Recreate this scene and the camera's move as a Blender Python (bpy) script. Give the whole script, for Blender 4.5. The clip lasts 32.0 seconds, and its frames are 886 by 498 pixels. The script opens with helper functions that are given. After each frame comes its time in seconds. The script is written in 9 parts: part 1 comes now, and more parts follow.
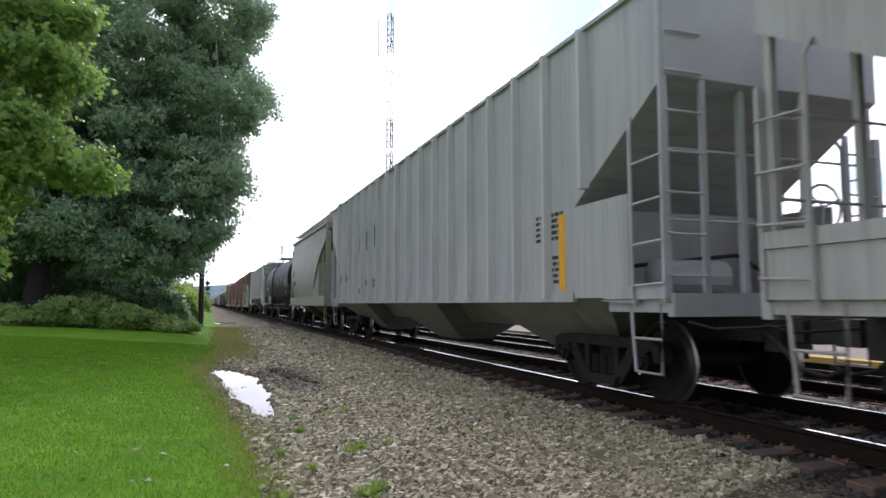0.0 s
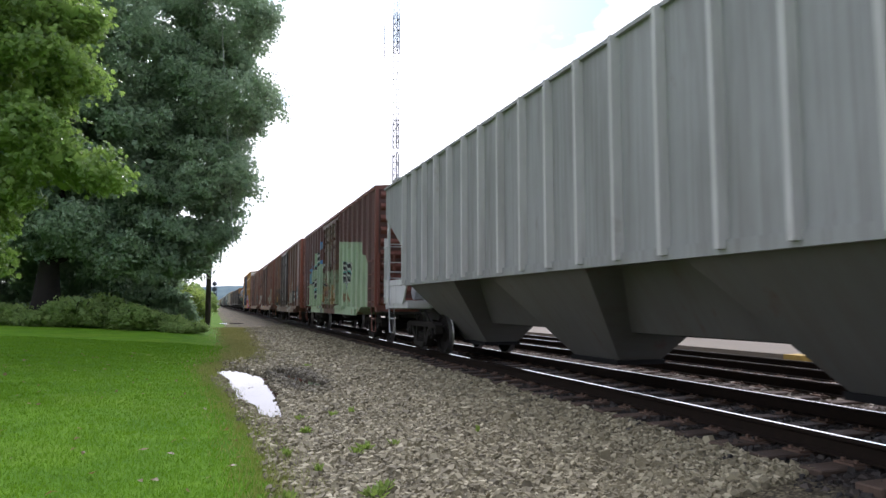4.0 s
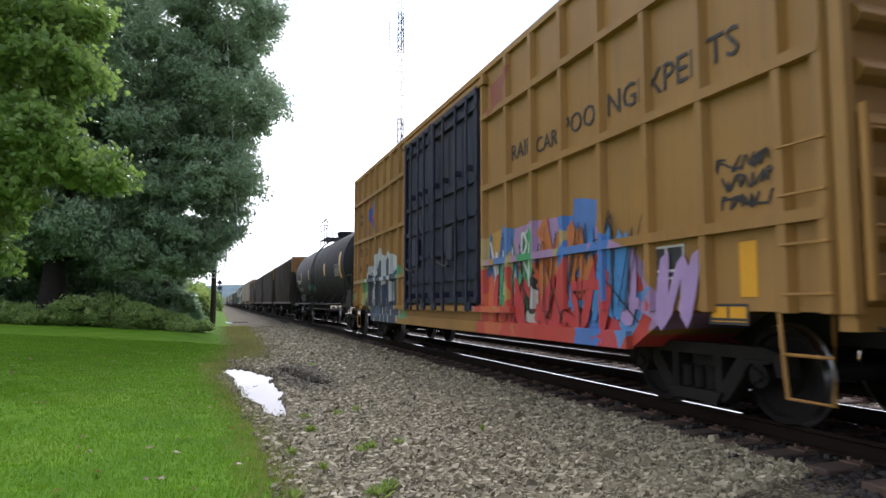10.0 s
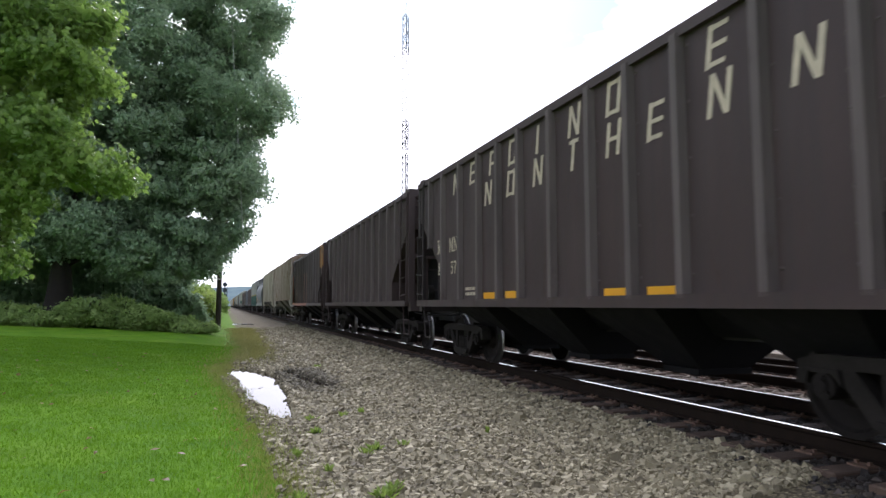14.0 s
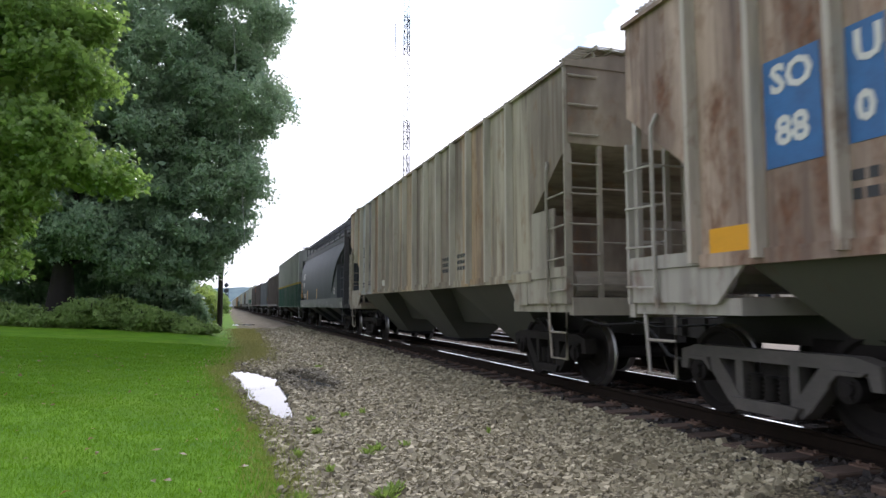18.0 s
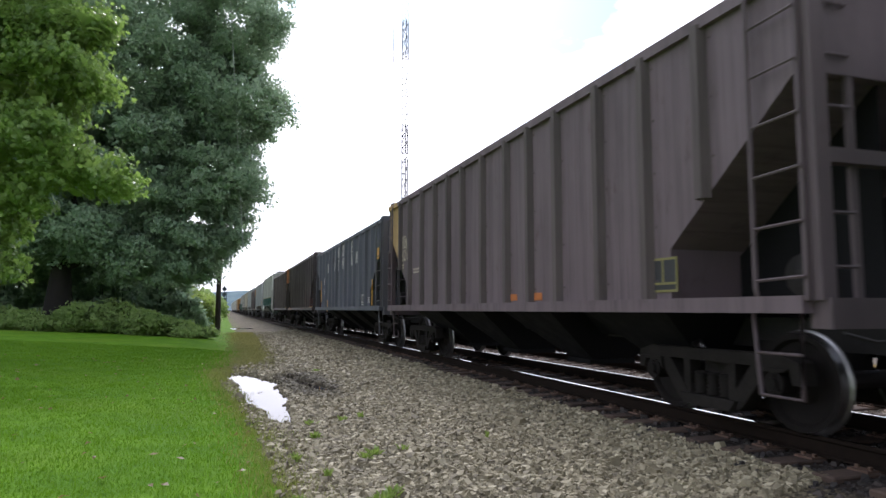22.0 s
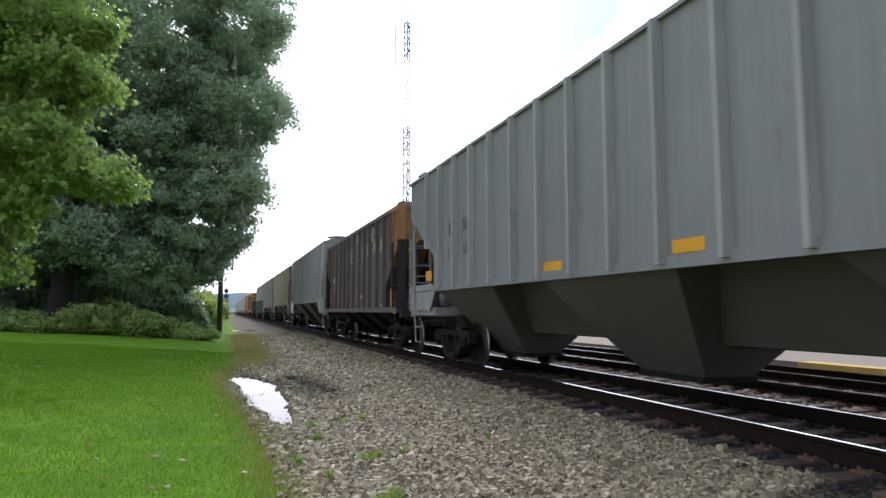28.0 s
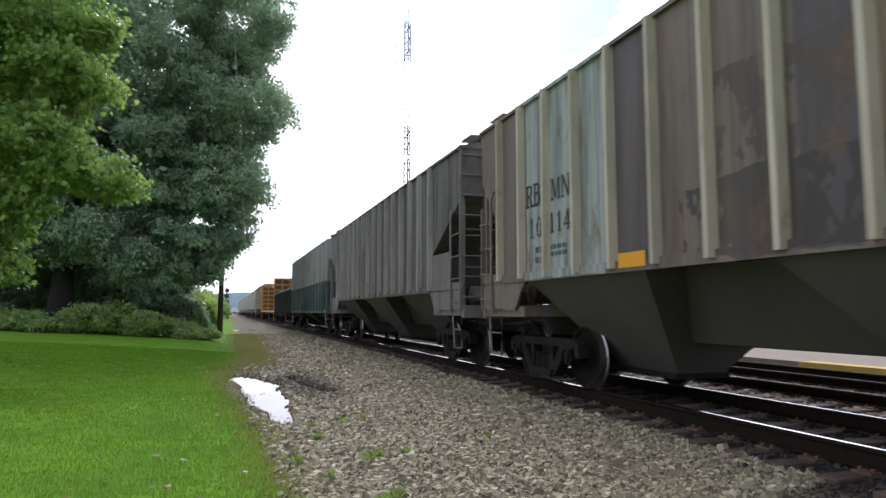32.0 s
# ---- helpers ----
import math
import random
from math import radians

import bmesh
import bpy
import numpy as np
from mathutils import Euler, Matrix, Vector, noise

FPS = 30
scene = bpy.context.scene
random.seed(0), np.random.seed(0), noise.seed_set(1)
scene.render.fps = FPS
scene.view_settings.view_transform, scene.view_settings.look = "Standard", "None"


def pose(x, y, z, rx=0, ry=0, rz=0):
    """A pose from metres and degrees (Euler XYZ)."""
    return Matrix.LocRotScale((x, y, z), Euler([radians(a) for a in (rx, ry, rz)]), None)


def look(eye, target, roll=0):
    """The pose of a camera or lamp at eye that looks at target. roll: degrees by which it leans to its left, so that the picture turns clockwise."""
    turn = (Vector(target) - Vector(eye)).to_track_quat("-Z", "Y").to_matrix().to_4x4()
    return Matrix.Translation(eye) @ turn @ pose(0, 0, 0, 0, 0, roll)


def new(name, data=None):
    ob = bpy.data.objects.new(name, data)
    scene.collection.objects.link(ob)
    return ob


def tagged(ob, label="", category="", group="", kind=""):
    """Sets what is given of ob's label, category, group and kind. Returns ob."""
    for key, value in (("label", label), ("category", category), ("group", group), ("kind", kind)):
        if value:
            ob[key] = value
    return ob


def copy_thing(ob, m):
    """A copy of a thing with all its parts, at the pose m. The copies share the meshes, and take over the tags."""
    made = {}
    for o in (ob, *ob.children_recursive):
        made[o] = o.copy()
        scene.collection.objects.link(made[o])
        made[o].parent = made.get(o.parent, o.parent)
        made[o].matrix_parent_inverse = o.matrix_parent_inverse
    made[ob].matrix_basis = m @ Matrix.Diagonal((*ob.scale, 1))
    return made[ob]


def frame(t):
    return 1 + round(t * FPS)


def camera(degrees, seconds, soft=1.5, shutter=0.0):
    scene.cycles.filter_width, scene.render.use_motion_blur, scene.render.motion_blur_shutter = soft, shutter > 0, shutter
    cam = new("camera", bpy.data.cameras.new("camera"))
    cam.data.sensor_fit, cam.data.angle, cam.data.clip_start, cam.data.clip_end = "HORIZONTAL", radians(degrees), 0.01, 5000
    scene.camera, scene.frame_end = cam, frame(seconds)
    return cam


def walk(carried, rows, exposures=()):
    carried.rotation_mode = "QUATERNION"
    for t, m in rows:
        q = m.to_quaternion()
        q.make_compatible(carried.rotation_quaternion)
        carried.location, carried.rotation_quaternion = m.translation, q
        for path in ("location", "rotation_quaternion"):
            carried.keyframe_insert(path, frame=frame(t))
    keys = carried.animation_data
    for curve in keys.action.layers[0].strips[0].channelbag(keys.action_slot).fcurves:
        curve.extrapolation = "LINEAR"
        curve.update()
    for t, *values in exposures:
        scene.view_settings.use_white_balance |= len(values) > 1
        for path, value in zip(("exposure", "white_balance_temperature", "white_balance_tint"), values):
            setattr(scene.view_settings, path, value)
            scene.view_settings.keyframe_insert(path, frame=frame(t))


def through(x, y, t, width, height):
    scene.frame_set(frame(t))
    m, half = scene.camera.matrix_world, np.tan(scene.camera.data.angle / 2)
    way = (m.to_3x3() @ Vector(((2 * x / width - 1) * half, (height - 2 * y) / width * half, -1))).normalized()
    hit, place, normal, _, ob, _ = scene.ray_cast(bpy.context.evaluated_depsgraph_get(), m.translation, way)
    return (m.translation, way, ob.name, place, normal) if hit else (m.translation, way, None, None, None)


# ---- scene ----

# World: y runs along the railway, x across it to the right, z up from the rail tops.
# ---------------------------------------------------------------- camera
FOCAL = 1170.0
cam = camera(67.66, 32.0, soft=1.5, shutter=0.1)
EYE = 1.13


def aim(right, down):
    """The camera's pose, from how far the far scenery stands off its mean place."""
    return pose(0, 0, EYE, 90 + 4.666 + math.degrees(down / FOCAL), 0, -18.77 + math.degrees(right / (FOCAL * 1.06)))


walk(cam, [
    (0, aim(-19.2, 1.5)), (1, aim(-17.8, 2.8)), (2, aim(-15.5, 3.2)), (3, aim(-13.5, 2.8)),
    (3.5, aim(-10.5, 2.5)), (5.5, aim(-0.8, 3.0)), (6, aim(0.8, 3.0)), (7, aim(1.8, 3.0)),
    (8, aim(0.5, 2.2)), (9, aim(0.0, 0.0)), (10, aim(1.0, 0.5)), (11, aim(3.0, -1.8)),
    (12, aim(5.5, -0.5)), (13, aim(7.0, 1.8)), (14, aim(10.2, 3.8)), (14.5, aim(11.5, 4.5)),
    (16.5, aim(13.5, 4.5)), (17, aim(14.8, 4.8)), (18, aim(12.5, 4.8)), (19, aim(12.5, 6.5)),
    (20, aim(9.5, 8.2)), (21, aim(10.2, 9.2)), (22, aim(9.5, 11.5)), (23, aim(10.0, 12.8)),
    (24, aim(11.0, 12.8)), (25, aim(12.5, 13.2)), (25.5, aim(14.5, 12.8)), (27.5, aim(13.0, 15.0)),
    (28, aim(12.5, 14.8)), (29, aim(13.8, 14.2)), (30, aim(13.8, 14.2)), (31, aim(15.0, 13.8)),
    (32, aim(13.5, 14.2))],
    exposures=[(0, 0.1, 6150, 20), (5, 0.1, 6150, 20), (10, 0.13, 6150, 20), (13.5, 0.2, 6150, 20), (17, 0.14, 6150, 20), (32, 0.15, 6150, 20)])

# ---------------------------------------------------------------- world and sun
SUN_AZ, SUN_EL = 9.0, 42.0  # degrees to the right of the track's direction, and up
world = bpy.data.worlds.new("sky")
scene.world = world
world.use_nodes = True
wt = world.node_tree
wt.nodes.clear()


def wnode(kind, **props):
    n = wt.nodes.new(kind)
    for k, v in props.items():
        setattr(n, k, v)
    return n


sky = wnode("ShaderNodeTexSky", sky_type="NISHITA", sun_disc=False, sun_elevation=radians(SUN_EL), sun_rotation=radians(SUN_AZ))
coords = wnode("ShaderNodeTexCoord")
squash = wnode("ShaderNodeMapping")
squash.inputs["Scale"].default_value = (2.2, 2.2, 5.0)
squash.inputs["Location"].default_value = (7.185, -12.808, 21.713)
clouds = wnode("ShaderNodeTexNoise")
clouds.inputs["Scale"].default_value, clouds.inputs["Detail"].default_value, clouds.inputs["Roughness"].default_value = 1.6, 7, 0.55
cover = wnode("ShaderNodeValToRGB")
cover.color_ramp.elements[0].position, cover.color_ramp.elements[1].position = 0.425, 0.52
cloud_tone = wnode("ShaderNodeValToRGB")
cloud_tone.color_ramp.elements[0].position, cloud_tone.color_ramp.elements[1].position = 0.45, 0.75
cloud_tone.color_ramp.elements[0].color, cloud_tone.color_ramp.elements[1].color = (15.2, 15.4, 15.8, 1), (11.5, 11.9, 12.5, 1)
blend = wnode("ShaderNodeMixRGB")
# clouds are brightest round the sun, and close up towards the horizon
toward = wnode("ShaderNodeVectorMath", operation="DOT_PRODUCT")
toward.inputs[1].default_value = (math.sin(radians(SUN_AZ)) * math.cos(radians(SUN_EL)), math.cos(radians(SUN_AZ)) * math.cos(radians(SUN_EL)), math.sin(radians(SUN_EL)))
glow = wnode("ShaderNodeMapRange")
glow.inputs["From Min"].default_value, glow.inputs["From Max"].default_value, glow.inputs["To Min"].default_value, glow.inputs["To Max"].default_value = -0.6, 0.85, 0.42, 1.25
lit = wnode("ShaderNodeVectorMath", operation="SCALE")
gain = wnode("ShaderNodeVectorMath", operation="MULTIPLY")
gain.inputs[1].default_value = (1.5, 1.75, 1.75)
split = wnode("ShaderNodeSeparateXYZ")
low = wnode("ShaderNodeMapRange")
low.inputs["From Min"].default_value, low.inputs["From Max"].default_value, low.inputs["To Min"].default_value, low.inputs["To Max"].default_value = 0.2, 0.42, 0.075, 0.0
thick = wnode("ShaderNodeMath", operation="ADD")
bg = wnode("ShaderNodeBackground")
bg.inputs["Strength"].default_value = 0.10
wout = wnode("ShaderNodeOutputWorld")
for a, b in ((coords.outputs["Generated"], squash.inputs["Vector"]), (squash.outputs[0], clouds.inputs["Vector"]), (coords.outputs["Generated"], split.inputs[0]), (split.outputs[2], low.inputs[0]), (clouds.outputs[0], thick.inputs[0]), (low.outputs[0], thick.inputs[1]), (thick.outputs[0], cover.inputs[0]),
             (clouds.outputs[0], cloud_tone.inputs[0]), (cover.outputs[0], blend.inputs[0]), (sky.outputs[0], gain.inputs[0]), (gain.outputs[0], blend.inputs[1]), (coords.outputs["Generated"], toward.inputs[0]), (toward.outputs["Value"], glow.inputs[0]), (cloud_tone.outputs[0], lit.inputs[0]), (glow.outputs[0], lit.inputs["Scale"]), (lit.outputs[0], blend.inputs[2]),
             (blend.outputs[0], bg.inputs[0]), (bg.outputs[0], wout.inputs[0])):
    wt.links.new(a, b)
sun_data = bpy.data.lights.new("sun", "SUN")
sun_data.energy, sun_data.angle, sun_data.color = 1.9, radians(14), (1.0, 0.97, 0.91)
sun = new("sun", sun_data)
sun.matrix_world = look((0, 0, 60), (-math.sin(radians(SUN_AZ)) * math.cos(radians(SUN_EL)), -math.cos(radians(SUN_AZ)) * math.cos(radians(SUN_EL)), 60 - math.sin(radians(SUN_EL))))

# ---------------------------------------------------------------- materials
MATS = {}


class Graph:
    """A short hand for node materials."""

    def __init__(self, name):
        self.mat = bpy.data.materials.new(name)
        self.mat.use_nodes = True
        self.t = self.mat.node_tree
        self.bsdf = self.t.nodes["Principled BSDF"]
        self.out = self.t.nodes["Material Output"]
        self.tc = self.t.nodes.new("ShaderNodeTexCoord")

    def put(self, socket, v):
        if hasattr(v, "is_output"):
            self.t.links.new(v, socket)
        elif isinstance(v, (tuple, list)) and len(v) == 3 and socket.type == "RGBA":
            socket.default_value = (*v, 1)
        else:
            socket.default_value = v

    def noise(self, scale, detail=4, rough=0.55, stretch=None, vector=None, distort=0.0):
        n = self.t.nodes.new("ShaderNodeTexNoise")
        v = vector or self.tc.outputs["Object"]
        if stretch:
            m = self.t.nodes.new("ShaderNodeMapping")
            m.inputs["Scale"].default_value = stretch
            self.put(m.inputs["Vector"], v)
            v = m.outputs[0]
        self.put(n.inputs["Vector"], v)
        n.inputs["Scale"].default_value, n.inputs["Detail"].default_value, n.inputs["Roughness"].default_value, n.inputs["Distortion"].default_value = scale, detail, rough, distort
        return n.outputs[0]

    def voronoi(self, scale, stretch=None, feature="F1", out="Color"):
        n = self.t.nodes.new("ShaderNodeTexVoronoi")
        n.feature = feature
        v = self.tc.outputs["Object"]
        if stretch:
            m = self.t.nodes.new("ShaderNodeMapping")
            m.inputs["Scale"].default_value = stretch
            self.put(m.inputs["Vector"], v)
            v = m.outputs[0]
        self.put(n.inputs["Vector"], v)
        n.inputs["Scale"].default_value = scale
        return n.outputs[out]

    def ramp(self, v, *stops):
        n = self.t.nodes.new("ShaderNodeValToRGB")
        e = n.color_ramp.elements
        while len(e) < len(stops):
            e.new(0.5)
        for el, (p, c) in zip(e, stops):
            el.position = p
            el.color = (*c, 1) if isinstance(c, tuple) else (c, c, c, 1)
        self.put(n.inputs[0], v)
        return n.outputs[0]

    def mix(self, f, a, b, mode="MIX"):
        n = self.t.nodes.new("ShaderNodeMixRGB")
        n.blend_type = mode
        self.put(n.inputs[0], f), self.put(n.inputs[1], a), self.put(n.inputs[2], b)
        return n.outputs[0]

    def math(self, op, a, b=0.0, c=0.0):
        n = self.t.nodes.new("ShaderNodeMath")
        n.operation = op
        self.put(n.inputs[0], a), self.put(n.inputs[1], b), self.put(n.inputs[2], c)
        return n.outputs[0]

    def xyz(self):
        n = self.t.nodes.new("ShaderNodeSeparateXYZ")
        self.put(n.inputs[0], self.tc.outputs["Object"])
        return n.outputs

    def bump(self, v, strength=0.3, dist=0.01):
        n = self.t.nodes.new("ShaderNodeBump")
        n.inputs["Strength"].default_value, n.inputs["Distance"].default_value = strength, dist
        self.put(n.inputs["Height"], v)
        self.t.links.new(n.outputs[0], self.bsdf.inputs["Normal"])

    def random(self):
        return self.t.nodes.new("ShaderNodeObjectInfo").outputs["Random"]

    def island(self):
        return self.t.nodes.new("ShaderNodeNewGeometry").outputs["Random Per Island"]

    def set(self, color=None, rough=None, metal=None):
        for key, v in (("Base Color", color), ("Roughness", rough), ("Metallic", metal)):
            if v is not None:
                self.put(self.bsdf.inputs[key], v)
        return self.mat


def simple(name, color, rough=0.6, metal=0.0, vary=0.25, scale=6.0, bump=0.1, gloss=0.5):
    if name in MATS:
        return MATS[name]
    g = Graph(name)
    n, fine = g.noise(scale), g.noise(scale * 9, 3)
    dark = tuple(c * (1 - vary) for c in color)
    light = tuple(min(1, c * (1 + vary)) for c in color)
    col = g.mix(0.3, g.ramp(n, (0.3, dark), (0.7, light)), g.ramp(fine, (0.3, dark), (0.7, light)))
    g.bump(fine, bump, 0.004)
    g.bsdf.inputs["Specular IOR Level"].default_value = gloss
    MATS[name] = g.set(col, g.ramp(n, (0.3, rough * 0.85), (0.7, min(1, rough * 1.15))), metal)
    return MATS[name]


INK, PALEBAND, TEAL = (0.02, 0.02, 0.025), (0.44, 0.48, 0.43), (0.08, 0.33, 0.28)  # spray-can colours


def paint(name, color, rust=0.3, streak=0.4, dirt=(0.10, 0.085, 0.07), rough=0.5, layers=(), rust_color=(0.16, 0.065, 0.035), seed=0.0, gloss=0.35):
    """Weathered rolling-stock paint in the car's own space: streaks, rust, repainted patches and sprayed lettering."""
    g = Graph(name)
    y, z = g.xyz()[1], g.xyz()[2]
    shift = (0.0, seed * 7.3, seed * 3.1)
    m = g.t.nodes.new("ShaderNodeMapping")
    m.inputs["Location"].default_value = shift
    g.put(m.inputs["Vector"], g.tc.outputs["Object"])
    v = m.outputs[0]
    broad, fine = g.noise(0.7, 5, 0.6, vector=v), g.noise(14, 4, vector=v)
    col = g.mix(g.ramp(broad, (0.35, 0.0), (0.7, 0.55)), color, tuple(c * 0.72 for c in color))
    ragged = g.noise(5, 3, vector=v)
    def spread(c, cell, tilt=1.0):
        """Sprayed colours in ragged cells, or in slanting bands."""
        if c[0] == "bands":
            run = g.math("MULTIPLY_ADD", y, c[1], g.math("MULTIPLY_ADD", z, c[2], g.math("MULTIPLY", g.noise(2.0, 3, vector=v), 0.9)))
            n = g.t.nodes.new("ShaderNodeValToRGB")
            n.color_ramp.interpolation = "CONSTANT"
            e = n.color_ramp.elements
            while len(e) < 6:
                e.new(0.5)
            for el, pos, cc in zip(e, (0.0, 0.2, 0.38, 0.6, 0.72, 0.86), (INK, PALEBAND, INK, TEAL, PALEBAND, INK)):
                el.position, el.color = pos, (*cc, 1)
            g.put(n.inputs[0], g.math("FRACT", run, 0.0))
            return g.mix(g.math("GREATER_THAN", g.noise(7.0, 3, vector=v), 0.62), n.outputs[0], (0.10, 0.13, 0.12))
        cells = g.voronoi(cell, (0.01, 1.0, 0.8 * tilt))
        sep = g.t.nodes.new("ShaderNodeSeparateColor")
        g.put(sep.inputs[0], g.mix(0.12, cells, g.noise(2.5, 3, vector=v), "ADD"))
        n = g.t.nodes.new("ShaderNodeValToRGB")
        n.color_ramp.interpolation = "CONSTANT"
        e = n.color_ramp.elements
        while len(e) < len(c):
            e.new(0.5)
        for i, (el, cc) in enumerate(zip(e, c)):
            el.position, el.color = i / len(c), (*cc, 1)
        g.put(n.inputs[0], sep.outputs[0])
        return n.outputs[0]

    for layer in layers:
        if layer[0] == "poly":  # a sprayed shape with straight sides
            _, pts, c = layer[:3]
            cy, cz = sum(q[0] for q in pts) / len(pts), sum(q[1] for q in pts) / len(pts)
            mask = 1.0
            yw, zw = g.math("MULTIPLY_ADD", ragged, 0.10, y), g.math("MULTIPLY_ADD", broad, 0.12, z)
            for (ya, za), (yb, zb) in zip(pts, pts[1:] + pts[:1]):
                ny, nz = zb - za, ya - yb
                d = ny * ya + nz * za
                if ny * cy + nz * cz < d:
                    ny, nz, d = -ny, -nz, -d
                mask = g.math("MULTIPLY", mask, g.math("GREATER_THAN", g.math("MULTIPLY_ADD", yw, ny, g.math("MULTIPLY", zw, nz)), d + 0.05 * ny + 0.06 * nz))
            col = g.mix(mask, col, spread(c, layer[3], 0.6) if isinstance(c, list) else c)
            continue
        if layer[0] in ("flake", "scrawl"):
            kind, y0, y1, z0, z1, c, thr, sc = layer
            inside = g.math("MULTIPLY", g.math("COMPARE", y, (y0 + y1) / 2, (y1 - y0) / 2), g.math("COMPARE", g.math("MULTIPLY_ADD", broad, 0.5, z), (z0 + z1) / 2 + 0.25, (z1 - z0) / 2))
            if kind == "flake":
                pat = g.math("GREATER_THAN", g.noise(sc, 4, 0.6, (1.0, 1.0, 0.6), v), thr)
            else:
                pat = g.math("COMPARE", g.noise(sc, 1, 0.4, (1.0, 1.0, 0.55), v, 0.9), 0.5, thr)
            col = g.mix(g.math("MULTIPLY", g.math("MULTIPLY", inside, pat), 0.85), col, c)
            continue
        y0, y1, z0, z1, c = layer[:5]
        wob = layer[5] if len(layer) > 5 else 0.0
        yy = g.math("MULTIPLY_ADD", ragged, wob * 2, g.math("SUBTRACT", y, wob))
        zz = g.math("MULTIPLY_ADD", g.noise(1.3, 3, vector=v) if wob else ragged, wob * 4, g.math("SUBTRACT", z, wob * 2))
        mask = g.math("MULTIPLY", g.math("COMPARE", yy, (y0 + y1) / 2, (y1 - y0) / 2), g.math("COMPARE", zz, (z0 + z1) / 2, (z1 - z0) / 2))
        if isinstance(c, list):  # sprayed colours
            c = spread(c, layer[6] if len(layer) > 6 else 1.4)
        col = g.mix(mask, col, c)
    lines = g.noise(1.0, 4, 0.6, (1.0, 5.5, 0.35), v)
    col = g.mix(g.math("MULTIPLY", g.ramp(lines, (0.46, 0.0), (0.68, 1.0)), streak), col, dirt)
    # thin runs of rain-washed dirt, and panels that have faded unlike
    drips = g.noise(1.0, 5, 0.65, (1.0, 21.0, 0.5), v)
    col = g.mix(g.math("MULTIPLY", g.ramp(drips, (0.5, 0.0), (0.66, 1.0)), 0.15 + 0.45 * streak), col, dirt)
    faded = g.noise(1.0, 2, 0.5, (0.3, 1.15, 0.22), v)
    col = g.mix(g.math("MULTIPLY", g.ramp(faded, (0.5, 0.0), (0.62, 1.0)), 0.12 + 0.25 * rust), col, g.mix(0.5, col, tuple(min(1.0, 0.08 + 1.25 * c) for c in color)))
    if streak > 0.65:  # whole panels that have gone dark, with smeared edges
        smear = g.math("MULTIPLY_ADD", g.noise(3.0, 5, 0.6, vector=v), 0.16, g.noise(1.0, 1, 0.3, (0.01, 1.5, 0.16), v))
        col = g.mix(g.math("MULTIPLY", g.ramp(smear, (0.54, 0.0), (0.66, 1.0)), 0.75 * streak), col, dirt)
    spots = g.noise(2.2, 6, 0.65, (1.0, 1.6, 0.7), v)
    worn = g.math("MULTIPLY", g.ramp(spots, (0.66 - 0.25 * rust, 0.0), (0.8 - 0.2 * rust, 1.0)), min(1.0, 0.3 + rust))
    col = g.mix(worn, col, g.ramp(fine, (0.3, tuple(0.6 * c for c in rust_color)), (0.7, rust_color)))
    g.bsdf.inputs["Specular IOR Level"].default_value = gloss
    g.bump(g.math("ADD", fine, g.math("MULTIPLY", g.noise(2.0, 3, 0.5, vector=v), 5.0)), 0.25, 0.006)
    return g.set(col, g.math("MULTIPLY_ADD", worn, 0.3, rough), 0.0)


STEEL = simple("worn_black_steel", (0.03, 0.028, 0.026), 0.65, 0.0, 0.4, 5, 0.1, 0.3)
TRUCK = simple("truck_cast_steel", (0.021, 0.019, 0.017), 0.9, 0.0, 0.55, 3, 0.2, 0.12)
WHEEL = simple("wheel_steel", (0.014, 0.012, 0.011), 0.75, 0.0, 0.35, 5, 0.1, 0.15)
TREAD = simple("polished_tread", (0.32, 0.32, 0.32), 0.35, 1.0, 0.15, 8)
RAILTOP = simple("polished_rail_head", (0.80, 0.80, 0.81), 0.09, 1.0, 0.06, 3, 0.01)
RAILSIDE = simple("rusty_rail", (0.017, 0.012, 0.009), 0.9, 0.0, 0.35, 8, 0.1, 0.1)
YELLOW = simple("reflector_yellow", (0.75, 0.36, 0.012), 0.4, 0, 0.08, 3)
WHITE = simple("stencil_white", (0.62, 0.61, 0.57), 0.6, 0, 0.12, 9)
CREAM = simple("stencil_cream", (0.52, 0.45, 0.33), 0.6, 0, 0.2, 9)
BLACK = simple("stencil_black", (0.02, 0.02, 0.022), 0.6, 0, 0.2, 9)
HOSE = simple("rubber_hose", (0.015, 0.015, 0.015), 0.6)

# ---------------------------------------------------------------- mesh helpers


def part(name, bm, material, parent=None, label="", smooth=False):
    """Links a bmesh (or a finished mesh) as one mesh object under a thing or a part."""
    if isinstance(bm, bmesh.types.BMesh):
        me = bpy.data.meshes.new(name)
        bmesh.ops.recalc_face_normals(bm, faces=bm.faces[:])
        if smooth:
            for f in bm.faces:
                f.smooth = True
            if smooth == "auto":
                for e in bm.edges:
                    e.smooth = e.calc_face_angle(3.0) < 0.5
        bm.to_mesh(me)
        bm.free()
        if material is not None:
            for mm in (material if isinstance(material, (list, tuple)) else [material]):
                me.materials.append(mm)
    else:
        me = bm
    ob = new(name, me)
    ob.parent = parent
    if label:
        ob["label"] = label
    return ob


def box(bm, x0, x1, y0, y1, z0, z1):
    vs = [bm.verts.new((x, y, z)) for x in (x0, x1) for y in (y0, y1) for z in (z0, z1)]
    for q in ((0, 1, 3, 2), (4, 6, 7, 5), (0, 4, 5, 1), (2, 3, 7, 6), (0, 2, 6, 4), (1, 5, 7, 3)):
        bm.faces.new([vs[i] for i in q])
    return bm


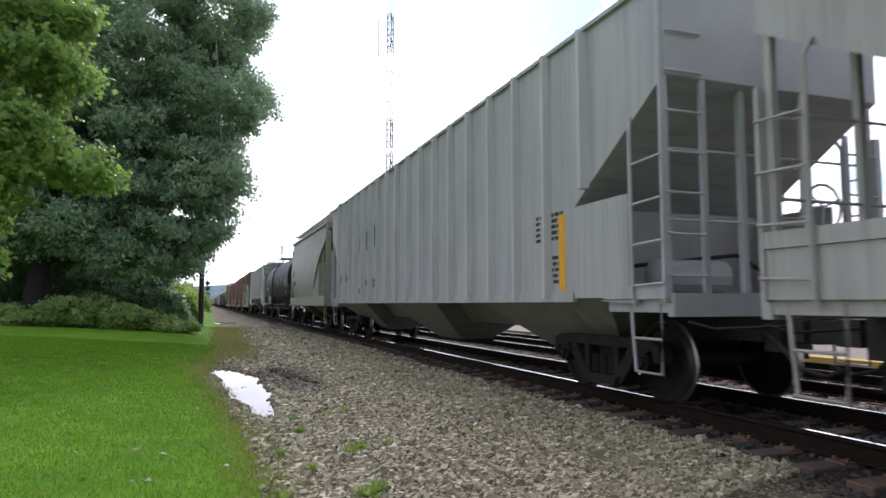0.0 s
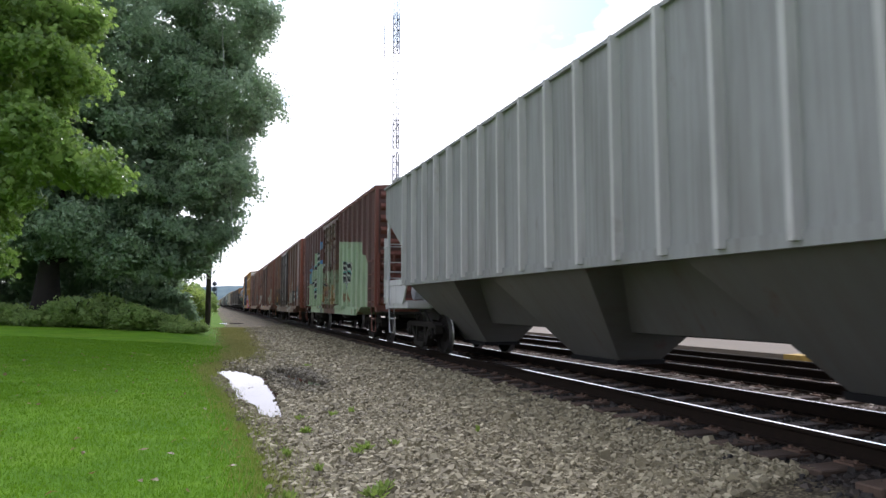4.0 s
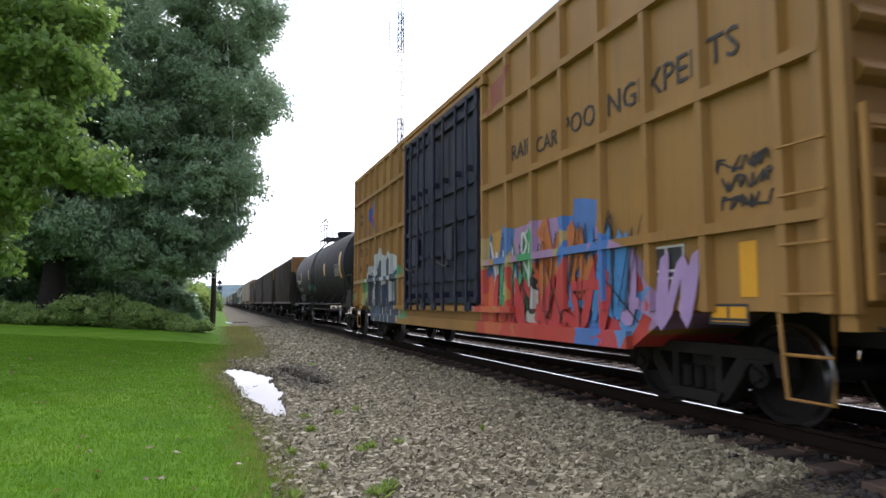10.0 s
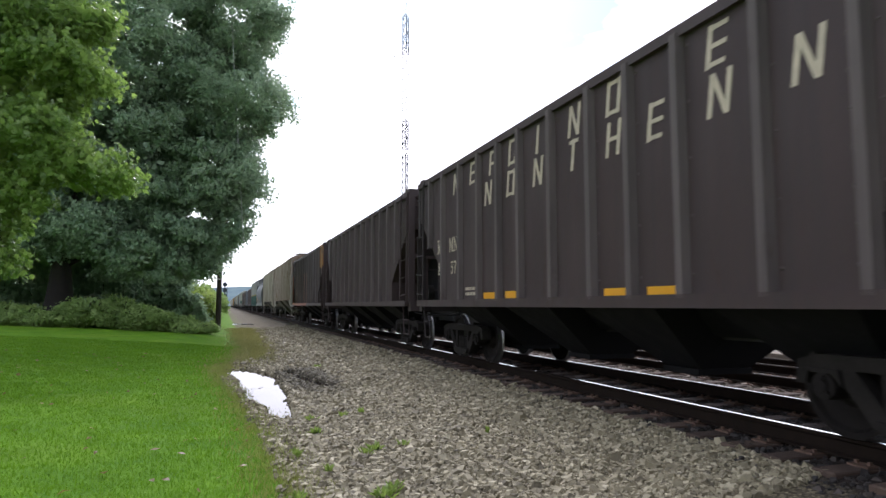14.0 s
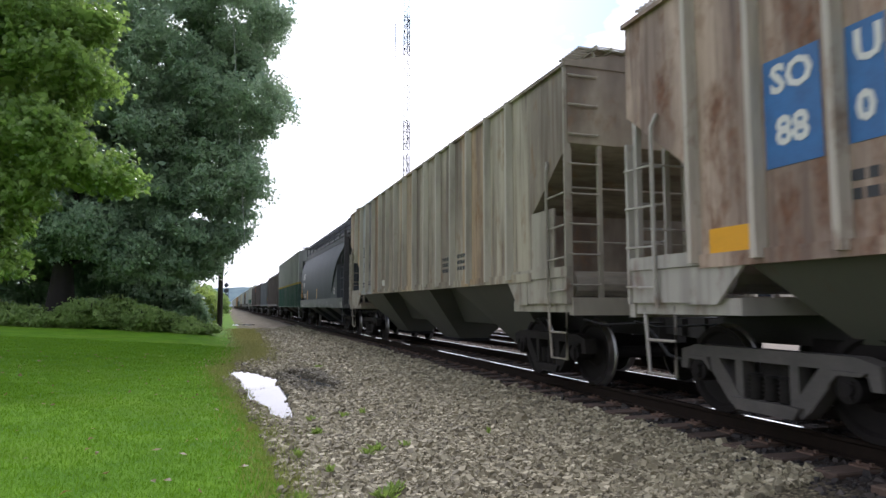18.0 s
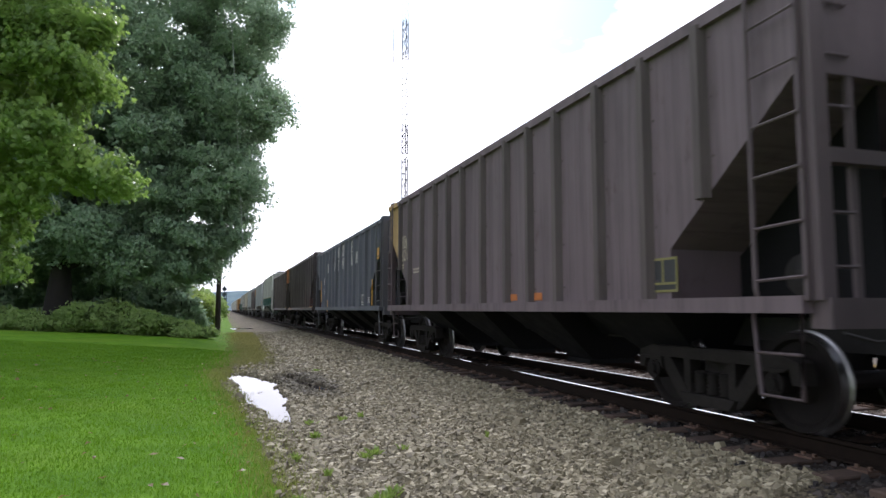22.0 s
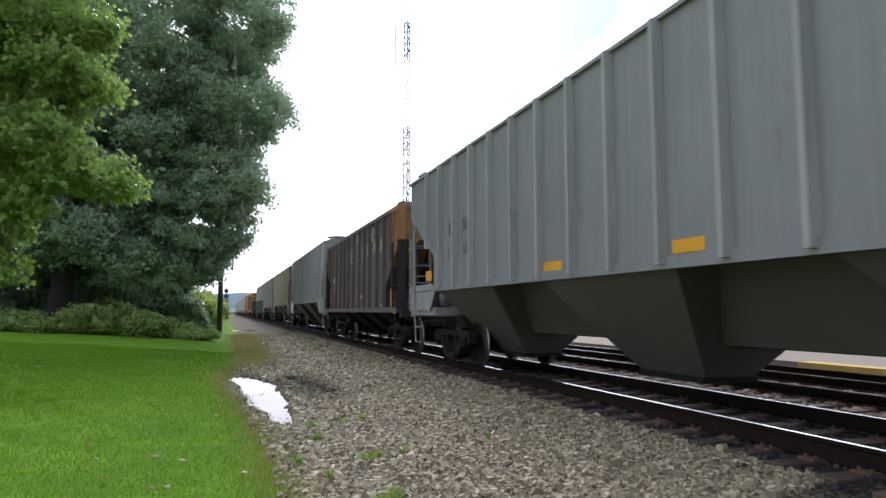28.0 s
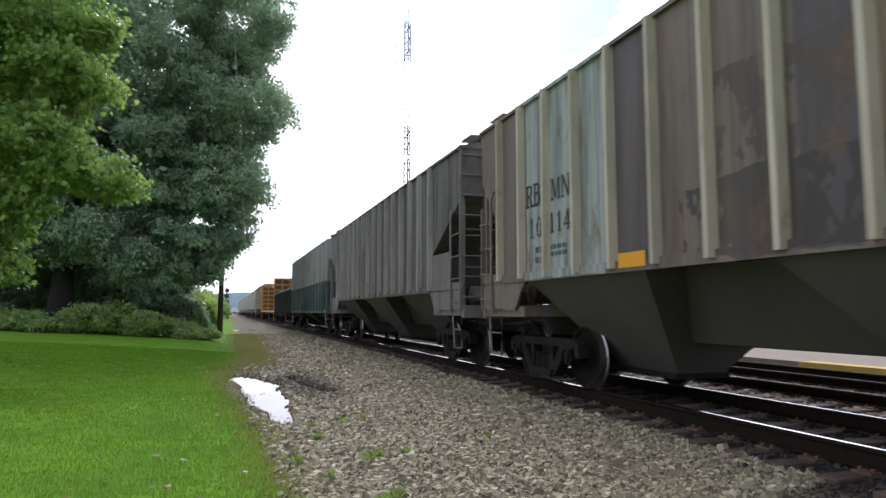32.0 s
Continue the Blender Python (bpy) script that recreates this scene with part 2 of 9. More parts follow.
def Box(*a):
    return box(bmesh.new(), *a)


def prism(bm, outline, x0, x1):
    """An outline in (y, z), extruded across from x0 to x1."""
    a = [bm.verts.new((x0, y, z)) for y, z in outline]
    b = [bm.verts.new((x1, y, z)) for y, z in outline]
    n = len(a)
    bm.faces.new(a), bm.faces.new(b[::-1])
    for i in range(n):
        bm.faces.new((a[i], b[i], b[(i + 1) % n], a[(i + 1) % n]))
    return bm


def along(bm, outline, y0, y1):
    """An outline in (x, z), extruded along the car from y0 to y1."""
    a = [bm.verts.new((x, y0, z)) for x, z in outline]
    b = [bm.verts.new((x, y1, z)) for x, z in outline]
    n = len(a)
    bm.faces.new(a), bm.faces.new(b[::-1])
    for i in range(n):
        bm.faces.new((a[i], b[i], b[(i + 1) % n], a[(i + 1) % n]))
    return bm


def tube(bm, pts, r, n=6):
    """A round bar through the points."""
    pts = [Vector(p) for p in pts]
    rings = []
    for i, p in enumerate(pts):
        d = (pts[min(i + 1, len(pts) - 1)] - pts[max(i - 1, 0)]).normalized()
        u = d.orthogonal().normalized() if abs(d.z) > 0.9 else d.cross(Vector((0, 0, 1))).normalized()
        w = d.cross(u)
        rings.append([bm.verts.new(p + r * (math.cos(2 * math.pi * k / n) * u + math.sin(2 * math.pi * k / n) * w)) for k in range(n)])
    for a, b in zip(rings, rings[1:]):
        for k in range(n):
            bm.faces.new((a[k], a[(k + 1) % n], b[(k + 1) % n], b[k]))
    bm.faces.new(rings[0][::-1]), bm.faces.new(rings[-1])
    return bm


def lathe(bm, profile, axis="x", n=28, at=(0, 0, 0)):
    """A profile of (place along the axis, radius), turned about the axis."""
    rings = []
    for s, r in profile:
        ring = []
        for k in range(n):
            c, d = r * math.cos(2 * math.pi * k / n), r * math.sin(2 * math.pi * k / n)
            p = {"x": (s, c, d), "y": (c, s, d), "z": (c, d, s)}[axis]
            ring.append(bm.verts.new((p[0] + at[0], p[1] + at[1], p[2] + at[2])))
        rings.append(ring)
    for a, b in zip(rings, rings[1:]):
        for k in range(n):
            bm.faces.new((a[k], a[(k + 1) % n], b[(k + 1) % n], b[k]))
    bm.faces.new(rings[0][::-1]), bm.faces.new(rings[-1])
    return bm


def mesh_from(name, verts, faces, material, smooth=False):
    """A large mesh out of number arrays; all faces have the same count of corners."""
    verts, faces = np.asarray(verts, np.float32), np.asarray(faces, np.int32)
    me = bpy.data.meshes.new(name)
    k = faces.shape[1]
    me.vertices.add(len(verts)), me.loops.add(faces.size), me.polygons.add(len(faces))
    me.vertices.foreach_set("co", verts.ravel())
    me.loops.foreach_set("vertex_index", faces.ravel())
    me.polygons.foreach_set("loop_start", np.arange(0, faces.size, k, dtype=np.int32))
    me.polygons.foreach_set("loop_total", np.full(len(faces), k, np.int32))
    me.polygons.foreach_set("use_smooth", np.full(len(faces), bool(smooth)))
    me.materials.append(material)
    me.update(calc_edges=True)
    me.validate()
    return me

# ---------------------------------------------------------------- ground
TRACK, GAUGE = 5.90, 0.7525
TRACK_2 = 9.18
rng = np.random.default_rng(4)


def edge_x(y):
    """Where the lawn ends and the gravel begins."""
    return np.interp(y, [-50, 5.5, 8.5, 10.5, 13.4, 16.4, 19.3, 25, 39, 52, 400], [0.5, 0.5, 0.46, 0.34, 0.12, -0.14, 0.22, 0.65, 0.8, 0.8, 0.8])


def ripple(x, y, f, seed=0.0):
    return (np.sin(x * f * 1.3 + y * f * 0.7 + seed) + np.sin(-x * f * 0.6 + y * f * 1.7 + 1.3 + seed * 2) + np.sin(x * f * 2.3 - y * f * 1.1 + 4.1 + seed)) / 3


def ground_z(x, y):
    x, y = np.asarray(x, float), np.asarray(y, float)
    z = np.interp(x, [-60, -12, -6, -1, 0.4, 2.6, 3.6, 4.35, 4.75, 11.9, 12.3, 30, 200], [0.9, 0.35, 0.0, -0.36, -0.42, -0.41, -0.37, -0.29, -0.215, -0.215, -0.25, -0.2, 0.2])
    lawn = np.clip((edge_x(y) - x) / 1.5, 0, 1)
    z = z + lawn * np.clip((y - 16) / 24, 0, 1.2) * np.interp(x, [-12, -1, 0.5], [0.05, 0.16, 0.05])
    z = z + 0.012 * ripple(x, y, 3.1) + 0.008 * ripple(x, y, 7.7, 2.0)
    for ax, ay, bx, by, w, d in ((0.42, 16.0, 0.78, 14.6, 0.38, 0.062), (0.68, 14.8, 0.74, 11.9, 0.38, 0.062), (0.78, 11.9, 0.84, 10.0, 0.2, 0.06), (1.5, 15.6, 1.95, 13.2, 0.2, 0.055)):
        s = np.clip(((x - ax) * (bx - ax) * 9 + (y - ay) * (by - ay)) / ((bx - ax) ** 2 * 9 + (by - ay) ** 2), 0, 1)
        q = np.hypot(x - ax - s * (bx - ax), (y - ay - s * (by - ay)) * 0.36) / (w * (1 + 0.22 * ripple(x, y, 4.4, 1.0)))
        z = z - d * np.exp(-q ** 4)
    for cx, cy, rx, ry, d in ((1.55, 58.0, 1.15, 2.6, 0.08), (2.0, 73.7, 0.6, 5.0, 0.08), (1.7, 41.0, 0.9, 1.0, 0.035)):
        z = z - d * np.exp(-(((x - cx) / rx) ** 2 + ((y - cy) / ry) ** 2) ** 2)
    return z


def axis_steps(stops):
    """Grid lines: (from, to, step) stretches joined."""
    out = []
    for a, b, s in stops:
        out += list(np.arange(a, b - 1e-6, s))
    return np.array(out + [stops[-1][1]])


gx = np.concatenate([-np.geomspace(2600, 14, 24), axis_steps([(-13, -2, 0.5), (-2, 5.2, 0.09), (5.2, 12, 0.34)]), np.geomspace(13, 2600, 24)])
gy = np.concatenate([-np.geomspace(900, 4, 14), axis_steps([(-3, 3, 0.5), (3, 20, 0.1), (20, 60, 0.33)]), np.geomspace(61, 4200, 34)])
GX, GY = np.meshgrid(gx, gy)
GZ = ground_z(GX, GY)
nx, ny = len(gx), len(gy)
idx = np.arange(nx * ny).reshape(ny, nx)
quads = np.stack([idx[:-1, :-1], idx[:-1, 1:], idx[1:, 1:], idx[1:, :-1]], -1).reshape(-1, 4)


def damp_patch(g):
    """The wet hollow beside the puddle."""
    x, y, _ = g.xyz()
    return g.ramp(g.math("ADD", g.math("ADD", g.math("POWER", g.math("DIVIDE", g.math("SUBTRACT", x, 1.7), 0.7), 2.0), g.math("POWER", g.math("DIVIDE", g.math("SUBTRACT", y, 14.2), 3.0), 2.0)), g.math("MULTIPLY", g.math("SUBTRACT", g.noise(3.0, 4), 0.5), 1.6)), (0.35, 0.62), (1.0, 0.0))


def ground_material():
    g = Graph("lawn_and_gravel")
    x, y, z = g.xyz()
    fine, mid, broad = g.noise(60, 4, 0.6), g.noise(9, 5, 0.6), g.noise(0.6, 4)
    # edge of the lawn, along the way
    e = g.ramp(g.math("DIVIDE", y, 60.0), *((t / 60.0, float(edge_x(t)) + 0.5) for t in (0, 5.5, 8.5, 10.5, 13.4, 16.4, 19.3, 25, 39, 52)))
    wob = g.math("ADD", g.math("MULTIPLY", g.math("SUBTRACT", g.noise(1.6, 4), 0.5), 0.45), g.math("MULTIPLY", g.math("SUBTRACT", mid, 0.5), 0.35))
    side = g.math("SUBTRACT", g.math("SUBTRACT", g.math("ADD", x, 0.5), e), wob)  # > 0 is gravel
    stones = g.voronoi(34, None, "F1", "Color")
    gaps = g.voronoi(34, None, "F1", "Distance")
    sep = g.t.nodes.new("ShaderNodeSeparateColor")
    g.put(sep.inputs[0], stones)
    gravel = g.ramp(sep.outputs[0], (0.0, (0.05, 0.042, 0.025)), (0.5, (0.15, 0.13, 0.08)), (1.0, (0.30, 0.265, 0.165)))
    gravel = g.mix(g.ramp(gaps, (0.3, 0.0), (0.75, 0.75)), gravel, (0.05, 0.042, 0.035))
    gravel = g.mix(g.ramp(broad, (0.42, 0.0), (0.65, 0.4)), gravel, (0.15, 0.125, 0.10))
    # the wet hollow round the puddle
    damp = damp_patch(g)
    gravel = g.mix(damp, gravel, (0.03, 0.026, 0.022))
    # oily bed under the track, its colour also darkened for the train's shade
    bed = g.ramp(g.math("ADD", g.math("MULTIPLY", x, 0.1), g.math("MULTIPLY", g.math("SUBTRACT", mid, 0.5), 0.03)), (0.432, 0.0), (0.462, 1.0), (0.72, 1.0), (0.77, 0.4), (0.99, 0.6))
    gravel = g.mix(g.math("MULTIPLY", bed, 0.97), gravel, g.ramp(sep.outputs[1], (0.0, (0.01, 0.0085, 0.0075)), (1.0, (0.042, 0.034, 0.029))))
    soil = g.ramp(mid, (0.3, (0.07, 0.055, 0.035)), (0.7, (0.16, 0.125, 0.08)))
    dry = g.ramp(g.noise(0.5, 3), (0.42, (0.11, 0.19, 0.025)), (0.62, (0.22, 0.215, 0.07)))
    grass = g.mix(g.ramp(g.noise(1.1, 5, 0.62), (0.36, 0.0), (0.66, 1.0)), (0.072, 0.185, 0.008), (0.125, 0.265, 0.010))
    grass = g.mix(g.ramp(mid, (0.4, 0.0), (0.7, 0.4)), grass, (0.055, 0.145, 0.008))
    grass = g.mix(g.ramp(g.noise(0.35, 3), (0.5, 0.0), (0.66, 0.45)), grass, (0.15, 0.24, 0.02))
    col = g.mix(g.ramp(side, (0.02, 0.0), (0.10, 1.0)), soil, gravel)
    col = g.mix(g.ramp(side, (0.0, 1.0), (0.06, 0.0)), col, grass)
    bank = g.math("MULTIPLY", g.ramp(g.math("DIVIDE", y, 60.0), (0.14, 0.0), (0.17, 1.0), (0.27, 1.0), (0.31, 0.0)), g.ramp(g.math("ADD", g.math("ADD", side, 0.4), g.math("MULTIPLY", g.math("SUBTRACT", g.noise(2.2, 4), 0.5), 0.5)), (0.28, 0.0), (0.42, 1.0), (0.6, 0.9), (0.75, 0.0)))
    col = g.mix(bank, col, g.ramp(mid, (0.3, (0.06, 0.04, 0.02)), (0.7, (0.15, 0.105, 0.05))))
    # rank yellow grass beside the way further on
    far = g.math("MULTIPLY", g.ramp(g.math("DIVIDE", y, 60.0), (0.30, 0.0), (0.36, 1.0), (0.62, 0.8), (0.75, 0.3)),
                 g.ramp(g.math("MULTIPLY_ADD", g.math("ADD", side, g.math("MULTIPLY", g.math("SUBTRACT", g.noise(1.2, 4), 0.5), 1.4)), 0.5, 0.4), (0.2, 0.0), (0.4, 0.65), (0.7, 0.6), (0.9, 0.0)))
    col = g.mix(far, col, dry)
    # trodden yard beyond the platform
    yard = g.ramp(g.math("DIVIDE", x, 60.0), (0.28, 0.0), (0.3, 1.0))
    col = g.mix(yard, col, g.ramp(mid, (0.3, (0.11, 0.10, 0.055)), (0.7, (0.20, 0.17, 0.11))))
    g.bump(g.math("ADD", g.math("MULTIPLY", gaps, -1.0), fine), 0.8, 0.02)
    g.bsdf.inputs["Specular IOR Level"].default_value = 0.12
    return g.set(col, g.math("MULTIPLY_ADD", fine, 0.2, 0.75))


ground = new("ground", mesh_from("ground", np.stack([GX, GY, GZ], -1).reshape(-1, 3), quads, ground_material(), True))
tagged(ground, "mown green lawn running into grey crushed-stone gravel", "ground", kind="structure")

# puddles: a level sheet that shows where the ground dips below it
gw = Graph("still_water")
gw.bsdf.inputs["Base Color"].default_value = (0.03, 0.026, 0.02, 1)
gw.bsdf.inputs["Roughness"].default_value = 0.02
gw.bsdf.inputs["Specular IOR Level"].default_value = 0.9
gw.bsdf.inputs["Metallic"].default_value = 0.0
gw.bump(gw.noise(3.0, 2), 0.02, 0.01)
for px0, px1, py0, py1, level in ((-0.85, 2.4, 7.6, 18.4, -0.434), (0.2, 3.0, 54.5, 61.5, -0.462), (1.2, 2.8, 66.5, 81.0, -0.462), (0.6, 2.8, 39.5, 42.5, -0.436)):
    bm = bmesh.new()
    ring = [bm.verts.new(((px0 + px1) / 2 + (px1 - px0) / 2 * math.cos(a), (py0 + py1) / 2 + (py1 - py0) / 2 * math.sin(a), level)) for a in np.linspace(0, 2 * math.pi, 40)[:-1]]
    bm.faces.new(ring)
    tagged(part("puddle", bm, gw.mat), "shallow rain puddle mirroring the white sky in the gravel", "puddle", "puddles", "structure")


def scatter_stones(n, x0, x1, y0, y1, size, name, material, lift=0.0):
    """Crushed stone: jittered squat blocks."""
    x = rng.uniform(x0, x1, n)
    y = y0 + (y1 - y0) * rng.uniform(0, 1, n) ** 1.2
    keep = (x > edge_x(y) + 0.1 + 0.25 * rng.uniform(-0.6, 1, n)) & ((ground_z(x, y) > -0.436 + 0.006 * rng.normal(0, 1, n)) | (rng.uniform(0, 1, n) < 0.05))
    keep &= ~((y > 18.5 + rng.normal(0, 0.7, n)) & (x < edge_x(y) + 1.25 + rng.normal(0, 0.25, n)))
    x, y = x[keep], y[keep]
    n = len(x)
    z = ground_z(x, y)
    cube = np.array([[-1, -1, -1], [1, -1, -1], [1, 1, -1], [-1, 1, -1], [-0.72, -0.72, 1], [0.72, -0.72, 1], [0.72, 0.72, 1], [-0.72, 0.72, 1]], float)
    s = size * rng.lognormal(0, 0.3, n)[:, None, None]
    v = cube[None] * (1 + rng.uniform(-0.45, 0.3, (n, 8, 3))) * s * np.array([0.52, 0.46, 0.42])
    a, t = rng.uniform(0, 6.3, n), rng.uniform(-0.7, 0.7, n)
    ca, sa, ct, st = np.cos(a)[:, None], np.sin(a)[:, None], np.cos(t)[:, None], np.sin(t)[:, None]
    X, Y, Z = v[..., 0], v[..., 1], v[..., 2]
    X, Z = X * ct - Z * st, X * st + Z * ct
    X, Y = X * ca - Y * sa, X * sa + Y * ca
    v = np.stack([X + x[:, None], Y + y[:, None], Z + (z + lift + size * 0.2)[:, None]], -1).reshape(-1, 3)
    q = np.array(((4, 5, 6, 7), (0, 1, 5, 4), (1, 2, 6, 5), (2, 3, 7, 6), (3, 0, 4, 7)))
    f = (q[None] + 8 * np.arange(n)[:, None, None]).reshape(-1, 4)
    return new(name, mesh_from(name, v, f, material))


gs = Graph("crushed_stone")
isl = gs.island()
gcol = gs.ramp(isl, (0.0, (0.075, 0.062, 0.036)), (0.3, (0.18, 0.157, 0.095)), (0.6, (0.27, 0.24, 0.15)), (0.85, (0.36, 0.325, 0.21)), (1.0, (0.54, 0.49, 0.34)))
gcol = gs.mix(0.22, gcol, gs.ramp(gs.noise(40, 4), (0.3, (0.10, 0.085, 0.052)), (0.7, (0.30, 0.265, 0.17))))
gs.bump(gs.noise(90, 3), 0.4, 0.004)
gcol = gs.mix(damp_patch(gs), gcol, (0.03, 0.026, 0.02))
STONE = gs.set(gcol, 0.75)
tagged(scatter_stones(27000, 0.2, 4.66, 4.2, 9.0, 0.045, "gravel", STONE), "loose grey and buff crushed-stone gravel beside the track", "gravel", kind="stuff")
tagged(scatter_stones(24000, 0.0, 4.64, 8.8, 15.0, 0.049, "gravel", STONE), "loose grey and buff crushed-stone gravel round the puddle", "gravel", kind="stuff")
tagged(scatter_stones(34000, 0.3, 4.65, 14.8, 46.0, 0.066, "gravel", STONE), "loose grey crushed-stone gravel further along the track", "gravel", kind="stuff")


def blades(n, x0, x1, y0, y1, height, name, material, lean=0.5, lawn=True, power=1.6):
    x = rng.uniform(x0, x1, n)
    y = y0 + (y1 - y0) * rng.uniform(0, 1, n) ** power
    if lawn == "edge":
        x = edge_x(y) + 0.06 + 0.2 * rng.normal(0, 1, n)
    elif lawn == "verge":
        x = edge_x(y) + 0.5 + 0.45 * rng.normal(0, 1, n)
    elif lawn:
        keep = x < edge_x(y) + 0.14 * rng.normal(0, 1, n)
        x, y = x[keep], y[keep]
    n = len(x)
    z = ground_z(x, y)
    a = rng.uniform(0, 6.3, n)
    h = height * rng.uniform(0.5, 1.2, n)
    w = 0.0028 + 0.00055 * y
    lx, ly = lean * h * rng.normal(0, 0.6, n), lean * h * rng.normal(0, 0.6, n)
    p0 = np.stack([x - w * np.cos(a), y - w * np.sin(a), z - 0.01], -1)
    p1 = np.stack([x + w * np.cos(a), y + w * np.sin(a), z - 0.01], -1)
    p2 = np.stack([x + lx, y + ly, z + h], -1)
    v = np.stack([p0, p1, p2], 1).reshape(-1, 3)
    f = np.arange(3 * n).reshape(-1, 3)
    return new(name, mesh_from(name, v, f, material))


def leaf_material(name, dark, light, gloss=0.45, through=0.35):
    g = Graph(name)
    col = g.mix(0.45, g.ramp(g.island(), (0.0, dark), (1.0, light)), g.ramp(g.noise(0.45, 4), (0.35, dark), (0.65, light)))
    g.set(col, gloss)
    tr = g.t.nodes.new("ShaderNodeBsdfTranslucent")
    mx = g.t.nodes.new("ShaderNodeMixShader")
    g.put(tr.inputs[0], g.mix(0.5, col, tuple(min(1, c * 1.8) for c in light)))
    mx.inputs[0].default_value = through
    g.t.links.new(g.bsdf.outputs[0], mx.inputs[1]), g.t.links.new(tr.outputs[0], mx.inputs[2]), g.t.links.new(mx.outputs[0], g.out.inputs[0])
    return g.mat


GRASS = leaf_material("grass_blades", (0.072, 0.185, 0.007), (0.135, 0.27, 0.010), 0.8, 0.42)
tagged(blades(170000, -9, 0.7, 4.5, 26, 0.034, "lawn_grass", GRASS), "short mown bright green lawn grass", "grass", kind="stuff")
tagged(blades(16000, 0.5, 2.1, 17.0, 46, 0.075, "dry_grass", leaf_material("dry_grass", (0.13, 0.165, 0.04), (0.29, 0.27, 0.10)), 0.6, "verge", 1.0), "yellowing rank grass on the edge of the gravel", "grass", kind="stuff")
tagged(blades(9000, -0.1, 0.9, 4.5, 18, 0.065, "edge_grass", leaf_material("rank_grass", (0.12, 0.19, 0.025), (0.29, 0.31, 0.085)), 0.7, "edge"), "longer uneven grass along the lawn's edge", "grass", kind="stuff")


def weed(x, y, r, n, name="weed", h=0.10):
    z = float(ground_z(x, y))
    bm = bmesh.new()
    rnd = random.Random(int(x * 100 + y))
    root = bm.verts.new((0, 0, -0.03))
    for _ in range(n):
        a, b = rnd.uniform(0, 6.3), rnd.uniform(0.2, 1.0)
        hx, hy, hh = r * b * math.cos(a), r * b * math.sin(a), h * rnd.uniform(0.4, 1.1)
        w = 0.014
        q = [bm.verts.new(p) for p in ((hx * 0.7 + w * math.sin(a), hy * 0.7 - w * math.cos(a), hh * 0.8), (hx, hy, hh), (hx * 0.7 - w * math.sin(a), hy * 0.7 + w * math.cos(a), hh * 0.8))]
        bm.faces.new([root] + q)
    ob = part(name, bm, WEED)
    ob.location = (x, y, z)
    return tagged(ob, "small green weed tuft growing through the gravel", "weed", "weeds in the gravel")


WEED = leaf_material("weed_leaves", (0.13, 0.22, 0.035), (0.28, 0.38, 0.09))
for wx, wy, wr, wn in ((1.56, 6.97, 0.16, 46), (1.42, 6.8, 0.10, 20), (0.75, 7.02, 0.09, 30), (1.25, 5.25, 0.16, 60), (1.36, 5.4, 0.12, 30), (1.09, 8.09, 0.10, 34),
                       (1.58, 9.18, 0.12, 20), (1.15, 9.0, 0.14, 24), (1.9, 9.4, 0.1, 16), (3.0, 7.4, 0.05, 12), (0.95, 6.2, 0.09, 18), (2.2, 16.5, 0.2, 24), (0.6, 5.4, 0.1, 26), (1.9, 7.1, 0.1, 14)):
    weed(wx, wy, wr, wn)

# fallen leaves on the lawn
n = 240
fx, fy = rng.uniform(-6, 0.4, n), 4.6 + 16 * rng.uniform(0, 1, n) ** 1.4
keep = fx < edge_x(fy) - 0.05
fx, fy = fx[keep], fy[keep]
n = len(fx)
fa, fs = rng.uniform(0, 6.3, n), rng.uniform(0.025, 0.06, n)
fz = ground_z(fx, fy) + 0.05
fv = np.stack([np.stack([fx + fs * np.cos(fa + k * 1.5708) * (1 if k % 2 else 0.6), fy + fs * np.sin(fa + k * 1.5708) * (1 if k % 2 else 0.6), fz + 0.012 * rng.normal(0, 1, n)], -1) for k in range(4)], 1).reshape(-1, 3)
tagged(new("fallen_leaves", mesh_from("fallen_leaves", fv, np.arange(4 * n).reshape(-1, 4), leaf_material("dry_leaf", (0.10, 0.065, 0.028), (0.25, 0.17, 0.06)))), "scattered brown and yellow fallen leaves on the lawn", "leaves", kind="stuff")

# ---------------------------------------------------------------- tracks


def rail_outline(cx, top):
    pts = ((-0.036, -0.012), (-0.022, 0.0), (0.022, 0.0), (0.036, -0.012), (0.036, -0.035), (0.012, -0.05), (0.01, -0.145), (0.07, -0.158), (0.07, -0.172), (-0.07, -0.172), (-0.07, -0.158), (-0.01, -0.145), (-0.012, -0.05), (-0.036, -0.035))
    return [(cx + x, top + z) for x, z in pts]


def rail(cx, top=0.0, y0=-120, y1=900, label="steel rail with a polished shining head and rusty sides"):
    bm = bmesh.new()
    along(bm, rail_outline(cx, top), y0, y1)
    bm.normal_update()
    for f in bm.faces:
        if all(v.co.z > top - 0.001 for v in f.verts):
            f.material_index = 1
    return tagged(part("rail", bm, [RAILSIDE, RAILTOP]), label, "rail", "rails", "structure")


for c in (TRACK, TRACK_2):
    rail(c - GAUGE), rail(c + GAUGE)
rail(11.15, 0.0, -20, 140, "steel rail of a siding beside the platform")

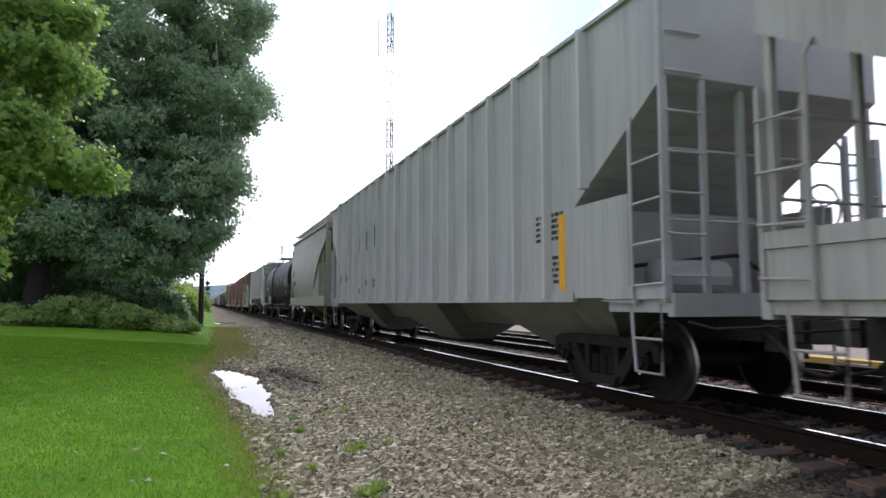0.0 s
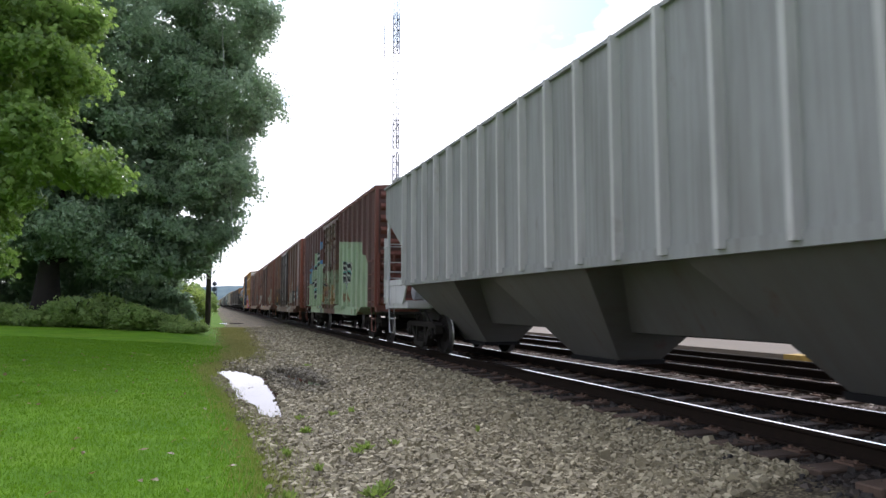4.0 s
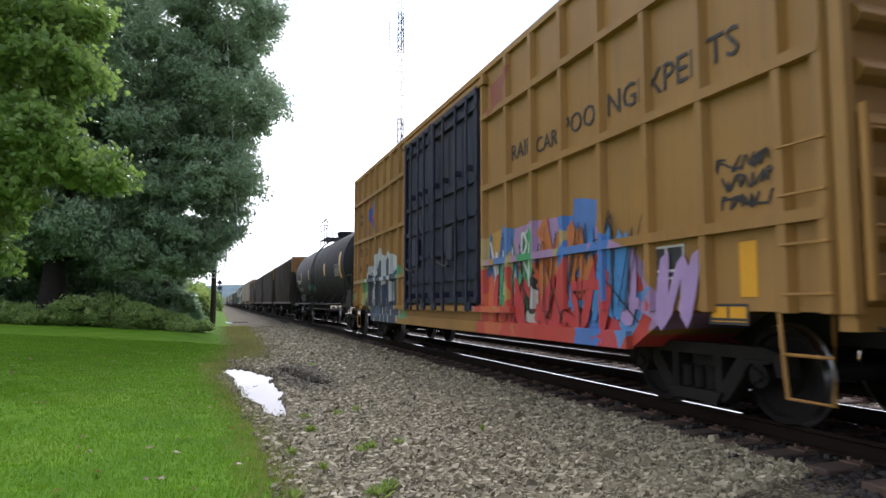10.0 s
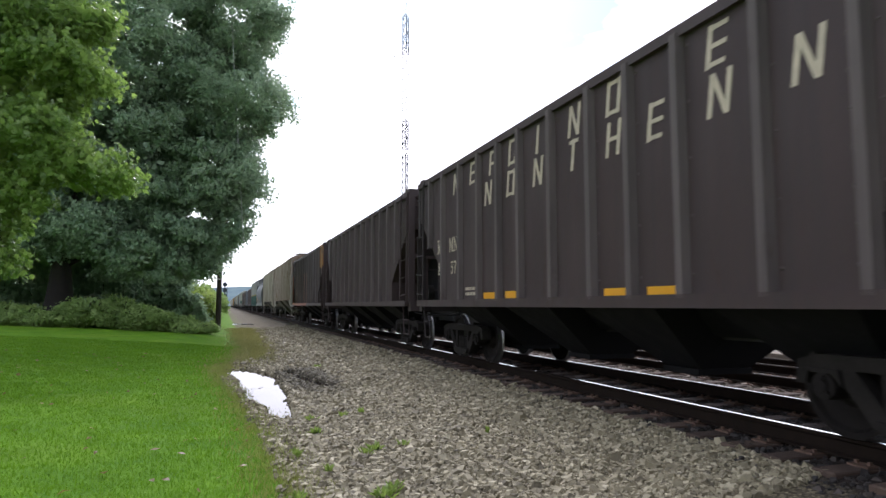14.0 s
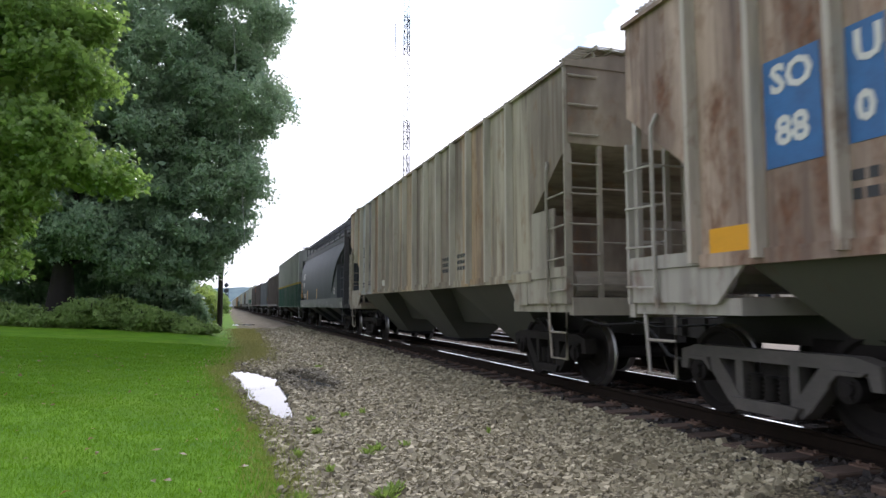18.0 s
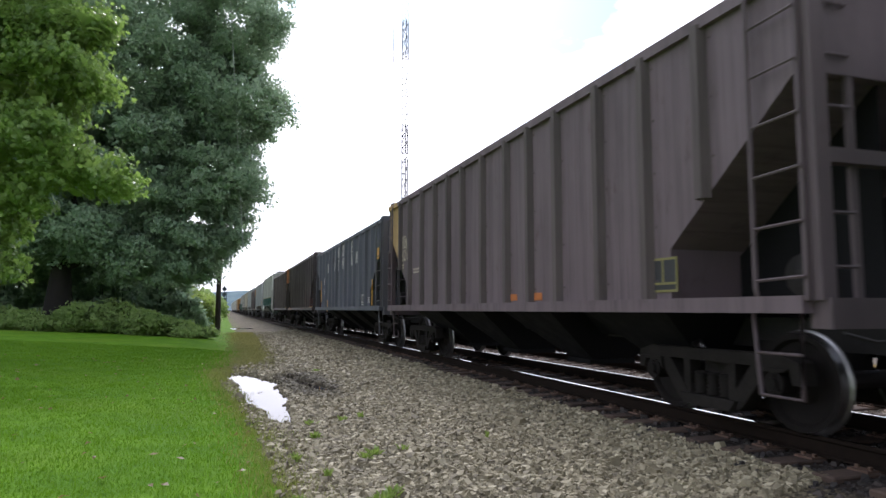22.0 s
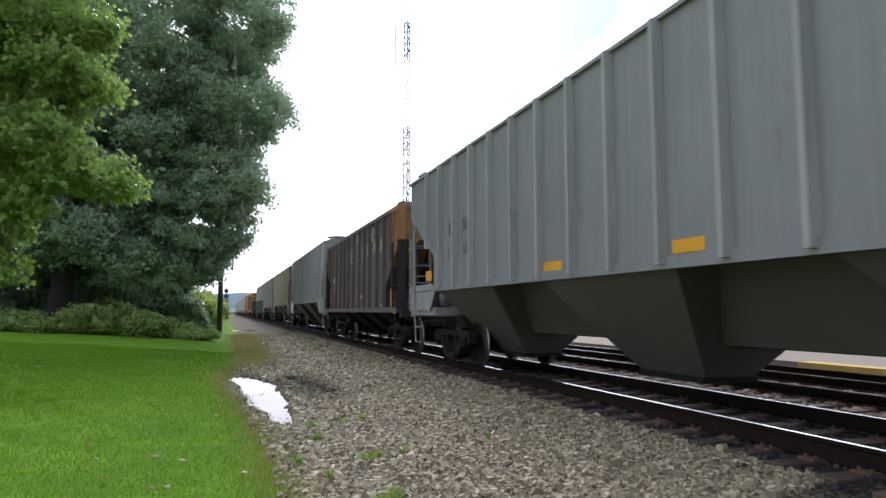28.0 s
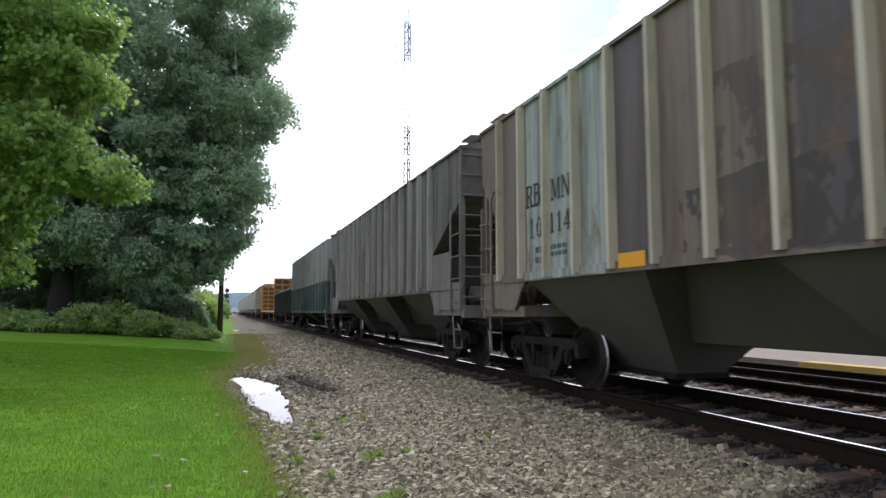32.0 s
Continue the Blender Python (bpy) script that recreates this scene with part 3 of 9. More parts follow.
gt = Graph("creosoted_timber")
grain = gt.noise(6, 5, 0.6, (1.0, 9.0, 4.0))
tcol = gt.mix(gt.math("MULTIPLY", gt.random(), 0.6), gt.ramp(grain, (0.3, (0.026, 0.018, 0.013)), (0.7, (0.085, 0.056, 0.04))), (0.125, 0.082, 0.057))
gt.bump(grain, 0.6, 0.012)
TIE = gt.set(tcol, 0.85)
PLATE = simple("rusty_tie_plate", (0.13, 0.08, 0.055), 0.8, 0.1, 0.4, 9)
tie_bm = bmesh.new()
box(tie_bm, -1.3, 1.3, -0.115, 0.115, -0.17, 0.0)
bmesh.ops.bevel(tie_bm, geom=tie_bm.edges[:], offset=0.012, segments=1, affect="EDGES")
tie_mesh = bpy.data.meshes.new("tie")
tie_bm.to_mesh(tie_mesh), tie_bm.free()
tie_mesh.materials.append(TIE)
plate_bm = bmesh.new()
box(plate_bm, -0.18, 0.18, -0.095, 0.095, 0.0, 0.016)
for sx in (-0.11, 0.11):
    for sy in (-0.06, 0.06):
        box(plate_bm, sx - 0.014, sx + 0.014, sy - 0.014, sy + 0.014, 0.016, 0.042)
plate_mesh = bpy.data.meshes.new("tie_plate")
plate_bm.to_mesh(plate_mesh), plate_bm.free()
plate_mesh.materials.append(PLATE)
for c, y1 in ((TRACK, 42), (TRACK_2, 34)):
    bed = tagged(new("track_bed"), "dark creosoted ties of a railway track in oily ballast coloured for shade", "track", kind="structure")
    k = 0
    yy = 1.0
    while yy < y1:
        t = part("tie", tie_mesh, None, bed)
        t.matrix_basis = pose(c + rng.normal(0, 0.025), yy + rng.normal(0, 0.012), -0.186 + rng.normal(0, 0.004), 0, 0, rng.normal(0, 0.5))
        if yy < 24:
            for s in (-1, 1):
                p = part("tie_plate", plate_mesh, None, t)
                p.matrix_basis = pose(s * GAUGE, 0, 0.0)
        yy += 0.53
    far = bmesh.new()
    while yy < 420:
        box(far, c - 1.3, c + 1.3, yy - 0.115, yy + 0.115, -0.36, -0.19)
        yy += 0.53
    far_ties = part("far_ties", far, TIE, bed)
    far_ties["kind"] = "stuff"

# ballast stones among the ties; the near track's colours hold the train's shade
for c, x0, x1, name, stops in ((TRACK, TRACK - 1.6, TRACK + 1.5, "oily_shaded_ballast", ((0.0, (0.01, 0.0085, 0.0075)), (0.7, (0.03, 0.025, 0.021)), (1.0, (0.075, 0.062, 0.052)))),
                               (TRACK_2, TRACK + 1.5, TRACK_2 + 1.75, "rusty_ballast", ((0.0, (0.07, 0.056, 0.044)), (0.6, (0.21, 0.175, 0.135)), (1.0, (0.40, 0.34, 0.27))))):
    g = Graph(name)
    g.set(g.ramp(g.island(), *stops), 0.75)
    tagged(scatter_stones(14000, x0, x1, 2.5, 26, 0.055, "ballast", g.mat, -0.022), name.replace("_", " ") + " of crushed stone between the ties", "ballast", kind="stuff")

# ---------------------------------------------------------------- beyond the tracks
CONC = simple("weathered_concrete", (0.21, 0.175, 0.13), 0.85, 0, 0.2, 2)
SAFETY = simple("platform_yellow", (0.5, 0.33, 0.07), 0.7, 0, 0.2, 4)
deck = part("platform", Box(12.5, 17.5, -30, 130, -0.4, -0.02), CONC)
tagged(deck, "low pale concrete platform beyond the second track", "platform", kind="structure")
part("safety_strip", Box(12.48, 12.9, -30, 12.0, -0.3, -0.016), SAFETY, deck, "worn yellow painted platform edge")
wall = bmesh.new()
prism(wall, [(-30, -0.1), (140, -0.1), (140, 0.16), (-30, 0.16)], 21.0, 21.3)
tagged(part("low_wall", wall, CONC), "long low pale concrete wall behind the platform", "wall", kind="structure")
METAL = simple("galvanised_metal", (0.45, 0.46, 0.46), 0.5, 0.6, 0.15, 5)
fence = tagged(new("pipe_fence"), "grey pipe rail fence along the back of the platform", "fence")
for k in range(26):
    part("post", tube(bmesh.new(), [(17.3, -6 + 3 * k, -0.2), (17.3, -6 + 3 * k, 0.95)], 0.035), METAL, fence)
for zz in (0.45, 0.92):
    part("rail_pipe", tube(bmesh.new(), [(17.3, -6, zz), (17.3, 69, zz)], 0.028), METAL, fence)
cab = tagged(new("signal_cabinet"), "grey metal signal cabinet on the platform", "cabinet")
cab.location = (16.2, 20.3, -0.02)
bm = Box(-0.45, 0.45, -0.6, 0.6, 0.12, 1.35)
bmesh.ops.bevel(bm, geom=bm.edges[:], offset=0.02, segments=1, affect="EDGES")
part("body", bm, METAL, cab)
part("door", Box(-0.475, -0.45, -0.54, 0.54, 0.2, 1.28), METAL, cab)
part("plinth", Box(-0.4, 0.4, -0.5, 0.5, -0.02, 0.13), CONC, cab)


def parked_car(x, y, color, name):
    m = simple(name, color, 0.3, 0.0, 0.08, 2, 0.0)
    glass = simple("dark_car_glass", (0.02, 0.025, 0.03), 0.08)
    car = tagged(new("parked_car"), name.replace("_", " ") + " car standing in the yard beyond the platform", "car", "parked cars")
    car.matrix_basis = pose(x, y, -0.2)
    bm = bmesh.new()
    prism(bm, [(-2.2, 0.35), (2.2, 0.35), (2.25, 0.75), (1.9, 0.92), (1.1, 0.98), (-1.6, 1.0), (-2.2, 0.92)], -0.88, 0.88)
    bmesh.ops.bevel(bm, geom=bm.edges[:], offset=0.06, segments=2, affect="EDGES")
    part("body", bm, m, car)
    bm = bmesh.new()
    prism(bm, [(-1.7, 0.98), (1.2, 0.96), (0.5, 1.42), (-1.2, 1.46)], -0.74, 0.74)
    bmesh.ops.bevel(bm, geom=bm.edges[:], offset=0.05, segments=2, affect="EDGES")
    part("cabin", bm, glass, car)
    for wy in (-1.35, 1.35):
        for s in (-1, 1):
            part("wheel", lathe(bmesh.new(), [(-0.1, 0.3), (-0.1, 0.33), (0.1, 0.33), (0.1, 0.3)], "x", 18, (s * 0.78, wy, 0.33)), HOSE, car)


parked_car(28, 34, (0.5, 0.5, 0.5), "silver")
shed = tagged(new("depot_building"), "low depot building with a brown roof beyond the yard", "building")
part("wall", Box(33, 41, 26, 52, -0.3, 3.0), simple("cream_siding", (0.5, 0.46, 0.38), 0.8), shed)
bm = bmesh.new()
along(bm, [(32.5, 3.0), (41.5, 3.0), (37, 5.0)], 25.4, 52.6)
part("roof", bm, simple("brown_roof", (0.15, 0.12, 0.10), 0.8), shed)
for k in range(5):
    part("window", Box(32.97, 33.02, 28 + 5 * k, 29.6 + 5 * k, 0.9, 2.2), simple("dark_car_glass", (0.02, 0.025, 0.03), 0.08), shed)

# hills at the horizon
# the blue of distance haze is painted into the hill colour
gh = Graph("hazy_wooded_hill")
gh.set(gh.mix(gh.ramp(gh.noise(0.02, 6, 0.65), (0.35, 0.0), (0.65, 1.0)), (0.075, 0.13, 0.16), (0.12, 0.19, 0.20)), 1.0)
for hy, hx0, hx1, hh, seed, sub in ((2700, -2600, 2500, 92, 1.0, 0), (1500, -1500, 160, 30, 5.0, 1)):
    hx = np.linspace(hx0, hx1, 120)
    prof = hh * (0.78 + 0.22 * ripple(hx, hx * 0, 0.0021, seed) + 0.03 * ripple(hx, hx * 0, 0.02, seed)) * np.clip(np.minimum(hx - hx0, hx1 - hx) / 300, 0, 1)
    rows_ = [np.stack([hx, np.full(120, hy - 260.0), np.full(120, -2.0)], -1), np.stack([hx, np.full(120, float(hy)), prof], -1), np.stack([hx, np.full(120, hy + 500.0), np.full(120, -2.0)], -1)]
    hv = np.concatenate(rows_)
    hf = np.array([(r * 120 + i, r * 120 + i + 1, r * 120 + 121 + i, r * 120 + 120 + i) for r in (0, 1) for i in range(119)])
    tagged(new("backdrop", mesh_from("backdrop", hv, hf, gh.mat, True)), "long hazy blue-green wooded ridge on the horizon", "hill", kind="structure")

# ---------------------------------------------------------------- radio mast and pole
MAST_DARK, MAST_PALE = simple("mast_grey_blue", (0.03, 0.04, 0.055), 0.6), simple("mast_white", (0.72, 0.73, 0.74), 0.6)


def mast(x, y, w, z1, name, label, bands):
    m = tagged(new(name), label, "mast")
    m.location = (x, y, 0)
    r = w / math.sqrt(3)
    feet = [(r * math.cos(a), r * math.sin(a)) for a in (0.4, 0.4 + 2.094, 0.4 + 4.189)]
    # pale sections get thinner bars, a shape that stands for sky glare
    for z0, zz, dark in bands:
        bm = bmesh.new()
        for fx_, fy_ in feet:
            tube(bm, [(fx_, fy_, z0), (fx_, fy_, zz)], w * (0.075 if dark else 0.035), 5)
        z, flip = z0, 0
        while z < zz - w * 0.5:
            for k in range(3):
                a, b = feet[k], feet[(k + 1) % 3]
                if flip:
                    a, b = b, a
                tube(bm, [(*a, z), (*b, z + w)], w * (0.05 if dark else 0.025), 4)
                tube(bm, [(*a, z), (*b, z)], w * (0.042 if dark else 0.025), 4)
            z += w
            flip = 1 - flip
        part("mast_section", bm, MAST_DARK if dark else MAST_PALE, m)
    return m


mast(40.15, 150, 1.45, 90, "lattice_mast", "tall slender lattice radio mast painted in alternating bands", [(-1, 14, 0), (14, 26, 1), (26, 37, 1), (38.2, 45, 1), (45, 61.5, 0), (61.5, 71, 1), (71, 84, 0), (84, 97, 1)])
thin = tagged(new("whip_antenna"), "thin whip antenna mounted beside the mast on an arm", "antenna")
part("rod", tube(bmesh.new(), [(37.2, 150, 60), (37.2, 150, 69)], 0.09), MAST_DARK, thin)
part("arm", tube(bmesh.new(), [(37.2, 150, 60.6), (39.5, 150, 60.6)], 0.05), MAST_PALE, thin)

gp = Graph("tarred_pole_wood")
pg = gp.noise(5, 5, 0.6, (5.0, 5.0, 0.4))
gp.bump(pg, 0.5, 0.01)
POLE = gp.set(gp.ramp(pg, (0.3, (0.03, 0.024, 0.02)), (0.7, (0.10, 0.08, 0.065))), 0.85)
pole = tagged(new("utility_pole"), "dark weathered wooden utility pole beside the gravel", "pole")
pole.location = (-0.28, 42.0, float(ground_z(-0.28, 42.0)))
part("shaft", lathe(bmesh.new(), [(-0.3, 0.16), (0, 0.16), (5, 0.14), (10.5, 0.11)], "z", 14), POLE, pole)
part("crossarm", Box(-1.2, 1.2, -0.06, 0.06, 9.6, 9.72), POLE, pole)
for sx in (-1.05, -0.4, 0.4, 1.05):
    part("insulator", lathe(bmesh.new(), [(9.72, 0.05), (9.78, 0.06), (9.86, 0.03)], "z", 8, (sx, 0, 0)), METAL, pole)
signal = tagged(new("railway_signal"), "dark three-headed colour-light railway signal far along the line", "signal")
signal.location = (0.15, 140, float(ground_z(0.15, 140)))
part("post", tube(bmesh.new(), [(0, 0, 0), (0, 0, 6.3)], 0.11, 8), MAST_DARK, signal)
for zz in (3.4, 4.5, 5.6):
    part("signal_head", lathe(bmesh.new(), [(-0.12, 0.1), (-0.12, 0.42), (-0.2, 0.44), (-0.2, 0.05)], "y", 14, (0, 0, zz)), MAST_DARK, signal)
    part("head_bracket", Box(-0.2, 0.2, -0.13, 0.05, zz - 0.04, zz + 0.04), MAST_DARK, signal)
part("ladder", tube(bmesh.new(), [(0.45, 0.2, 0), (0.45, 0.2, 5.9)], 0.05, 5), MAST_DARK, signal)
stay = tagged(new("guy_wire"), "thin guy wire rising through the tree crowns", "wire")
part("wire", tube(bmesh.new(), [(0.9, 35, 4.0), (-0.2, 34.5, 18.5)], 0.015, 4), METAL, stay)

# ---------------------------------------------------------------- trees and bushes
BARK = simple("rough_bark", (0.022, 0.018, 0.015), 0.95, 0, 0.5, 5, 0.8)


def leaf_cloud(blobs, boughs, reach, tufts, per, leaf, seed, shell=0.6, core=0, lobed=False):
    """Leaves in tufts on drooping boughs that fill the outside of each blob (centre, radii), over a core of larger shaded leaves."""
    r = np.random.default_rng(seed)
    B = np.array(blobs, float)
    vol = (B[:, 3] * B[:, 4] * B[:, 5]) ** 0.75
    which = r.choice(len(B), boughs, p=vol / vol.sum())
    Q = B[which]
    d = r.normal(0, 1, (boughs, 3))
    d /= np.linalg.norm(d, axis=1)[:, None]
    R = reach * r.uniform(0.6, 1.25, boughs)
    rad = (shell + (1 - shell) * r.uniform(0, 1, boughs) ** 0.5)[:, None] * np.maximum(Q[:, 3:] - 0.55 * R[:, None], 0.3 * Q[:, 3:])
    m = Q[:, :3] + d * rad
    n = boughs * tufts
    k = np.repeat(np.arange(boughs), tufts)
    rho, a = R[k] * np.sqrt(r.uniform(0, 1, n)), r.uniform(0, 6.283, n)
    out = np.stack([np.cos(a), np.sin(a), np.zeros(n)], -1)
    tuft = m[k] + out * rho[:, None]
    tuft[:, 2] += R[k] * 0.34 * np.clip(r.normal(0, 1, n), -1.6, 1.6) - 0.22 * rho ** 2 / R[k] + 0.1 * R[k]
    n2 = n * per
    k2 = np.repeat(np.arange(n), per)
    C = tuft[k2] + r.normal(0, 1, (n2, 3)) * np.array([1.0, 1.0, 0.6]) * (0.9 * leaf + 0.05 * reach)
    u = 0.5 * out[k2] + r.normal(0, 0.65, (n2, 3)) - np.array([0, 0, 0.55])
    face = 0.6 * d[k][k2] + 0.3 * out[k2] + np.array([0, 0, 0.55]) + r.normal(0, 0.55, (n2, 3))
    size = leaf * r.uniform(0.65, 1.3, n2)
    if core:
        which = r.choice(len(B), core, p=vol / vol.sum())
        d = r.normal(0, 1, (core, 3))
        d /= np.linalg.norm(d, axis=1)[:, None]
        C = np.concatenate([C, B[which][:, :3] + d * B[which][:, 3:] * (0.84 * r.uniform(0.1, 1, core) ** 0.4)[:, None]])
        u = np.concatenate([u, r.normal(0, 1, (core, 3))])
        face = np.concatenate([face, r.normal(0, 1, (core, 3))])
        size = np.concatenate([size, leaf * r.uniform(1.6, 3.0, core)])
    u /= np.linalg.norm(u, axis=1)[:, None] + 1e-6
    w = np.cross(u, face)
    w /= np.linalg.norm(w, axis=1)[:, None] + 1e-6
    f = np.cross(w, u)
    s = size[:, None]
    if lobed:  # five-pointed
        tips = ((-0.5, 0.0, 0.0), (-0.22, 0.50, -0.05), (0.02, 0.22, 0.04), (0.26, 0.56, -0.04), (0.25, 0.15, 0.05), (0.66, 0.0, -0.08), (0.25, -0.15, 0.05), (0.26, -0.56, -0.04), (0.02, -0.22, 0.04), (-0.22, -0.50, -0.05))
    else:
        tips = ((-0.55, 0.0, 0.0), (-0.02, 0.46, 0.06), (0.6, 0.0, 0.0), (-0.02, -0.46, 0.06))
    v = np.stack([C + u * s * p + w * s * q + f * s * h for p, q, h in tips], 1).reshape(-1, 3)
    return v, np.arange(len(v)).reshape(-1, len(tips))


def tree(x, y, height, trunk_r, limbs, blobs, boughs, reach, tufts, per, leaf, material, seed, label, shell=0.6, core=0, lobed=False):
    z = float(ground_z(x, y)) - 0.1
    t = tagged(new("tree"), label, "tree", "trees at the lawn's edge")
    t.location = (x, y, z)
    bm = bmesh.new()
    rnd = random.Random(seed)
    pts = [(0, 0, 0), (0.05, 0.1, height * 0.15), (-0.1, 0.15, height * 0.35), (0.15, 0, height * 0.6), (0, 0, height * 0.85)]
    for k in range(len(pts) - 1):
        a, b = Vector(pts[k]), Vector(pts[k + 1])
        r0, r1 = trunk_r * (1 - 0.2 * k), trunk_r * (1 - 0.2 * (k + 1))
        if k == 0:
            r0 *= 1.35
        lim = []
        for p, rr in ((a, r0), (b, r1)):
            lim.append([bm.verts.new((p.x + rr * math.cos(q * math.pi / 5), p.y + rr * math.sin(q * math.pi / 5), p.z)) for q in range(10)])
        for q in range(10):
            bm.faces.new((lim[0][q], lim[0][(q + 1) % 10], lim[1][(q + 1) % 10], lim[1][q]))
    part("trunk", bm, BARK, t, smooth=True)
    for k in range(limbs):
        b = blobs[k % len(blobs)]
        h0 = height * rnd.uniform(0.12, 0.5)
        end = Vector((b[0] - x + rnd.uniform(-0.5, 0.5) * b[3], b[1] - y + rnd.uniform(-0.5, 0.5) * b[4], b[2] - z + rnd.uniform(-0.3, 0.6) * b[5]))
        mid = Vector((end.x * 0.4, end.y * 0.4, h0 + (end.z - h0) * 0.55 + 0.4))
        bm = bmesh.new()
        prev = None
        for i in range(7):
            s = i / 6
            p = (1 - s) ** 2 * Vector((0, 0, h0)) + 2 * s * (1 - s) * mid + s * s * end
            rr = trunk_r * 0.42 * (1 - 0.86 * s)
            ring = [bm.verts.new((p.x + rr * math.cos(q * math.pi / 3), p.y + rr * math.sin(q * math.pi / 3) * 0.8, p.z + rr * 0.6 * math.sin(q * math.pi / 3))) for q in range(6)]
            if prev:
                for q in range(6):
                    bm.faces.new((prev[q], prev[(q + 1) % 6], ring[(q + 1) % 6], ring[q]))
            prev = ring
        part("limb", bm, BARK, t, smooth=True)
    v, f = leaf_cloud(blobs, boughs, reach, tufts, per, leaf, seed, shell, core, lobed)
    v = v - np.array([x, y, z])
    part("crown", mesh_from("crown", v, f, material), None, t)
    return t


DARKLEAF = leaf_material("maple_leaves_dark", (0.15, 0.235, 0.155), (0.35, 0.46, 0.29), 0.28, 0.5)
BRIGHTLEAF = leaf_material("maple_leaves_bright", (0.095, 0.185, 0.042), (0.28, 0.41, 0.095), 0.3, 0.5)
BUSHLEAF = leaf_material("bush_leaves", (0.13, 0.215, 0.06), (0.30, 0.41, 0.13), 0.5, 0.45)
PALEBUSH = leaf_material("pale_bush_leaves", (0.15, 0.24, 0.05), (0.36, 0.46, 0.12), 0.5, 0.45)
tree(-7.75, 37, 19, 0.58, 14, [(0.2, 37, 17.2, 3.1, 3.6, 3.4), (0.3, 37, 12.0, 3.1, 3.8, 3.0), (-0.6, 36.8, 8.2, 2.8, 3.2, 2.6), (-1.3, 36.8, 5.9, 2.9, 3.0, 2.3), (-1.9, 36.6, 4.0, 2.2, 2.4, 1.8), (-4.5, 38, 14.5, 5.2, 5.0, 6.6), (-7.8, 38, 12, 6.0, 5.0, 7.0), (-4.6, 37, 9.0, 4.0, 4.0, 4.2), (-5.2, 36.6, 5.9, 3.8, 3.4, 3.0), (-3.9, 36.3, 3.7, 2.5, 2.3, 1.9), (-9.8, 38, 7.2, 4.8, 4.0, 3.4), (-10.5, 36.6, 4.3, 3.0, 2.6, 1.4), (-7.2, 36.2, 4.4, 2.2, 2.2, 1.2), (0.4, 37, 7.2, 1.9, 2.6, 1.9), (-0.3, 36.8, 4.7, 1.3, 1.8, 1.2)],
     1150, 0.85, 27, 14, 0.14, DARKLEAF, 11, "tall broad maple with a dense dark green crown", 0.58, 6000)
tree(-12.5, 44, 18, 0.5, 8, [(-13, 44, 10, 7, 6, 8), (-9, 43, 6, 5, 4, 4), (-15, 42, 5, 5, 5, 4)], 90, 1.7, 40, 12, 0.24, DARKLEAF, 12, "dark green broadleaf tree standing behind the maple", 0.6, 5000)
tree(-8.6, 17.0, 11, 0.3, 8, [(-5.0, 16.8, 8.4, 1.9, 2.0, 1.9), (-4.6, 16.5, 5.0, 1.9, 1.8, 1.2), (-3.7, 16.3, 6.5, 1.25, 1.4, 0.95), (-3.1, 16.2, 4.15, 1.2, 1.1, 0.62), (-5.4, 16.5, 3.0, 1.35, 1.5, 1.2), (-7, 17, 6, 2.6, 2.3, 3.4), (-3.4, 16.3, 7.5, 0.85, 0.9, 0.6), (-4.2, 16.3, 3.5, 0.9, 1.0, 0.5), (-5.0, 16.4, 2.3, 0.9, 1.0, 0.6)],
     210, 0.5, 26, 12, 0.125, BRIGHTLEAF, 13, "young maple with bright yellow-green leaves reaching over the lawn", 0.5, 1500, True)


def bush(x, y, r, h, n, leaf, material, seed, label):
    z = float(ground_z(x, y))
    b = tagged(new("bush"), label, "bush", "bushes at the lawn's edge")
    b.location = (x, y, z)
    rnd = random.Random(seed)
    bm = bmesh.new()
    for _ in range(6):
        a = rnd.uniform(0, 6.3)
        tube(bm, [(0.1 * math.cos(a), 0.1 * math.sin(a), -0.05), (0.3 * r * math.cos(a), 0.3 * r * math.sin(a), h * 0.4), (0.6 * r * math.cos(a), 0.6 * r * math.sin(a), h * 0.75)], 0.02, 5)
    part("woody_base", bm, BARK, b)
    v, f = leaf_cloud([(0, 0, h * 0.45, r, r * 0.8, h * 0.55), (r * 0.4, 0, h * 0.35, r * 0.7, r * 0.6, h * 0.42)], n // 10, 0.3, 10, 10, leaf, seed, 0.4, n)
    v[:, 2] = np.maximum(v[:, 2], 0.0)
    part("foliage", mesh_from("foliage", v, f, material), None, b)


tree(-5.0, 43, 9, 0.22, 6, [(-4.2, 43, 3.6, 3.0, 2, 3.0), (-8.5, 43, 3.4, 3.2, 2, 2.8)], 60, 1.0, 34, 12, 0.19, DARKLEAF, 14, "low dark green understorey tree behind the maple", 0.5, 4000)

rb = random.Random(5)
for k in range(15):
    bx = -10.6 + 0.66 * k + rb.uniform(-0.15, 0.15)
    bh = float(np.interp(bx, [-10, -8.6, -7.8, -7.0, -6.1, -4.3, -3.0, -1.7, -1.0], [1.15, 1.0, 0.55, 0.9, 1.45, 1.6, 1.1, 0.75, 0.45]))
    bush(bx, 34.5 + rb.uniform(-0.5, 0.6), rb.uniform(0.85, 1.2), bh * rb.uniform(0.9, 1.1), 420, 0.10, BUSHLEAF, 20 + k, "low leafy green bush in front of the trees")
for k in range(9):
    bush(-14.0 + 1.5 * k + rb.uniform(-0.3, 0.3), 40.5 + rb.uniform(-0.5, 0.5), rb.uniform(1.3, 1.6), rb.uniform(2.2, 2.9), 300, 0.16, DARKLEAF, 90 + k, "dark green shaded bush under the trees")
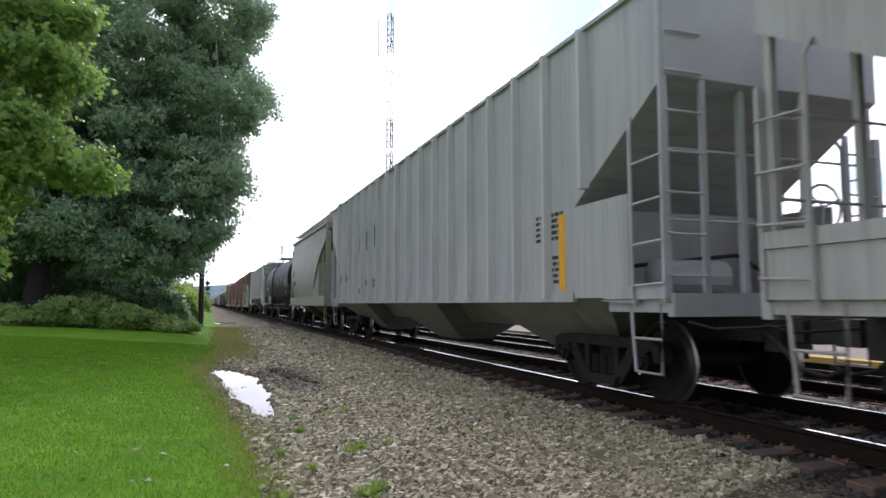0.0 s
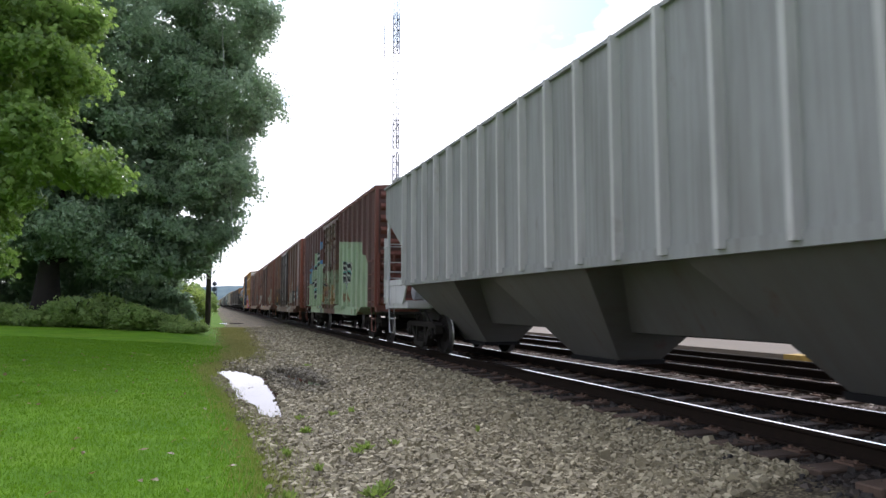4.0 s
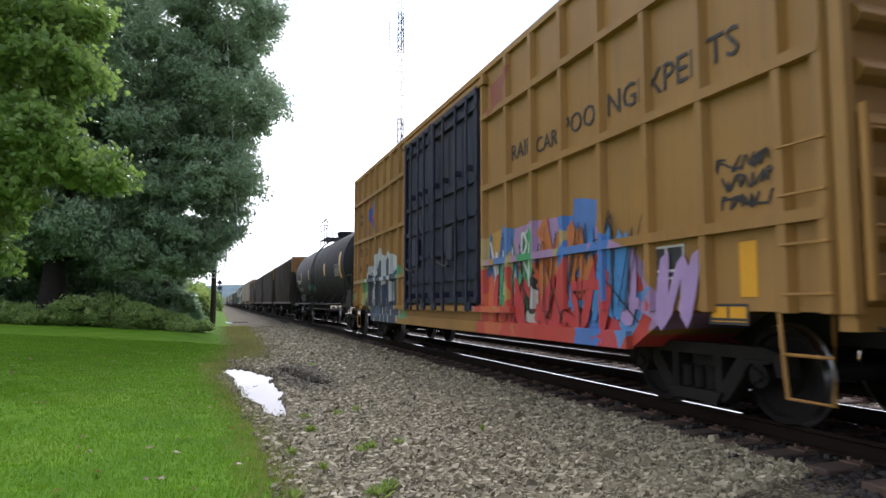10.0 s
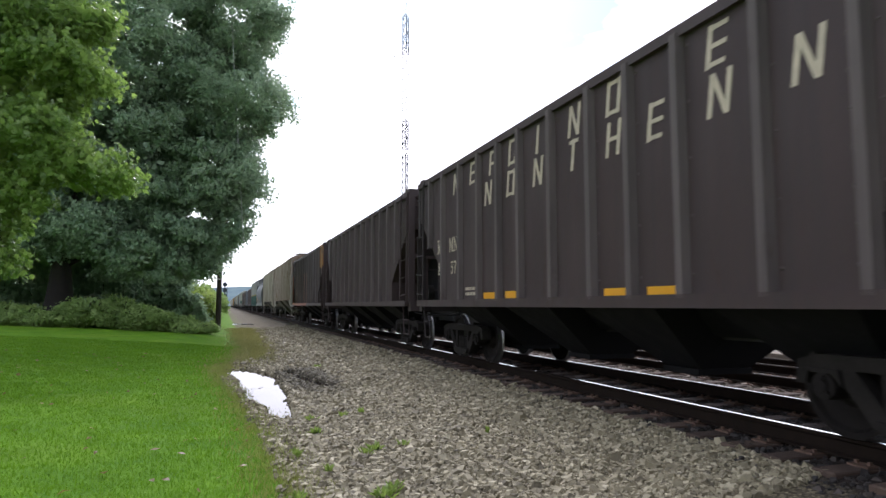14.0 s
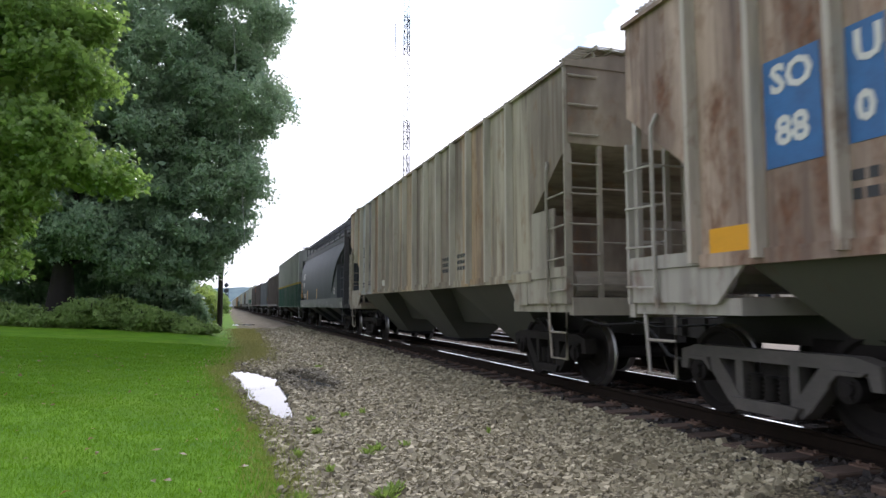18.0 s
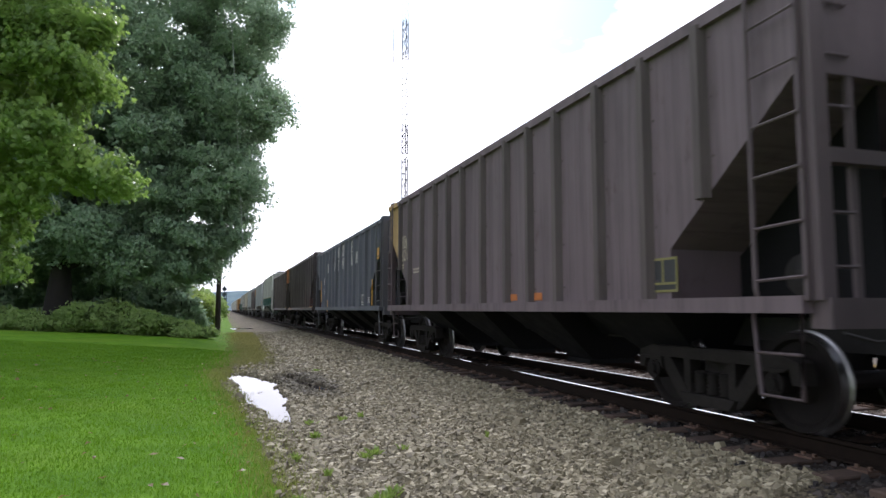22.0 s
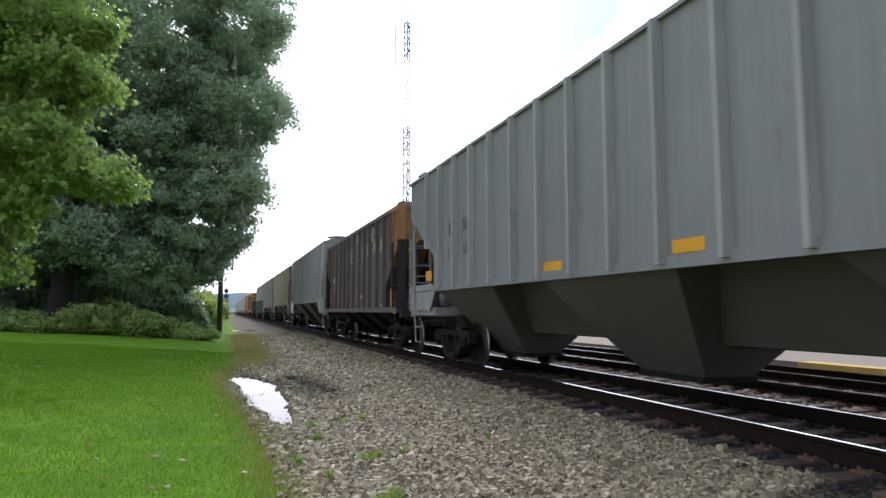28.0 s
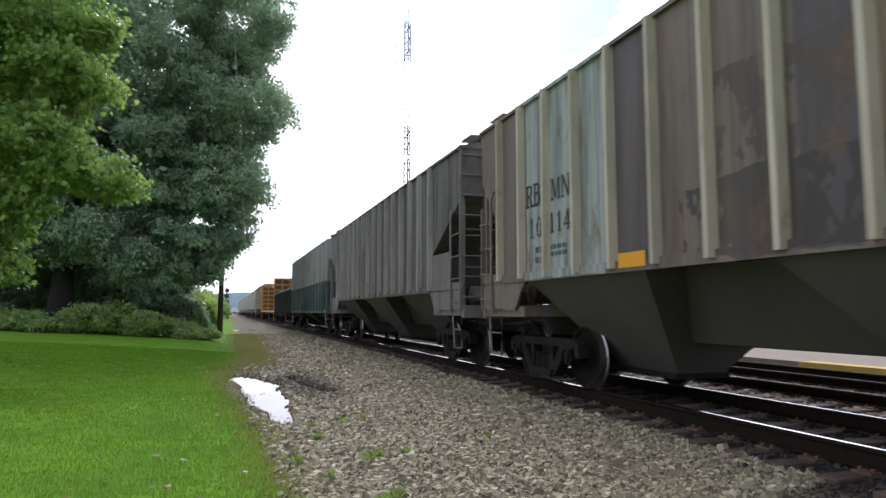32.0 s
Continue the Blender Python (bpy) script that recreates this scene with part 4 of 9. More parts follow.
for k in range(9):
    bush(-1.75 + rb.uniform(-0.7, 0.7), 42.5 + 1.9 * k, rb.uniform(0.7, 1.1), rb.uniform(2.0, 3.5), 300, 0.12, PALEBUSH, 50 + k, "sunlit pale green bush beside the way")
for k in range(9):
    bush(-3.2 + 0.45 * k * 0.5 + rb.uniform(-0.5, 0.5), 60 + 9 * k, rb.uniform(1.6, 2.6), rb.uniform(2.4, 4.5), 260, 0.2, BUSHLEAF, 70 + k, "green bush far along the railway")

# ---------------------------------------------------------------- railway cars
R_WHEEL = 0.457
CARS, WHEELS = [], []
SHARED = {}


def shared(name, make, material, smooth=False):
    """One mesh, made once, for all the cars."""
    if name not in SHARED:
        bm = bmesh.new()
        make(bm)
        bmesh.ops.recalc_face_normals(bm, faces=bm.faces[:])
        for f in bm.faces:
            f.smooth = smooth
        me = bpy.data.meshes.new(name)
        bm.to_mesh(me), bm.free()
        for m in (material if isinstance(material, list) else [material]):
            me.materials.append(m)
        SHARED[name] = me
    return SHARED[name]


def make_wheelset(bm):
    for s in (-1, 1):
        prof = [(0.70, 0.13), (0.70, 0.20), (0.735, 0.36), (0.715, 0.41), (0.715, 0.452), (0.72, 0.485), (0.742, 0.487), (0.757, 0.465), (0.84, 0.455), (0.842, 0.40), (0.80, 0.37), (0.78, 0.2), (0.83, 0.16), (0.85, 0.13)]
        first = len(bm.faces)
        lathe(bm, [(s * a, r) for a, r in prof], "x", 36)
        bm.faces.ensure_lookup_table()
        for f in bm.faces[first:]:
            c = f.calc_center_median()
            if math.hypot(c.y, c.z) > 0.44:
                f.material_index = 1
        lathe(bm, [(s * 0.85, 0.085), (s * 0.95, 0.115), (s * 1.13, 0.115), (s * 1.13, 0.06), (s * 1.16, 0.055)], "x", 16)
        for k in range(3):
            a = 2.094 * k
            lathe(bm, [(s * 1.125, 0.018), (s * 1.155, 0.018)], "x", 6, (0, 0.075 * math.cos(a), 0.075 * math.sin(a)))
    lathe(bm, [(-0.72, 0.09), (0.72, 0.09)], "x", 12)


def make_side_frame(bm):
    x0, x1 = 0.93, 1.11
    prism(bm, [(-1.16, 0.66), (-0.95, 0.72), (0.95, 0.72), (1.16, 0.66), (1.18, 0.46), (1.08, 0.46), (1.04, 0.60), (0.74, 0.60), (0.72, 0.60), (-0.72, 0.60), (-1.04, 0.60), (-1.08, 0.46), (-1.18, 0.46)], x0, x1)
    for s in (-1, 1):
        prism(bm, [(s * 0.72, 0.60), (s * 0.60, 0.60), (s * 0.30, 0.24), (s * 0.40, 0.14), (s * 0.48, 0.20), (s * 0.70, 0.46)], x0, x1)
        prism(bm, [(s * 0.38, 0.60), (s * 0.28, 0.60), (s * 0.28, 0.22), (s * 0.38, 0.22)], x0 + 0.02, x1 - 0.01)
        prism(bm, [(s * 0.70, 0.46), (s * 0.74, 0.60), (s * 1.06, 0.60), (s * 1.0, 0.565), (s * 0.80, 0.565)], x0, x1 + 0.03)
    prism(bm, [(-0.42, 0.24), (0.42, 0.24), (0.34, 0.13), (-0.34, 0.13)], x0 - 0.03, x1 + 0.04)


def make_springs(bm):
    lathe(bm, [(0.24 + 0.24 * i / 12, 0.082 if i % 2 else 0.058) for i in range(13)], "z", 10)


def truck(car, y, index, tone=TRUCK):
    key = tone.name
    t = part("truck", shared("truck_bolster", lambda bm: (box(bm, -1.0, 1.0, -0.17, 0.17, 0.44, 0.66), box(bm, -0.3, 0.3, -0.2, 0.2, 0.66, 0.80)), TRUCK), None, car)
    t.location = (0, y, 0)
    for s in (1, -1):
        f = part("side_frame", shared("side_frame_" + key, make_side_frame, tone), None, t)
        if s > 0:
            f.rotation_euler = (0, 0, math.pi)
        for dy in (-0.18, 0.0, 0.18):
            part("spring", shared("spring", make_springs, TRUCK, True), None, t).location = (s * 1.03, dy, 0)
    for dy in (-0.889, 0.889):
        w = part("wheelset", shared("wheelset", make_wheelset, [WHEEL, TREAD], False), None, t)
        w.matrix_basis = pose(0, dy, R_WHEEL)
        WHEELS.append((w, index, y + dy, dy))
    part("brake_beam", shared("brake_beam", lambda bm: (box(bm, -0.7, 0.7, -0.33, -0.27, 0.38, 0.46), box(bm, -0.7, 0.7, 0.27, 0.33, 0.38, 0.46)), STEEL), None, t)


def make_coupler(bm):
    box(bm, -0.11, 0.11, -0.75, 0.0, 0.74, 0.96)
    box(bm, -0.17, 0.10, -0.98, -0.72, 0.72, 0.98)
    box(bm, 0.06, 0.2, -1.0, -0.82, 0.74, 0.96)
    box(bm, -0.22, 0.22, -0.12, 0.1, 0.62, 1.06)


def make_hose(bm):
    tube(bm, [(-0.32, 0.05, 0.85), (-0.34, -0.2, 0.72), (-0.3, -0.42, 0.48), (-0.2, -0.62, 0.42), (-0.1, -0.78, 0.5)], 0.025, 6)


def make_stirrup(bm):
    tube(bm, [(0, -0.26, 0.75), (0.02, -0.22, 0.02), (0.02, 0.22, 0.02), (0, 0.26, 0.75)], 0.022, 6)
    tube(bm, [(0.01, -0.24, 0.38), (0.01, 0.24, 0.38)], 0.016, 6)


# near-black for undersides, with the shade beneath the cars put into it
COALBELLY = simple("shaded_black", (0.012, 0.012, 0.013), 0.8, 0, 0.3, 4, 0.1, 0.15)


def gear(car, index, L, inset, steps=MATS["worn_black_steel"], step_top=1.1, tone=TRUCK, sill=True):
    """Trucks, draft gear and steps that all cars have."""
    truck(car, -(L / 2 - inset), index, tone), truck(car, L / 2 - inset, index, tone)
    if sill:
        part("center_sill", Box(-0.24, 0.24, -L / 2 + 0.1, L / 2 - 0.1, 0.72, 1.04), STEEL, car)
    for s in (-1, 1):
        c = part("coupler", shared("coupler", make_coupler, STEEL), None, car)
        h = part("air_hose", shared("air_hose", make_hose, HOSE, True), None, car)
        for o in (c, h):
            o.matrix_basis = pose(0, s * L / 2, 0, 0, 0, 0 if s < 0 else 180)
        part("cut_lever", tube(bmesh.new(), [(-1.4, s * (L / 2 + 0.12), 0.95), (-1.1, s * (L / 2 + 0.14), 0.88), (-0.2, s * (L / 2 + 0.18), 0.9)], 0.014, 5), STEEL, car)
        for x in (-1.47, 1.47):
            st = part("sill_step", shared("sill_step_" + steps.name, make_stirrup, steps, True), None, car)
            st.location = (x, s * (L / 2 - 0.45), step_top - 0.72)


def ladder(name, car, p, q, z0, z1, n, material, r=0.016, stiles=True):
    """A ladder between two upright lines p and q (x, y)."""
    bm = bmesh.new()
    if stiles and p[0] < 0:  # the side that shows: stile by stile and rung by rung
        uprights = [part(name, Box(p[0] - 0.028, p[0] + 0.028, p[1] - 0.028, p[1] + 0.028, z0, z1), material, car)]
        part("stile", Box(q[0] - 0.028, q[0] + 0.028, q[1] - 0.028, q[1] + 0.028, z0, z1), material, uprights[0])
        for k in range(n):
            z = z0 + (z1 - z0) * (k + 0.5) / n
            part("rung", tube(bmesh.new(), [(p[0], p[1], z), (q[0], q[1], z)], r, 5), material, uprights[0])
        return uprights[0]
    if stiles:
        for x, y in (p, q):
            box(bm, x - 0.028, x + 0.028, y - 0.028, y + 0.028, z0, z1)
    for k in range(n):
        z = z0 + (z1 - z0) * (k + 0.5) / n
        tube(bm, [(p[0], p[1], z), (q[0], q[1], z)], r, 5)
    return part(name, bm, material, car)


def corner_ladders(car, L, w, z0, z1, n, material, tall=False):
    """At each corner: a short hooked side ladder, and an end ladder that runs to the roof on the brake side."""
    for s in (-1, 1):
        e = s * (L / 2 - 0.03)
        for x in (-1, 1):
            top = z1 if tall else z0 + min(1.85, 0.62 * (z1 - z0))
            side = part("side_ladder", tube(bmesh.new(), [(x * (w + 0.03), e - s * 0.5, z0 - 0.1), (x * (w + 0.06), e - s * 0.5, z0 + 0.05), (x * (w + 0.06), e - s * 0.5, top), (x * (w + 0.02), e - s * 0.55, top + 0.14)], 0.024, 6), material, car)
            for k in range(n if tall else 4):
                z = z0 + 0.12 + 0.44 * k
                part("rung", tube(bmesh.new(), [(x * (w + 0.06), e - s * 0.5, z), (x * (w + 0.06), e + s * 0.01, z + 0.02)], 0.014, 5), material, side)
            full = s * x > 0
            zt, m = (z1, n) if full else (z0 + (z1 - z0) * 0.55, max(3, n * 5 // 9))
            end = part("end_ladder", Box(x * w - 0.045, x * w + 0.045, e - 0.02, e + 0.02, z0 - 0.05, zt), material, car)
            part("stile", Box(x * (w - 0.5) - 0.035, x * (w - 0.5) + 0.035, e - 0.02, e + 0.02, z0 - 0.05, zt), material, end)
            for k in range(m):
                z = z0 + (zt - z0) * (k + 0.5) / m
                part("rung", tube(bmesh.new(), [(x * (w - 0.02), e + s * 0.02, z + 0.02), (x * (w - 0.06), e + s * 0.06, z), (x * (w - 0.44), e + s * 0.06, z), (x * (w - 0.48), e + s * 0.02, z + 0.02)], 0.014, 5), material, end)


def brake_wheel(car, y, z, s, material):
    bm = bmesh.new()
    ring = [(0.55 + 0.26 * math.cos(a), y, z + 0.26 * math.sin(a)) for a in np.linspace(0, 2 * math.pi, 15)]
    tube(bm, ring, 0.018, 5)
    for a in (0.4, 2.5, 4.6):
        tube(bm, [(0.55, y, z), (0.55 + 0.25 * math.cos(a), y, z + 0.25 * math.sin(a))], 0.014, 4)
    tube(bm, [(0.55, y, z), (0.55, y - s * 0.3, z)], 0.03, 6)
    part("brake_wheel", bm, material, car)


SIDE = Matrix(((0, 0, -1, 0), (-1, 0, 0, 0), (0, 1, 0, 0), (0, 0, 0, 1)))


def panel_mid(car, y, half):
    """Moves a mark that would cross a post into the middle of its panel."""
    ys = sorted(RIBS.get(car.name, []))
    for a, b in zip(ys, ys[1:]):
        if a <= y < b:
            room = (b - a) / 2 - 0.07 - half
            return (a + b) / 2 + max(-max(room, 0.0), min(max(room, 0.0), y - (a + b) / 2))
    return y


def word(car, text, y, z, h, x, material, spread=1.0, bold=0.0, slant=0.0, name="lettering"):
    """Stencilled letters on the side towards the lawn; y is the middle of the word."""
    y = panel_mid(car, y, 0.36 * h * len(text) * spread)
    if car in SLAB_CARS and set(text) <= set(SLAB):
        return slab_word(car, text, y, z, h * 1.22, x, material)
    c = bpy.data.curves.new(name, "FONT")
    c.body, c.size, c.align_x, c.align_y, c.space_character, c.offset, c.shear, c.extrude = text, h * 1.4, "CENTER", "CENTER", spread, bold, slant, 0.002
    c.resolution_u = 2
    c.materials.append(material)
    o = new(name, c)
    o.parent = car
    o.matrix_basis = Matrix.Translation((-x - 0.011, y, z)) @ SIDE
    return o


SLAB_T = 0.17
SLAB = {  # strokes as (thickness, points) in a box one high; slabs as (from, to, height)
    "R": (((SLAB_T, ((0.2, 0), (0.2, 1))), (0.1, ((0.2, 0.95), (0.5, 0.95), (0.62, 0.88))), (0.16, ((0.62, 0.9), (0.66, 0.74), (0.6, 0.56))), (0.1, ((0.62, 0.58), (0.5, 0.51), (0.2, 0.51))), (0.16, ((0.45, 0.5), (0.7, 0.02)))), ((0.04, 0.4, 0), (0.04, 0.3, 1), (0.58, 0.86, 0))),
    "B": (((SLAB_T, ((0.2, 0), (0.2, 1))), (0.1, ((0.2, 0.95), (0.5, 0.95), (0.6, 0.88))), (0.15, ((0.6, 0.9), (0.63, 0.74), (0.56, 0.56))), (0.1, ((0.58, 0.55), (0.2, 0.53))), (0.17, ((0.58, 0.52), (0.68, 0.3), (0.6, 0.1))), (0.1, ((0.62, 0.1), (0.5, 0.05), (0.2, 0.05)))), ((0.04, 0.3, 0), (0.04, 0.3, 1))),
    "M": (((0.09, ((0.14, 0), (0.14, 1))), (0.17, ((0.2, 0.98), (0.5, 0.1))), (0.08, ((0.5, 0.1), (0.8, 0.98))), (SLAB_T, ((0.86, 0), (0.86, 1)))), ((0.02, 0.3, 0), (0.02, 0.26, 1), (0.7, 1.0, 0), (0.74, 1.0, 1))),
    "N": (((0.09, ((0.16, 0), (0.16, 1))), (0.18, ((0.18, 0.98), (0.74, 0.05))), (0.09, ((0.76, 0), (0.76, 1)))), ((0.02, 0.32, 0), (0.02, 0.26, 1), (0.62, 0.92, 1))),
    "0": (((0.17, ((0.14, 0.3), (0.14, 0.7))), (0.17, ((0.6, 0.3), (0.6, 0.7))), (0.1, ((0.14, 0.68), (0.22, 0.9), (0.37, 0.96), (0.52, 0.9), (0.6, 0.68))), (0.1, ((0.14, 0.32), (0.22, 0.1), (0.37, 0.04), (0.52, 0.1), (0.6, 0.32)))), ()),
    "1": (((0.2, ((0.36, 0), (0.36, 1))), (0.09, ((0.36, 0.94), (0.16, 0.8)))), ((0.14, 0.58, 0),)),
    "2": (((0.11, ((0.12, 0.72), (0.2, 0.92), (0.38, 0.96), (0.52, 0.9))), (0.17, ((0.56, 0.9), (0.58, 0.68), (0.46, 0.5), (0.14, 0.14))), (0.17, ((0.1, 0.08), (0.62, 0.08))), (0.08, ((0.64, 0.0), (0.66, 0.26)))), ()),
    "3": (((0.1, ((0.1, 0.8), (0.2, 0.94), (0.4, 0.95))), (0.16, ((0.42, 0.93), (0.56, 0.76), (0.42, 0.54))), (0.09, ((0.44, 0.54), (0.28, 0.52))), (0.17, ((0.42, 0.52), (0.6, 0.3), (0.42, 0.06))), (0.1, ((0.42, 0.05), (0.2, 0.06), (0.1, 0.22)))), ()),
    "4": (((0.17, ((0.5, 0), (0.5, 1))), (0.09, ((0.48, 0.98), (0.06, 0.3))), (0.1, ((0.06, 0.28), (0.7, 0.28)))), ((0.34, 0.68, 0),)),
    "5": (((0.14, ((0.14, 0.92), (0.58, 0.92))), (0.09, ((0.14, 0.94), (0.14, 0.54), (0.4, 0.6))), (0.17, ((0.4, 0.6), (0.6, 0.42), (0.58, 0.2), (0.42, 0.06))), (0.1, ((0.42, 0.05), (0.2, 0.06), (0.1, 0.2)))), ()),
    "6": (((0.17, ((0.5, 0.94), (0.22, 0.76), (0.14, 0.5), (0.16, 0.24))), (0.1, ((0.16, 0.26), (0.3, 0.05), (0.46, 0.05))), (0.17, ((0.46, 0.06), (0.62, 0.24), (0.52, 0.48))), (0.09, ((0.5, 0.5), (0.34, 0.54), (0.16, 0.44)))), ()),
    "7": (((0.15, ((0.1, 0.92), (0.64, 0.92))), (0.17, ((0.6, 0.9), (0.36, 0.5), (0.3, 0.0))), (0.08, ((0.1, 1.0), (0.08, 0.72)))), ()),
    "8": (((0.1, ((0.2, 0.66), (0.2, 0.84), (0.37, 0.95), (0.54, 0.84), (0.54, 0.66))), (0.17, ((0.18, 0.74), (0.56, 0.34))), (0.09, ((0.54, 0.68), (0.18, 0.34))), (0.13, ((0.14, 0.36), (0.16, 0.12), (0.37, 0.04), (0.58, 0.12), (0.6, 0.36)))), ()),
    "9": (((0.17, ((0.22, 0.06), (0.5, 0.22), (0.6, 0.5), (0.58, 0.76))), (0.1, ((0.58, 0.74), (0.44, 0.95), (0.28, 0.95))), (0.17, ((0.28, 0.94), (0.12, 0.74), (0.22, 0.52))), (0.09, ((0.24, 0.5), (0.4, 0.46), (0.58, 0.56)))), ())}
SLAB_CARS = []


def slab_word(car, text, y, z, h, x, material):
    """Stencilled slab-serif marks, stroke by stroke; y is the middle of the word."""
    bm = bmesh.new()
    pitch = [1.0 if c == "M" else 0.78 for c in text]
    at, k = y + 0.5 * h * sum(pitch), 0
    for c, p in zip(text, pitch):
        strokes, feet = SLAB[c]
        quads = []
        for t, pts in strokes:
            for (u0, v0), (u1, v1) in zip(pts, pts[1:]):
                d = math.hypot(u1 - u0, v1 - v0)
                nu, nv, eu, ev = -(v1 - v0) / d * t / 2, (u1 - u0) / d * t / 2, (u1 - u0) / d * 0.015, (v1 - v0) / d * 0.015
                quads.append(((u0 - eu + nu, v0 - ev + nv), (u1 + eu + nu, v1 + ev + nv), (u1 + eu - nu, v1 + ev - nv), (u0 - eu - nu, v0 - ev - nv)))
        for a, b, up in feet:
            quads.append(((a, 0.92), (b, 0.92), (b, 1.0), (a, 1.0)) if up else ((a, 0.0), (b, 0.0), (b, 0.08), (a, 0.08)))
        for q in quads:
            k += 1
            bm.faces.new([bm.verts.new((-x - 0.004 - 0.0004 * k, at - u * h * 0.92, z - h / 2 + v * h)) for u, v in q])
        at -= p * h
    return part("lettering", bm, material, car)


def bars(car, y0, y1, z0, z1, rows, x, material, name="stencil_text", seed=1):
    """Small stencilled lines that cannot be read."""
    rnd = random.Random(seed + int(y0 * 10))
    bm = bmesh.new()
    for k in range(rows):
        za = z1 - (z1 - z0) * (k + 0.15) / rows
        zb = z1 - (z1 - z0) * (k + 0.75) / rows
        y = y1
        while y > y0:
            w = rnd.uniform(0.05, 0.16)
            box(bm, -x - 0.006, -x - 0.002, max(y0, y - w), y, zb, za)
            y -= w + 0.035
    ob = part(name, bm, material, car)
    ob["kind"] = "stuff"
    return ob


def flat_side(x):
    return lambda y, z: Vector((-x, y, z))


def round_side(y, z, r=1.546, zc=2.66):
    a = (z - zc) / r
    return Vector((-r * math.cos(a), y, zc + r * math.sin(a)))


def tag(car, y0, y1, z0, z1, n, seed, material, thick=0.03, surf=None, name="sprayed_tag"):
    """A scribbled tag that cannot be read: n loose looping strokes from y0 (towards the rear) down to y1."""
    surf = surf or flat_side(1.505)
    rnd = random.Random(seed)
    bm = bmesh.new()
    line = []
    for k in range(n):
        c, wd = y0 + (y1 - y0) * (k + 0.5) / n, abs(y1 - y0) / n * 0.62
        pts = []
        keys = [(rnd.uniform(-1.0, 1.0), (j % 2 if rnd.random() < 0.75 else rnd.random()) * 0.8 + rnd.uniform(0.0, 0.2)) for j in range(rnd.choice((4, 5, 5, 6)))]
        keys = [keys[0]] + keys + [keys[-1]]
        for j in range(1, len(keys) - 2):
            for i in range(5):
                s = i / 5.0
                u, v = (0.5 * (2 * b + (c2 - a) * s + (2 * a - 5 * b + 4 * c2 - d2) * s * s + (3 * b - a - 3 * c2 + d2) * s ** 3) for a, b, c2, d2 in zip(keys[j - 1], keys[j], keys[j + 1], keys[j + 2]))
                pts.append((c + (u - 0.35 * (v - 0.5)) * wd, z0 + (z1 - z0) * v))
        line += pts
    prev = None
    for i, (ya, za) in enumerate(line):
        (yp, zp), (yn, zn) = line[max(i - 1, 0)], line[min(i + 1, len(line) - 1)]
        d = max(1e-3, math.hypot(yn - yp, zn - zp))
        ny, nz = -(zn - zp) / d * thick / 2, (yn - yp) / d * thick / 2
        pair = []
        for k in (1, -1):
            p = surf(ya + k * ny, za + k * nz)
            pair.append(bm.verts.new((p.x - 0.00015 * i, p.y, p.z)))
        if prev:
            bm.faces.new((prev[0], pair[0], pair[1], prev[1]))
        prev = pair
    return part(name, bm, material, car)


def stroke(car, pts, thick, material, x=1.508, name="sprayed_line"):
    """One long sprayed or chalked line."""
    bm = bmesh.new()
    for i, ((ya, za), (yb, zb)) in enumerate(zip(pts, pts[1:])):
        d = max(1e-3, math.hypot(yb - ya, zb - za))
        ny, nz = -(zb - za) / d * thick / 2, (yb - ya) / d * thick / 2
        bm.faces.new([bm.verts.new((-x - 0.0003 * i, a, b)) for a, b in ((ya + ny, za + nz), (yb + ny, zb + nz), (yb - ny, zb - nz), (ya - ny, za - nz))])
    return part(name, bm, material, car)


def plate(car, y0, y1, z0, z1, x, material, name="plate", t=0.006):
    return part(name, Box(-x - t, -x, y0, y1, z0, z1), material, car)


def reflectors(car, x, items, material=YELLOW):
    for y, z, w, h in items:
        if z < 1.26 and car.name.startswith("open_hopper"):
            x, h = 1.575, max(h, 0.14)
        plate(car, y - w / 2, y + w / 2, z - h / 2, z + h / 2, x, material, "reflector", 0.007)


def panel_sign(car, y, z, w, h, x, material=WHITE, ground_mat=BLACK):
    """A lube or consolidated stencil: a dark panel with a pale frame and bars."""
    p = plate(car, y - w / 2, y + w / 2, z - h / 2, z + h / 2, x, ground_mat, "stencil_panel", 0.004)
    bm = bmesh.new()
    t = 0.025
    for a, b, c, d in ((-w / 2, w / 2, h / 2 - t, h / 2), (-w / 2, w / 2, -h / 2, -h / 2 + t), (-w / 2, -w / 2 + t, -h / 2, h / 2), (w / 2 - t, w / 2, -h / 2, h / 2), (-t / 2, t / 2, -h / 4, h / 2), (-w / 2, w / 2, -h / 4 - t / 2, -h / 4 + t / 2)):
        box(bm, -x - 0.008, -x - 0.004, y + a, y + b, z + c, z + d)
    part("frame_lines", bm, material, p)


